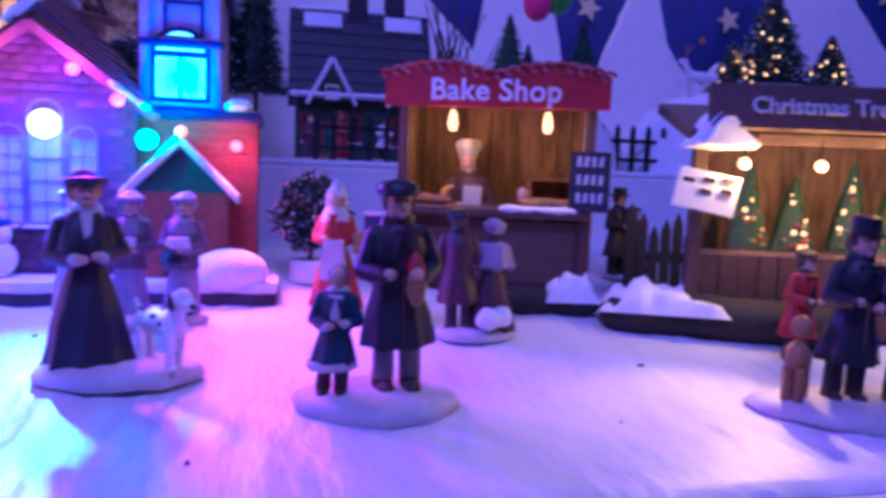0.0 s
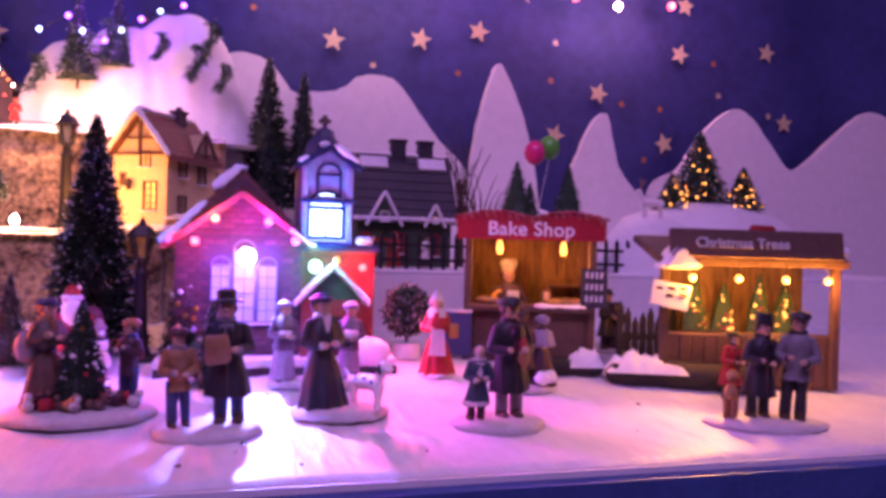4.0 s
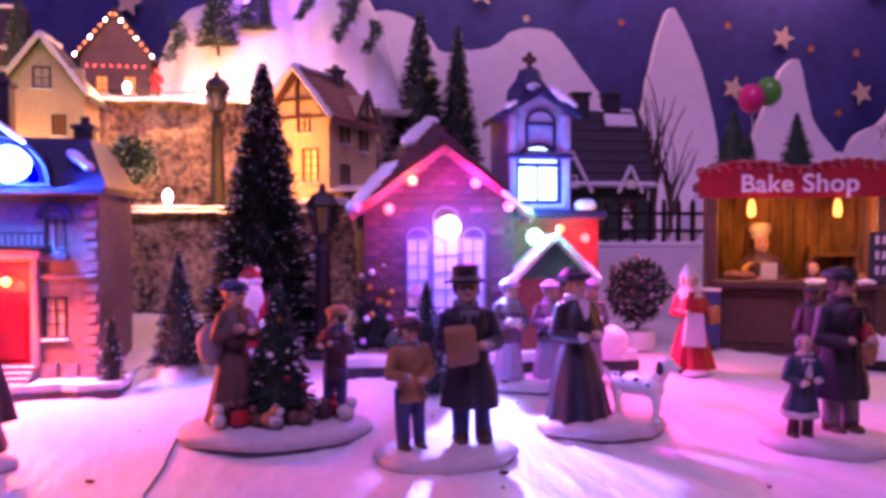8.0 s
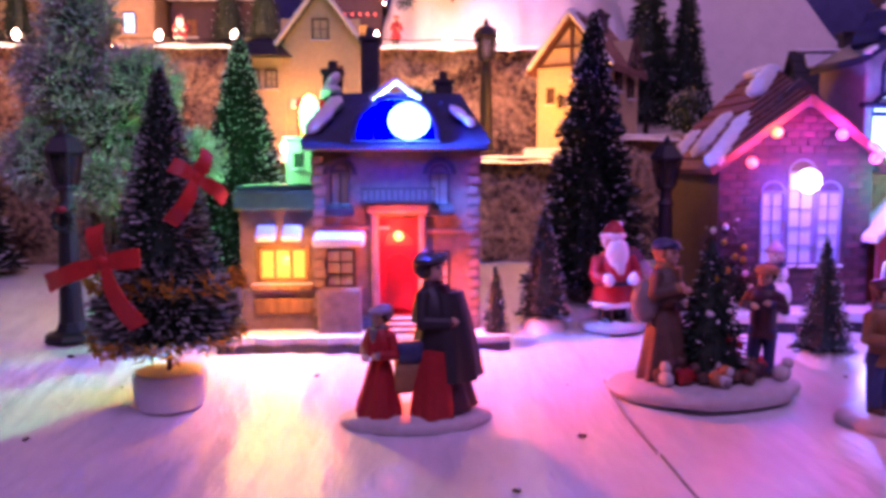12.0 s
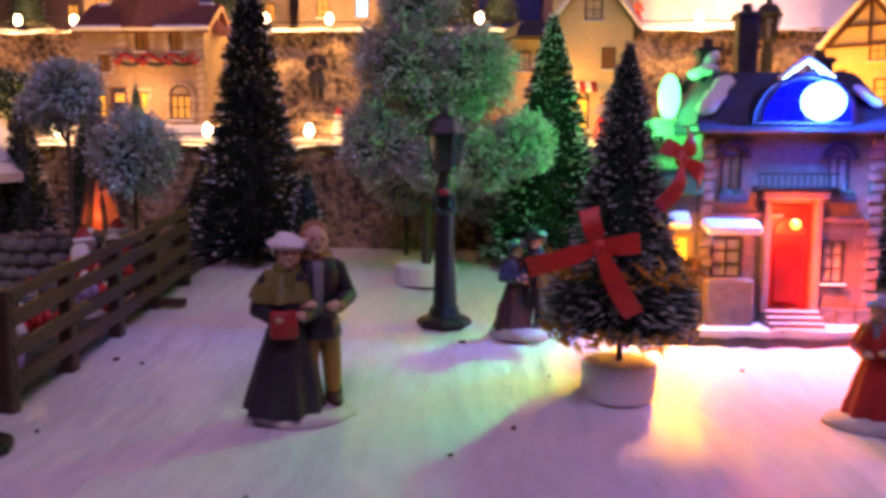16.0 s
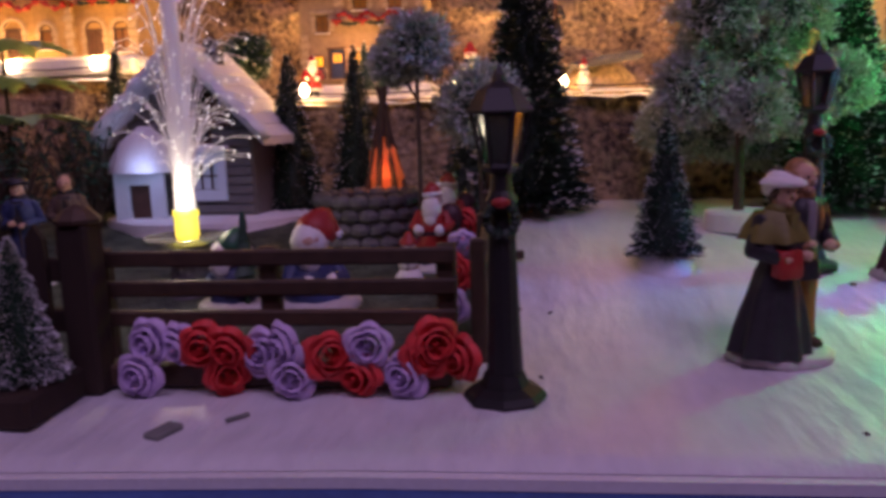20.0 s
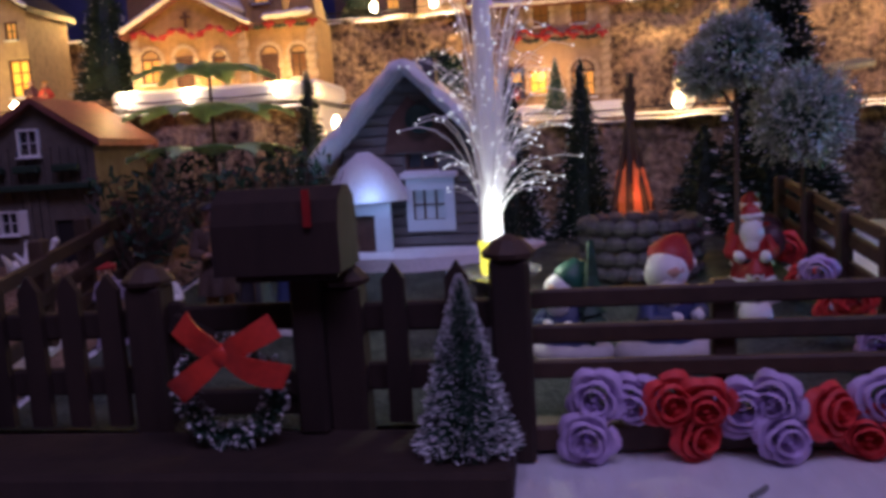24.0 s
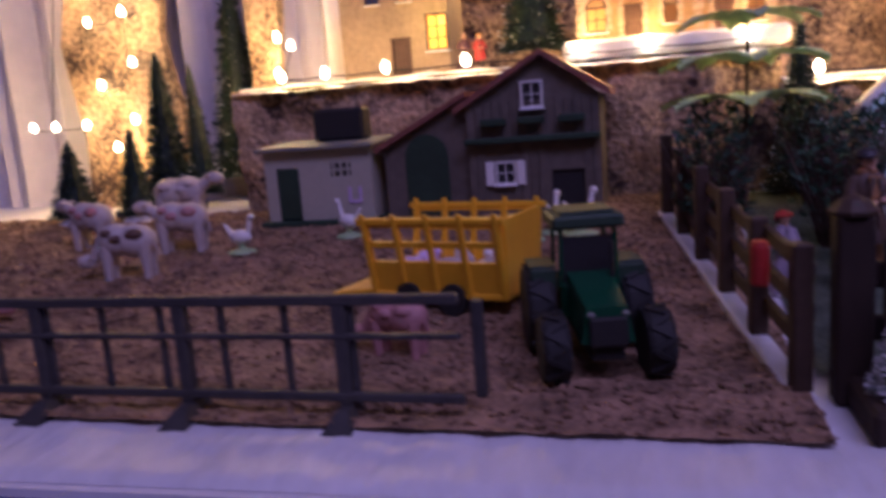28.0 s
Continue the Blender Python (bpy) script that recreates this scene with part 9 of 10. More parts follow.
part("ember_glow", B(G_EMBER).lathe([(0.010, 0.022), (0.011, 0.03), (0.008, 0.048), (0.001, 0.056)], (0, 0, 0), 9, wob=0.12), fire, "glowing orange embers")
lamp("fire_lamp", (-0.742, 0.384, 0.060), 0.010, (1.0, 0.22, 0.03), 0.004)

# ---- picket gate, mailbox and planter ----
pg = thing("picket_fence", pose(-0.994, 0.148, 0.0), "dark wooden picket fence with a gate", "fence", "fences")
part("planter_board", B(WOOD).box((0.0945, -0.021, 0.0055), (0.189, 0.034, 0.011), 0.0015), pg, "dark wooden planter board")
for x, h in ((0.002, 0.064), (0.079, 0.056), (0.140, 0.054), (0.189, 0.060)):
    p = part("post", B(WOOD).box((x, 0, h / 2), (0.0115, 0.0115, h), 0.0012), pg)
    part("cap", B(WOOD2).lathe([(0.0075, h), (0.0080, h + 0.0015), (0.0045, h + 0.005), (0.0010, h + 0.0065)], (x, 0, 0), 10), p)
for x0, x1 in ((0.008, 0.073), (0.146, 0.183)):
    for z in (0.0435, 0.0255):
        part("rail", B(WOOD).box(((x0 + x1) / 2, 0.002, z), (x1 - x0 + 0.004, 0.004, 0.0085), 0.0008), pg)
    n = int((x1 - x0) / 0.0125)
    for k in range(n):
        x = x0 + (x1 - x0) * (k + 0.5) / n
        part("picket", B(WOOD).slab([(x - 0.0034, 0.012), (x + 0.0034, 0.012), (x + 0.0034, 0.055), (x, 0.060), (x - 0.0034, 0.055)], -0.0028, -0.0002), pg)
gate = part("gate", B(WOOD).box((0.1095, 0.002, 0.0445), (0.052, 0.004, 0.008), 0.0008), pg)
part("gate_rail", B(WOOD).box((0.1095, 0.002, 0.018), (0.052, 0.004, 0.008), 0.0008), gate)
for x in (0.086, 0.133):
    part("gate_stile", B(WOOD).box((x, 0.002, 0.032), (0.006, 0.0045, 0.036), 0.0008), gate)
part("brace", B(WOOD).at(pose(0.1095, -0.001, 0.0315, 0, 28, 0)).box((0, 0, 0), (0.054, 0.003, 0.007), 0.0006), gate)
wr = part("wreath", B(PINE2).ball((0.110, -0.018, 0.040), 0.003, 4), pg, "round frosted wreath with a red bow")
b = B(PINE2)
rng = random.Random(4)


def ring(g):
    a = g.uniform(0, 6.2832)
    c = Vector((0.110 + 0.0130 * math.cos(a), -0.018, 0.0270 + 0.0130 * math.sin(a)))
    return c, c + Vector((g.uniform(-1, 1), g.uniform(-1, 0.4), g.uniform(-1, 1))).normalized() * 0.0048


bristles(b, 900, rng, ring, 0.0007, PINE2, 0.6, FROST)
part("needles", b, wr)
ribbon_bow(pg, pose(0.1120, -0.0250, 0.0400, 0, 0, 0), [(143, 0.0150), (27, 0.0165), (216, 0.0185), (-22, 0.0185)], 0.0060)
mb = thing("mailbox", pose(-0.8675, 0.137, 0.0), "dark brown mailbox with rounded top on a post", "mailbox")
part("post", B(WOOD).box((0.004, 0.006, 0.036), (0.009, 0.009, 0.050), 0.001), mb)
part("bracket", B(WOOD).box((0, 0.006, 0.0585), (0.030, 0.014, 0.003), 0.0006), mb)
bx = part("box", beam(B(WOOD), [(-0.008, 0.060), (0.014, 0.060), (0.014, 0.074), (0.012, 0.080), (0.006, 0.0835), (0.000, 0.0835), (-0.006, 0.080), (-0.008, 0.074)], -0.018, 0.018), mb)
part("flag", B(RED).box((0.010, -0.0088, 0.078), (0.002, 0.001, 0.010)), bx)
for x, y, h, r in ((-0.976, 0.126, 0.053, 0.0158), (-0.8175, 0.128, 0.048, 0.0145)):
    pine(pose(x, y, 0.0105), h, r, "small heavily frosted bottle-brush tree in the planter", 2600, PINE2, 1.5, "", seed=int(-x * 999), lift=0.04)

# ---- plastic fern ----
rng = random.Random(55)
fe = thing("fern_plant", on(-0.998, 0.400), "tall plastic plant with tiers of pale green leaves", "plant")
part("stem", B(BARK).rod((0, 0, 0), (0.002, 0, 0.124), 0.0016, 0.0010, 6), fe)
for z, n, r in ((0.072, 7, 0.052), (0.096, 7, 0.052), (0.120, 6, 0.044)):
    for k in range(n):
        a = 2 * math.pi * k / n + z * 40
        b, vs, m = B(LEAF), [], 16
        for j in range(m + 1):
            u = j / m
            w = r * 0.22 * math.sin(math.pi * min(1, u * 0.93 + 0.05)) * (1.25 if j % 2 else 0.72)
            d = r * u
            zz = z + 0.007 * math.sin(u * 2.4) - 0.007 * u * u + rng.uniform(-0.0004, 0.0004)
            for s, dz in ((-1, 0.0012), (0, -0.0006), (1, 0.0012)):
                e = d + (0.05 * r if s and j % 2 else 0)
                vs.append((e * math.cos(a) - s * w * math.sin(a), e * math.sin(a) + s * w * math.cos(a), zz + dz))
        fs = [(j * 3 + s, (j + 1) * 3 + s, (j + 1) * 3 + s + 1, j * 3 + s + 1) for j in range(m) for s in (0, 1)]
        b.add(vs, fs).add([(x, y, q - 0.0005) for x, y, q in vs], [f[::-1] for f in fs])
        part("leaf", b, fe)
for k in range(5):
    x, y = (-1.02, -0.962, -0.940, -1.012, -0.955)[k], (0.345, 0.330, 0.385, 0.415, 0.42)[k]
    ob = thing("shrub", on(x, y), "dark dried shrub with reddish stems", "shrub", "dried shrubs")
    b = B(BARK)

    def twig(g):
        p = Vector((g.uniform(-1, 1), g.uniform(-1, 1), 0)) * 0.005
        return p, p + Vector((g.uniform(-0.5, 0.5), g.uniform(-0.5, 0.5), 1)).normalized() * g.uniform(0.03, 0.075)

    bristles(b, 150, rng, twig, 0.0007, BARK)
    part("twig", b, ob)
    b = B(PINE2)

    def leaf(g):
        p = Vector((g.uniform(-1, 1) * 0.02, g.uniform(-1, 1) * 0.02, g.uniform(0.02, 0.07)))
        return p, p + Vector((g.uniform(-1, 1), g.uniform(-1, 1), g.uniform(-0.4, 1))).normalized() * 0.006

    bristles(b, 260, rng, leaf, 0.0020, PINE2, 0.35, PLUM)
    part("foliage", b, ob)

# ---- farm ----
barn = thing("barn", pose(-1.152, 0.418, 0.0276), "grey-brown toy barn with gabled front and green trim", "toy barn")
part("front_wall", B(GREYWOOD).wall(-0.028, 0.064, 0, 0.082, 0, 0.004, [(-0.012, 0.008, 0.022, 0.040), (0.030, 0.056, 0.0, 0.032)]), barn)
part("gable", B(GREYWOOD).slab([(-0.028, 0.082), (0.064, 0.082), (0.030, 0.108), (0.022, 0.108)], 0.0004, 0.004), barn)
part("side_wall", B(GREYWOOD).box((0.062, 0.035, 0.041), (0.004, 0.062, 0.082)), barn)
part("side_wall", B(GREYWOOD).box((-0.026, 0.035, 0.041), (0.004, 0.062, 0.082)), barn)
part("back_wall", B(GREYWOOD).box((0.018, 0.067, 0.041), (0.092, 0.004, 0.082)), barn)
for poly in ([(-0.036, 0.074), (0.026, 0.110), (0.026, 0.1145), (-0.036, 0.0785)], [(0.072, 0.080), (0.026, 0.110), (0.026, 0.1145), (0.072, 0.0845)]):
    part("roof", B(ROOFR).slab(poly, -0.007, 0.074), barn)
part("wing_wall", B(GREYWOOD).wall(-0.092, -0.0285, 0, 0.052, 0.004, 0.008, [(-0.074, -0.046, 0, 0.044)]), barn)
part("wing_door", B(DKGREEN).slab([(-0.076, 0.0), (-0.044, 0.0)] + [(-0.060 + 0.016 * math.cos(a), 0.046 + 0.016 * math.sin(a)) for a in (math.pi * k / 10 for k in range(11))], 0.0026, 0.0040), barn, "dark arched barn door")
part("wing_gable", B(GREYWOOD).slab([(-0.092, 0.052), (-0.028, 0.052), (-0.028, 0.084)], 0.0042, 0.008), barn)
part("wing_roof", B(ROOFR).slab([(-0.098, 0.050), (-0.028, 0.086), (-0.028, 0.090), (-0.098, 0.054)], -0.003, 0.072), barn)
for k in range(15):
    short = k in (9, 10, 11, 12, 2, 3, 4)
    part("board", B(GREYWOOD).box((-0.025 + 0.0062 * k, -0.0006, 0.064 if short else 0.041), (0.0052, 0.0014, 0.034 if short else 0.080)), barn)
part("balcony_band", B(DKGREEN).box((0.018, -0.004, 0.0545), (0.094, 0.010, 0.004), 0.0008), barn)
for x in (-0.008, 0.018, 0.046):
    part("flower_box", B(DKGREEN).box((x, -0.006, 0.067), (0.018, 0.006, 0.005), 0.0008), barn)
window(barn, 0.019, 0.076, 0.014, 0.017, -0.0016, DARK, WHITEP, (1, 1))
w = window(barn, -0.002, 0.024, 0.013, 0.015, -0.0006, DARK, WHITEP, (1, 1))
for s in (-1, 1):
    part("shutter", B(WHITEP).box((-0.002 + s * 0.011, -0.002, 0.0315), (0.006, 0.0016, 0.017), 0.0004), w)
part("door", B(DARK).box((0.043, 0.003, 0.016), (0.026, 0.002, 0.032)), barn)

shed = thing("shed", pose(-1.294, 0.412, 0.0276, 0, 0, 2), "beige toy shed with green door and flat roof", "toy shed")
part("base", B(DKGREEN).box((0, 0.022, 0.002), (0.094, 0.056, 0.005), 0.001), shed)
part("wall", B(BEIGE).wall(-0.042, 0.042, 0.0045, 0.058, 0, 0.003, [(-0.033, -0.015, 0.0045, 0.044), (0.010, 0.026, 0.036, 0.046)]), shed)
part("wall", B(BEIGE).box((-0.0405, 0.0235, 0.031), (0.003, 0.041, 0.0535)), shed)
part("wall", B(BEIGE).box((0.0405, 0.0235, 0.031), (0.003, 0.041, 0.0535)), shed)
part("wall", B(BEIGE).box((0, 0.0455, 0.031), (0.084, 0.003, 0.0535)), shed)
part("roof", B(GREYP).at(pose(0, 0.022, 0.0595, 3, 0, 0)).box((0, 0, 0), (0.092, 0.058, 0.003), 0.0006), shed)
part("door", B(DKGREEN).box((-0.024, 0.0008, 0.0245), (0.017, 0.002, 0.038), 0.0004).ball((-0.018, -0.0006, 0.024), 0.0008, 4), shed)
v = part("vent", B(DARK).box((0.018, 0.0022, 0.041), (0.016, 0.001, 0.010)), shed)
b = B(BEIGE)
for k in range(3):
    b.box((0.0125 + 0.0055 * k, 0.0008, 0.041), (0.0016, 0.002, 0.010))
b.box((0.018, 0.0008, 0.041), (0.016, 0.002, 0.0016))
part("vent_bar", b, v)
part("water_tank", B(RUBBER).box((0.012, 0.030, 0.0735), (0.040, 0.020, 0.024), 0.002), shed, "dark box standing on the roof")
for x in (0.026,):
    part("sticker", B(ROSE_W).box((x - 0.002, -0.0007, 0.022), (0.002, 0.0008, 0.012)).box((x + 0.006, -0.0007, 0.022), (0.002, 0.0008, 0.012)).box((x + 0.002, -0.0007, 0.017), (0.008, 0.0008, 0.002)), shed)

# tractor
tr = thing("tractor", pose(-1.074, 0.164, 0.0022, 0, 0, 15) @ Matrix.Scale(0.79, 4), "dark green toy tractor with black wheels", "toy tractor")
part("hood", B(TGREEN).add([(-0.0125, -0.012, 0.020), (0.0125, -0.012, 0.020), (0.0125, 0.030, 0.024), (-0.0125, 0.030, 0.024), (-0.0095, -0.010, 0.037), (0.0095, -0.010, 0.037), (0.0115, 0.030, 0.046), (-0.0115, 0.030, 0.046)],
                              [(0, 1, 5, 4), (1, 2, 6, 5), (2, 3, 7, 6), (3, 0, 4, 7), (4, 5, 6, 7), (3, 2, 1, 0)]), tr)
part("grille", B(RUBBER).box((0, -0.0135, 0.026), (0.018, 0.004, 0.014), 0.001), tr)
for x in (-0.008, 0.008):
    part("headlight", B(GREYP).ball((x, -0.0135, 0.0345), 0.0016, 6, 1.2, 0.5, 0.8), tr)
part("chassis", B(RUBBER).box((0, 0.024, 0.016), (0.016, 0.070, 0.010), 0.001), tr)
cab = part("cab", B(TGREEN).box((0, 0.046, 0.030), (0.030, 0.030, 0.020), 0.002), tr)
for x in (-0.0145, 0.0145):
    for y in (0.032, 0.060):
        part("pillar", B(TGREEN).rod((x, y, 0.038), (x * 0.95, y, 0.068), 0.0013, None, 6), cab)
part("windscreen", B(DARK).box((0, 0.032, 0.053), (0.026, 0.001, 0.022)), cab)
part("seat", B(RUBBER).box((0, 0.052, 0.044), (0.014, 0.010, 0.010), 0.002), cab)
part("roof", B(DKGREEN).box((0, 0.046, 0.0715), (0.037, 0.038, 0.007), 0.0028).box((0, 0.046, 0.0755), (0.028, 0.028, 0.003), 0.0012), tr, "dark green plastic cab roof")
part("exhaust", B(RUBBER).rod((0.010, 0.022, 0.042), (0.010, 0.022, 0.062), 0.0014, None, 7), tr)
for x in (-0.012, 0.012):
    part("fender", B(DKGREEN).box((x * 1.9, 0.050, 0.0470), (0.014, 0.026, 0.003), 0.0012).box((x * 1.9, 0.036, 0.041), (0.014, 0.003, 0.012), 0.001), tr)


def wheel(parent, x, y, r, w):
    m = pose(x, y, r, 0, 90, 0)
    t = part("tyre", B(RUBBER).lathe([(r * 0.55, -w / 2), (r * 0.92, -w / 2), (r, -w * 0.32), (r, w * 0.32), (r * 0.92, w / 2), (r * 0.55, w / 2)], (0, 0, 0), 22), parent, m=m)
    b = B(RUBBER)
    for k in range(18):
        a = 2 * math.pi * k / 18
        b.at(pose(r * math.cos(a), r * math.sin(a), 0, 0, 0, math.degrees(a)) @ pose(0, 0, 0, 30 if k % 2 else -30, 0, 0)).box((0, 0, 0), (0.0024, 0.0022, w * 0.9))
    part("tread", b, t)
    part("rim", B(YELLOW).lathe([(r * 0.54, -w * 0.42), (r * 0.50, -w * 0.1), (r * 0.50, w * 0.1), (r * 0.54, w * 0.42)], (0, 0, 0), 16), t)


for x in (-0.025, 0.025):
    wheel(tr, x, 0.050, 0.0235, 0.015)
    wheel(tr, x * 0.98, -0.002, 0.0165, 0.013)

# wagon
wg = thing("wagon", pose(-1.1575, 0.2370, 0.0080, 0, 0, -12) @ Matrix.Diagonal((0.87, 1, 1, 1)), "bright yellow plastic toy livestock wagon with open tailboard", "toy wagon")
part("floor", B(YELLOW).box((0, 0.020, 0.009), (0.086, 0.046, 0.003), 0.0006), wg)
for y, tilt in ((-0.001, 11), (0.041, -11)):
    s = part("side", B(YELLOW).wall(-0.043, 0.043, 0, 0.037, -0.001, 0.001, [(-0.039 + 0.0200 * k, -0.0225 + 0.0200 * k, 0.0165 + 0.0105 * j, 0.0240 + 0.0105 * j) for k in range(4) for j in range(2)]), wg, m=pose(0, y, 0.010, tilt, 0, 0))
    for k in range(5):
        part("stake", B(YELLOW).box((-0.0410 + 0.0205 * k, -0.0016, 0.020), (0.0030, 0.002, 0.043), 0.0004), s)
    part("top_rail", B(YELLOW).box((0, 0, 0.0375), (0.092, 0.0035, 0.0034), 0.0006), s)
part("end_board", B(YELLOW).box((0.0425, 0.020, 0.028), (0.002, 0.046, 0.038), 0.0004), wg)
part("tailboard", B(YELLOW).at(pose(-0.057, 0.020, 0.0085, 0, -6, 0)).box((0, 0, 0), (0.032, 0.044, 0.002), 0.0004), wg)
part("drawbar", B(YELLOW).rod((0.043, 0.020, 0.008), (0.062, 0.016, 0.006), 0.0016, None, 6), wg)
for x in (-0.018, 0.010):
    for y in (-0.003, 0.043):
        part("wheel", B(RUBBER).lathe([(0.003, -0.003), (0.008, -0.003), (0.008, 0.003), (0.003, 0.003)], (0, 0, 0), 14), wg, m=pose(x, y, 0.0075, 90, 0, 0))
HAY = mat("pale_load", (0.45, 0.42, 0.44), 0.6, var=0.3, scale=400)
for k in range(6):
    single("toy_pig", B((ROSE_W, HAY, WHITEP)[k % 3]).ball((0, 0, 0.006), 0.006, 7, 1.7, 1.0, 1.0).ball((0.010, 0, 0.009), 0.004, 6).rod((-0.005, 0.003, -0.003), (-0.005, 0.003, 0.004), 0.0014, None, 5).rod((0.005, 0.003, -0.003), (0.005, 0.003, 0.004), 0.0014, None, 5).rod((-0.005, -0.003, -0.003), (-0.005, -0.003, 0.004), 0.0014, None, 5).rod((0.005, -0.003, -0.003), (0.005, -0.003, 0.004), 0.0014, None, 5), pose(-1.1575, 0.2370, 0.0080, 0, 0, -12) @ pose(-0.022 + 0.022 * (k % 3), 0.011 + 0.018 * (k // 3), 0.0135, 0, 0, 30 * k), "small pale plastic farm animal in the wagon", "toy animal", "plastic farm animals", smooth=True)


def cow(m, s, coat, patch, label, graze=False):
    b = B(coat)
    b.ball((-0.14 * s, 0, 0.60 * s), 0.26 * s, 9, 1.35, 0.95, 1.05).ball((0.16 * s, 0, 0.63 * s), 0.24 * s, 9, 1.35, 0.95, 1.1)
    for x in (-0.32, 0.32):
        for y in (-0.11, 0.11):
            b.rod((x * s, y * s, 0), (x * s, y * s, 0.55 * s), 0.060 * s, 0.110 * s, 7)
    hx, hz = (0.62, 0.30) if graze else (0.60, 0.82)
    b.rod((0.36 * s, 0, 0.66 * s), (hx * s, 0, hz * s), 0.13 * s, 0.09 * s, 8)
    b.ball((hx * s + 0.08 * s, 0, hz * s), 0.125 * s, 7, 1.5, 0.9, 1.0)
    for y in (-1, 1):
        b.rod((hx * s, y * 0.07 * s, hz * s + 0.06 * s), (hx * s - 0.03 * s, y * 0.17 * s, hz * s + 0.08 * s), 0.035 * s, 0.02 * s, 5)
    b.rod((-0.43 * s, 0, 0.70 * s), (-0.50 * s, 0, 0.35 * s), 0.025 * s, 0.018 * s, 5)
    b.use(patch)
    for x, z, r in ((-0.2, 0.72, 0.12), (0.1, 0.66, 0.10), (0.25, 0.76, 0.08)):
        b.ball((x * s, -0.165 * s, z * s), r * s, 6, 1.3, 0.95, 0.8).ball((x * s, 0.165 * s, z * s), r * s, 6, 1.3, 0.95, 0.8)
    return single("toy_cow", b, m, label, "toy animal", "plastic farm animals", smooth=True)


PALE = mat("pale_animal_paint", (0.52, 0.47, 0.45), 0.55, var=0.12, scale=300)
PINKISH = mat("pinkish_animal_paint", (0.46, 0.24, 0.24), 0.55, var=0.2, scale=300)
F = lambda x, y, r: pose(x, y, ground(y) + 0.0025, 0, 0, r)
cow(F(-1.378, 0.297, 190), 0.040, PALE, BROWN, "pale plastic toy cow grazing on wood chips", True)
cow(F(-1.455, 0.362, 170), 0.040, PALE, PINKISH, "pale plastic toy cow standing on wood chips")
cow(F(-1.372, 0.350, 190), 0.040, PALE, PINKISH, "pale plastic toy horse standing on wood chips")
cow(F(-1.420, 0.425, 10), 0.044, PALE, PALE, "white plastic toy cow standing on wood chips")
cow(F(-1.163, 0.186, 165), 0.030, PINKISH, PINKISH, "pinkish plastic toy pig behind the farm fence", True)
cow(F(-1.430, 0.215, 20), 0.034, PINKISH, RED, "reddish plastic toy cow behind the farm fence", True)
for k, (x, y, s) in enumerate(((-1.325, 0.345, 0.9), (-1.098, 0.362, 1.0), (-1.116, 0.368, 0.9), (-1.128, 0.352, 0.8), (-1.258, 0.375, 0.9))):
    ob = thing("toy_bird", F(x, y, 40 * k), "white plastic goose on a green stand", "toy animal", "plastic farm animals")
    part("body", B(WHITEP).ball((0, 0, 0.012 * s), 0.0062 * s, 7, 1.5, 0.9, 0.9).rod((0.006 * s, 0, 0.014 * s), (0.009 * s, 0, 0.026 * s), 0.0022 * s, 0.0016 * s, 6).ball((0.010 * s, 0, 0.027 * s), 0.0026 * s, 6).rod((-0.007 * s, 0, 0.014 * s), (-0.013 * s, 0, 0.022 * s), 0.003 * s, 0.001 * s, 5), ob, smooth=True)
    part("stand", B(LEAF).lathe([(0.011 * s, 0), (0.010 * s, 0.0016), (0.003 * s, 0.003), (0.002 * s, 0.008)], (0, 0, 0), 12), ob)

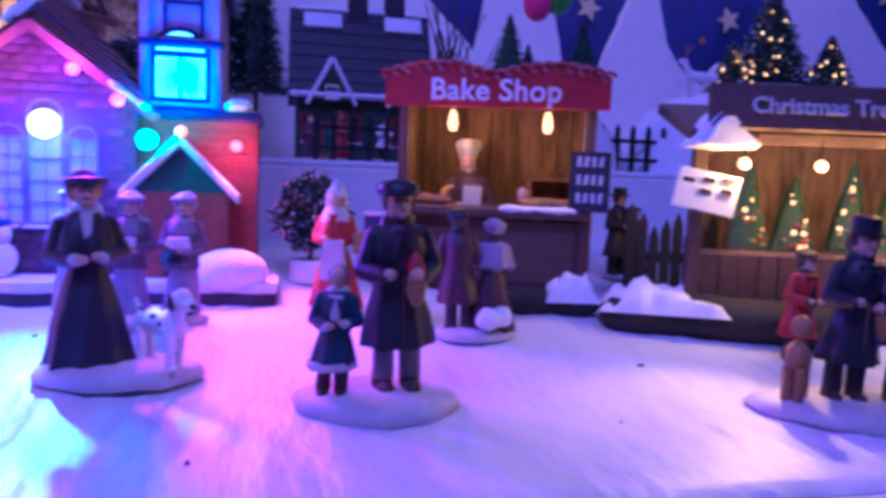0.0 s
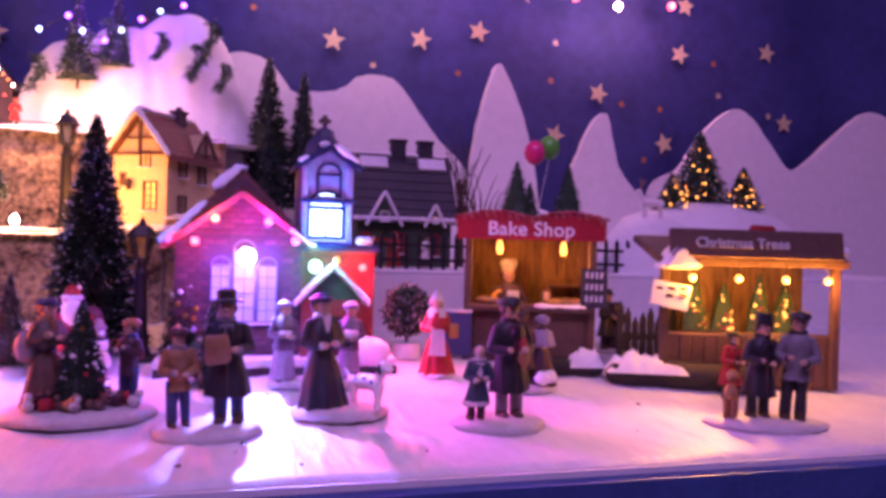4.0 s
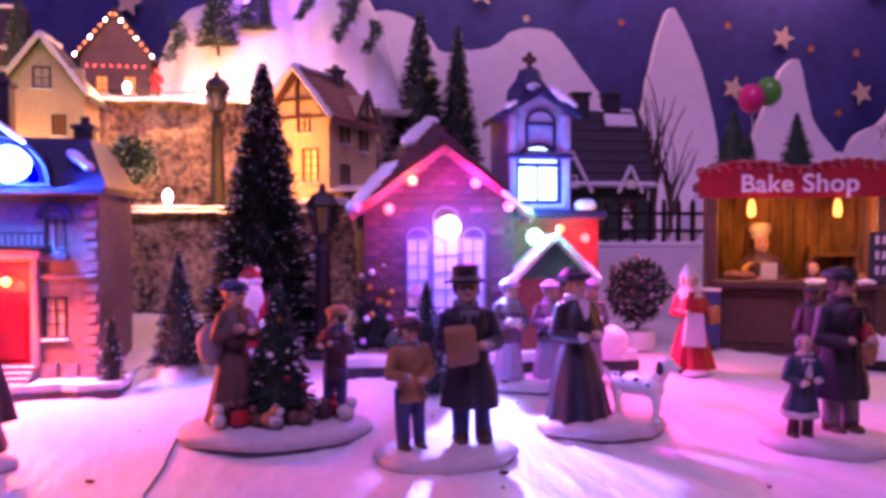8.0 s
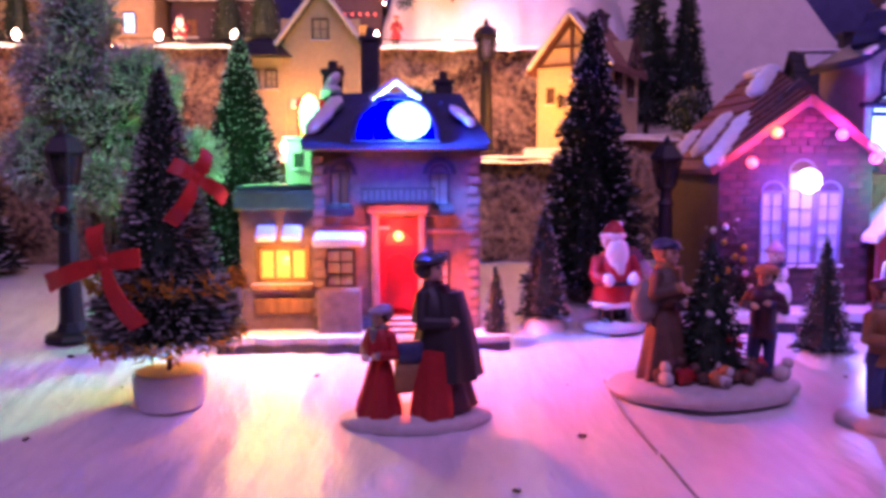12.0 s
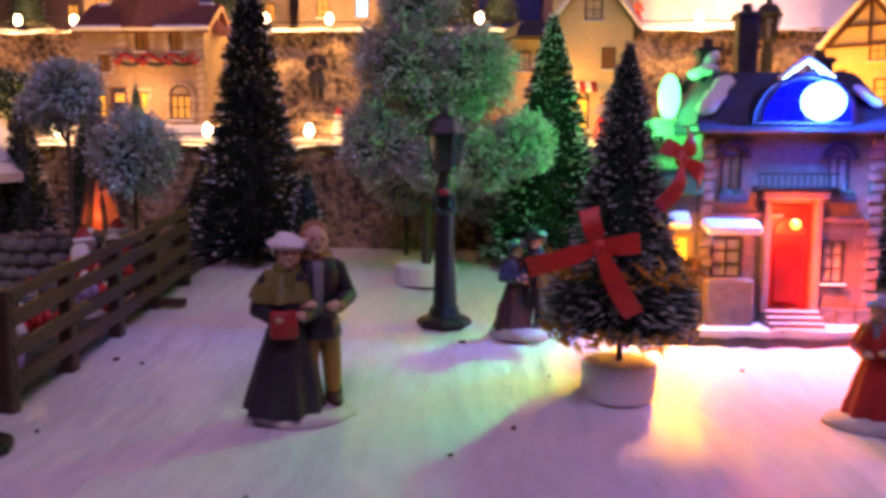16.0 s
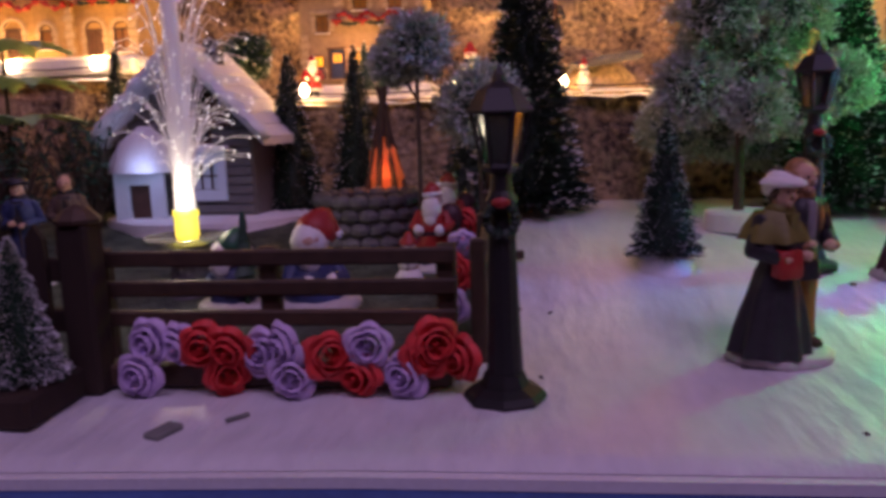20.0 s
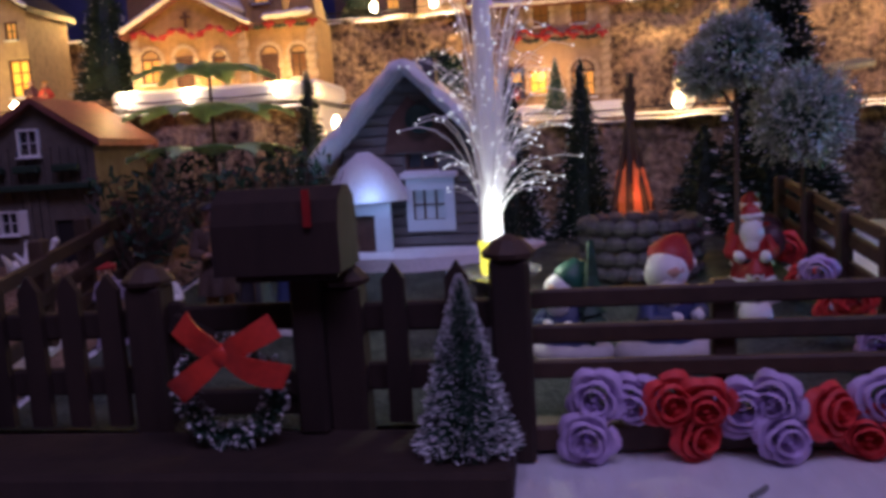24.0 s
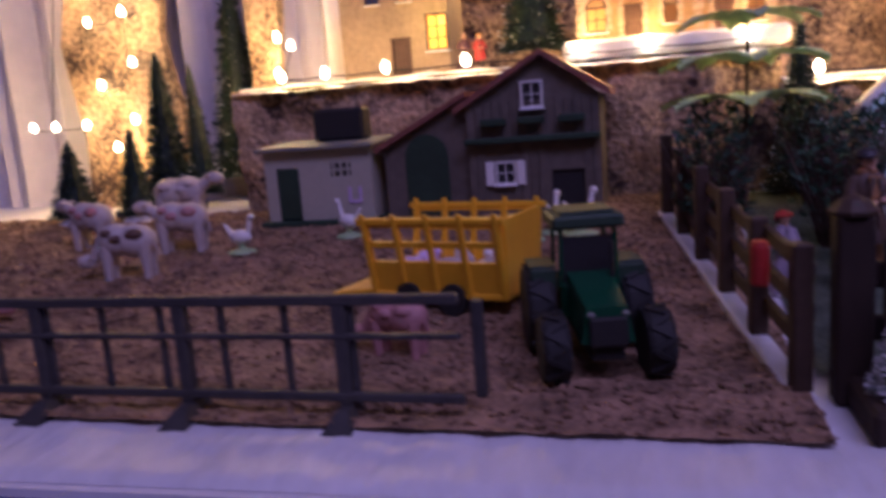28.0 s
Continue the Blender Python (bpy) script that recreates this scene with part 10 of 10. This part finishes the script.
# front farm fence
ff = thing("farm_fence", pose(-1.458, 0.119, 0.0) @ Matrix.Diagonal((1, 1, 0.82, 1)), "grey-brown toy farm fence with splayed feet", "fence", "fences")
for k in range(7):
    x = 0.042 + 0.0637 * k
    if x > 0.34:
        break
    part("post", B(FENCEG).box((x, 0, 0.028), (0.0052, 0.005, 0.056), 0.0006), ff)
    part("foot", B(FENCEG).add([(x - 0.006, -0.015, 0), (x + 0.006, -0.015, 0), (x + 0.003, 0.012, 0), (x - 0.003, 0.012, 0), (x - 0.002, -0.006, 0.008), (x + 0.002, -0.006, 0.008), (x + 0.002, 0.006, 0.008), (x - 0.002, 0.006, 0.008)], [(0, 1, 5, 4), (1, 2, 6, 5), (2, 3, 7, 6), (3, 0, 4, 7), (4, 5, 6, 7), (3, 2, 1, 0)]), ff)
for z, t in ((0.0550, 0.0045), (0.0390, 0.0024), (0.0120, 0.0040)):
    part("rail", B(FENCEG).box((0.175, -0.001, z), (0.330, 0.0036, t), 0.0006), ff)
for k in range(12):
    x = 0.020 + 0.0255 * k
    part("slat", B(FENCEG).box((x, 0.0008, 0.0345), (0.0026, 0.002, 0.044), 0.0004), ff)
part("gate_end", B(FENCEG).box((0.345, 0.004, 0.032), (0.004, 0.004, 0.042), 0.0005), ff)
# side fence between farm and garden
sd = thing("farm_fence", pose(-1.006, 0.150, 0.001, 0, 0, 99), "dark wooden side fence between farm yard and garden", "fence", "fences")
for k in range(6):
    x = 0.004 + 0.050 * k
    z = max(0, 0.12 * (0.150 + x - 0.19))
    part("post", B(WOOD2).box((x, 0, 0.026 + z), (0.007, 0.007, 0.054), 0.0008), sd)
    if k < 5:
        for h in (0.014, 0.028, 0.043):
            part("rail", B(WOOD2).at(pose(x + 0.025, -0.003, h + z + 0.003, 0, -6.0, 0)).box((0, 0, 0), (0.054, 0.003, 0.0065), 0.0006), sd)
part("letter_tin", B(RED).lathe([(0.0030, 0.036), (0.0034, 0.037), (0.0034, 0.050), (0.0028, 0.052)], (0.016, 0.010, 0), 12), sd, "small red tin fixed to the fence")

# loose bits on the snow
rng = random.Random(19)
bits = B(BARK)
for _ in range(30):
    x, y = rng.uniform(-0.75, 0.2), rng.uniform(0.10, 0.29)
    s = rng.uniform(0.0007, 0.0019)
    bits.at(pose(x, y, ground(y) + 0.0008, 0, 0, rng.uniform(0, 180))).box((0, 0, 0), (s * 1.8, s, s * 0.6), 0.0002)
single("bark_crumbs", bits.at(), Matrix(), "tiny dark bark crumbs scattered on the snow cloth", "crumbs", kind="stuff")
# a small grey slab with a thin rod beside it, at the board edge
single("clamp", B(GREYP).box((0, 0, 0.001), (0.006, 0.011, 0.002), 0.0008).rod((0.012, 0.014, 0.001), (0.015, 0.021, 0.001), 0.0007, None, 6), pose(-0.762, 0.110, 0.0, 0, 0, -20), "small grey slab and thin rod at the board edge", "clamp")
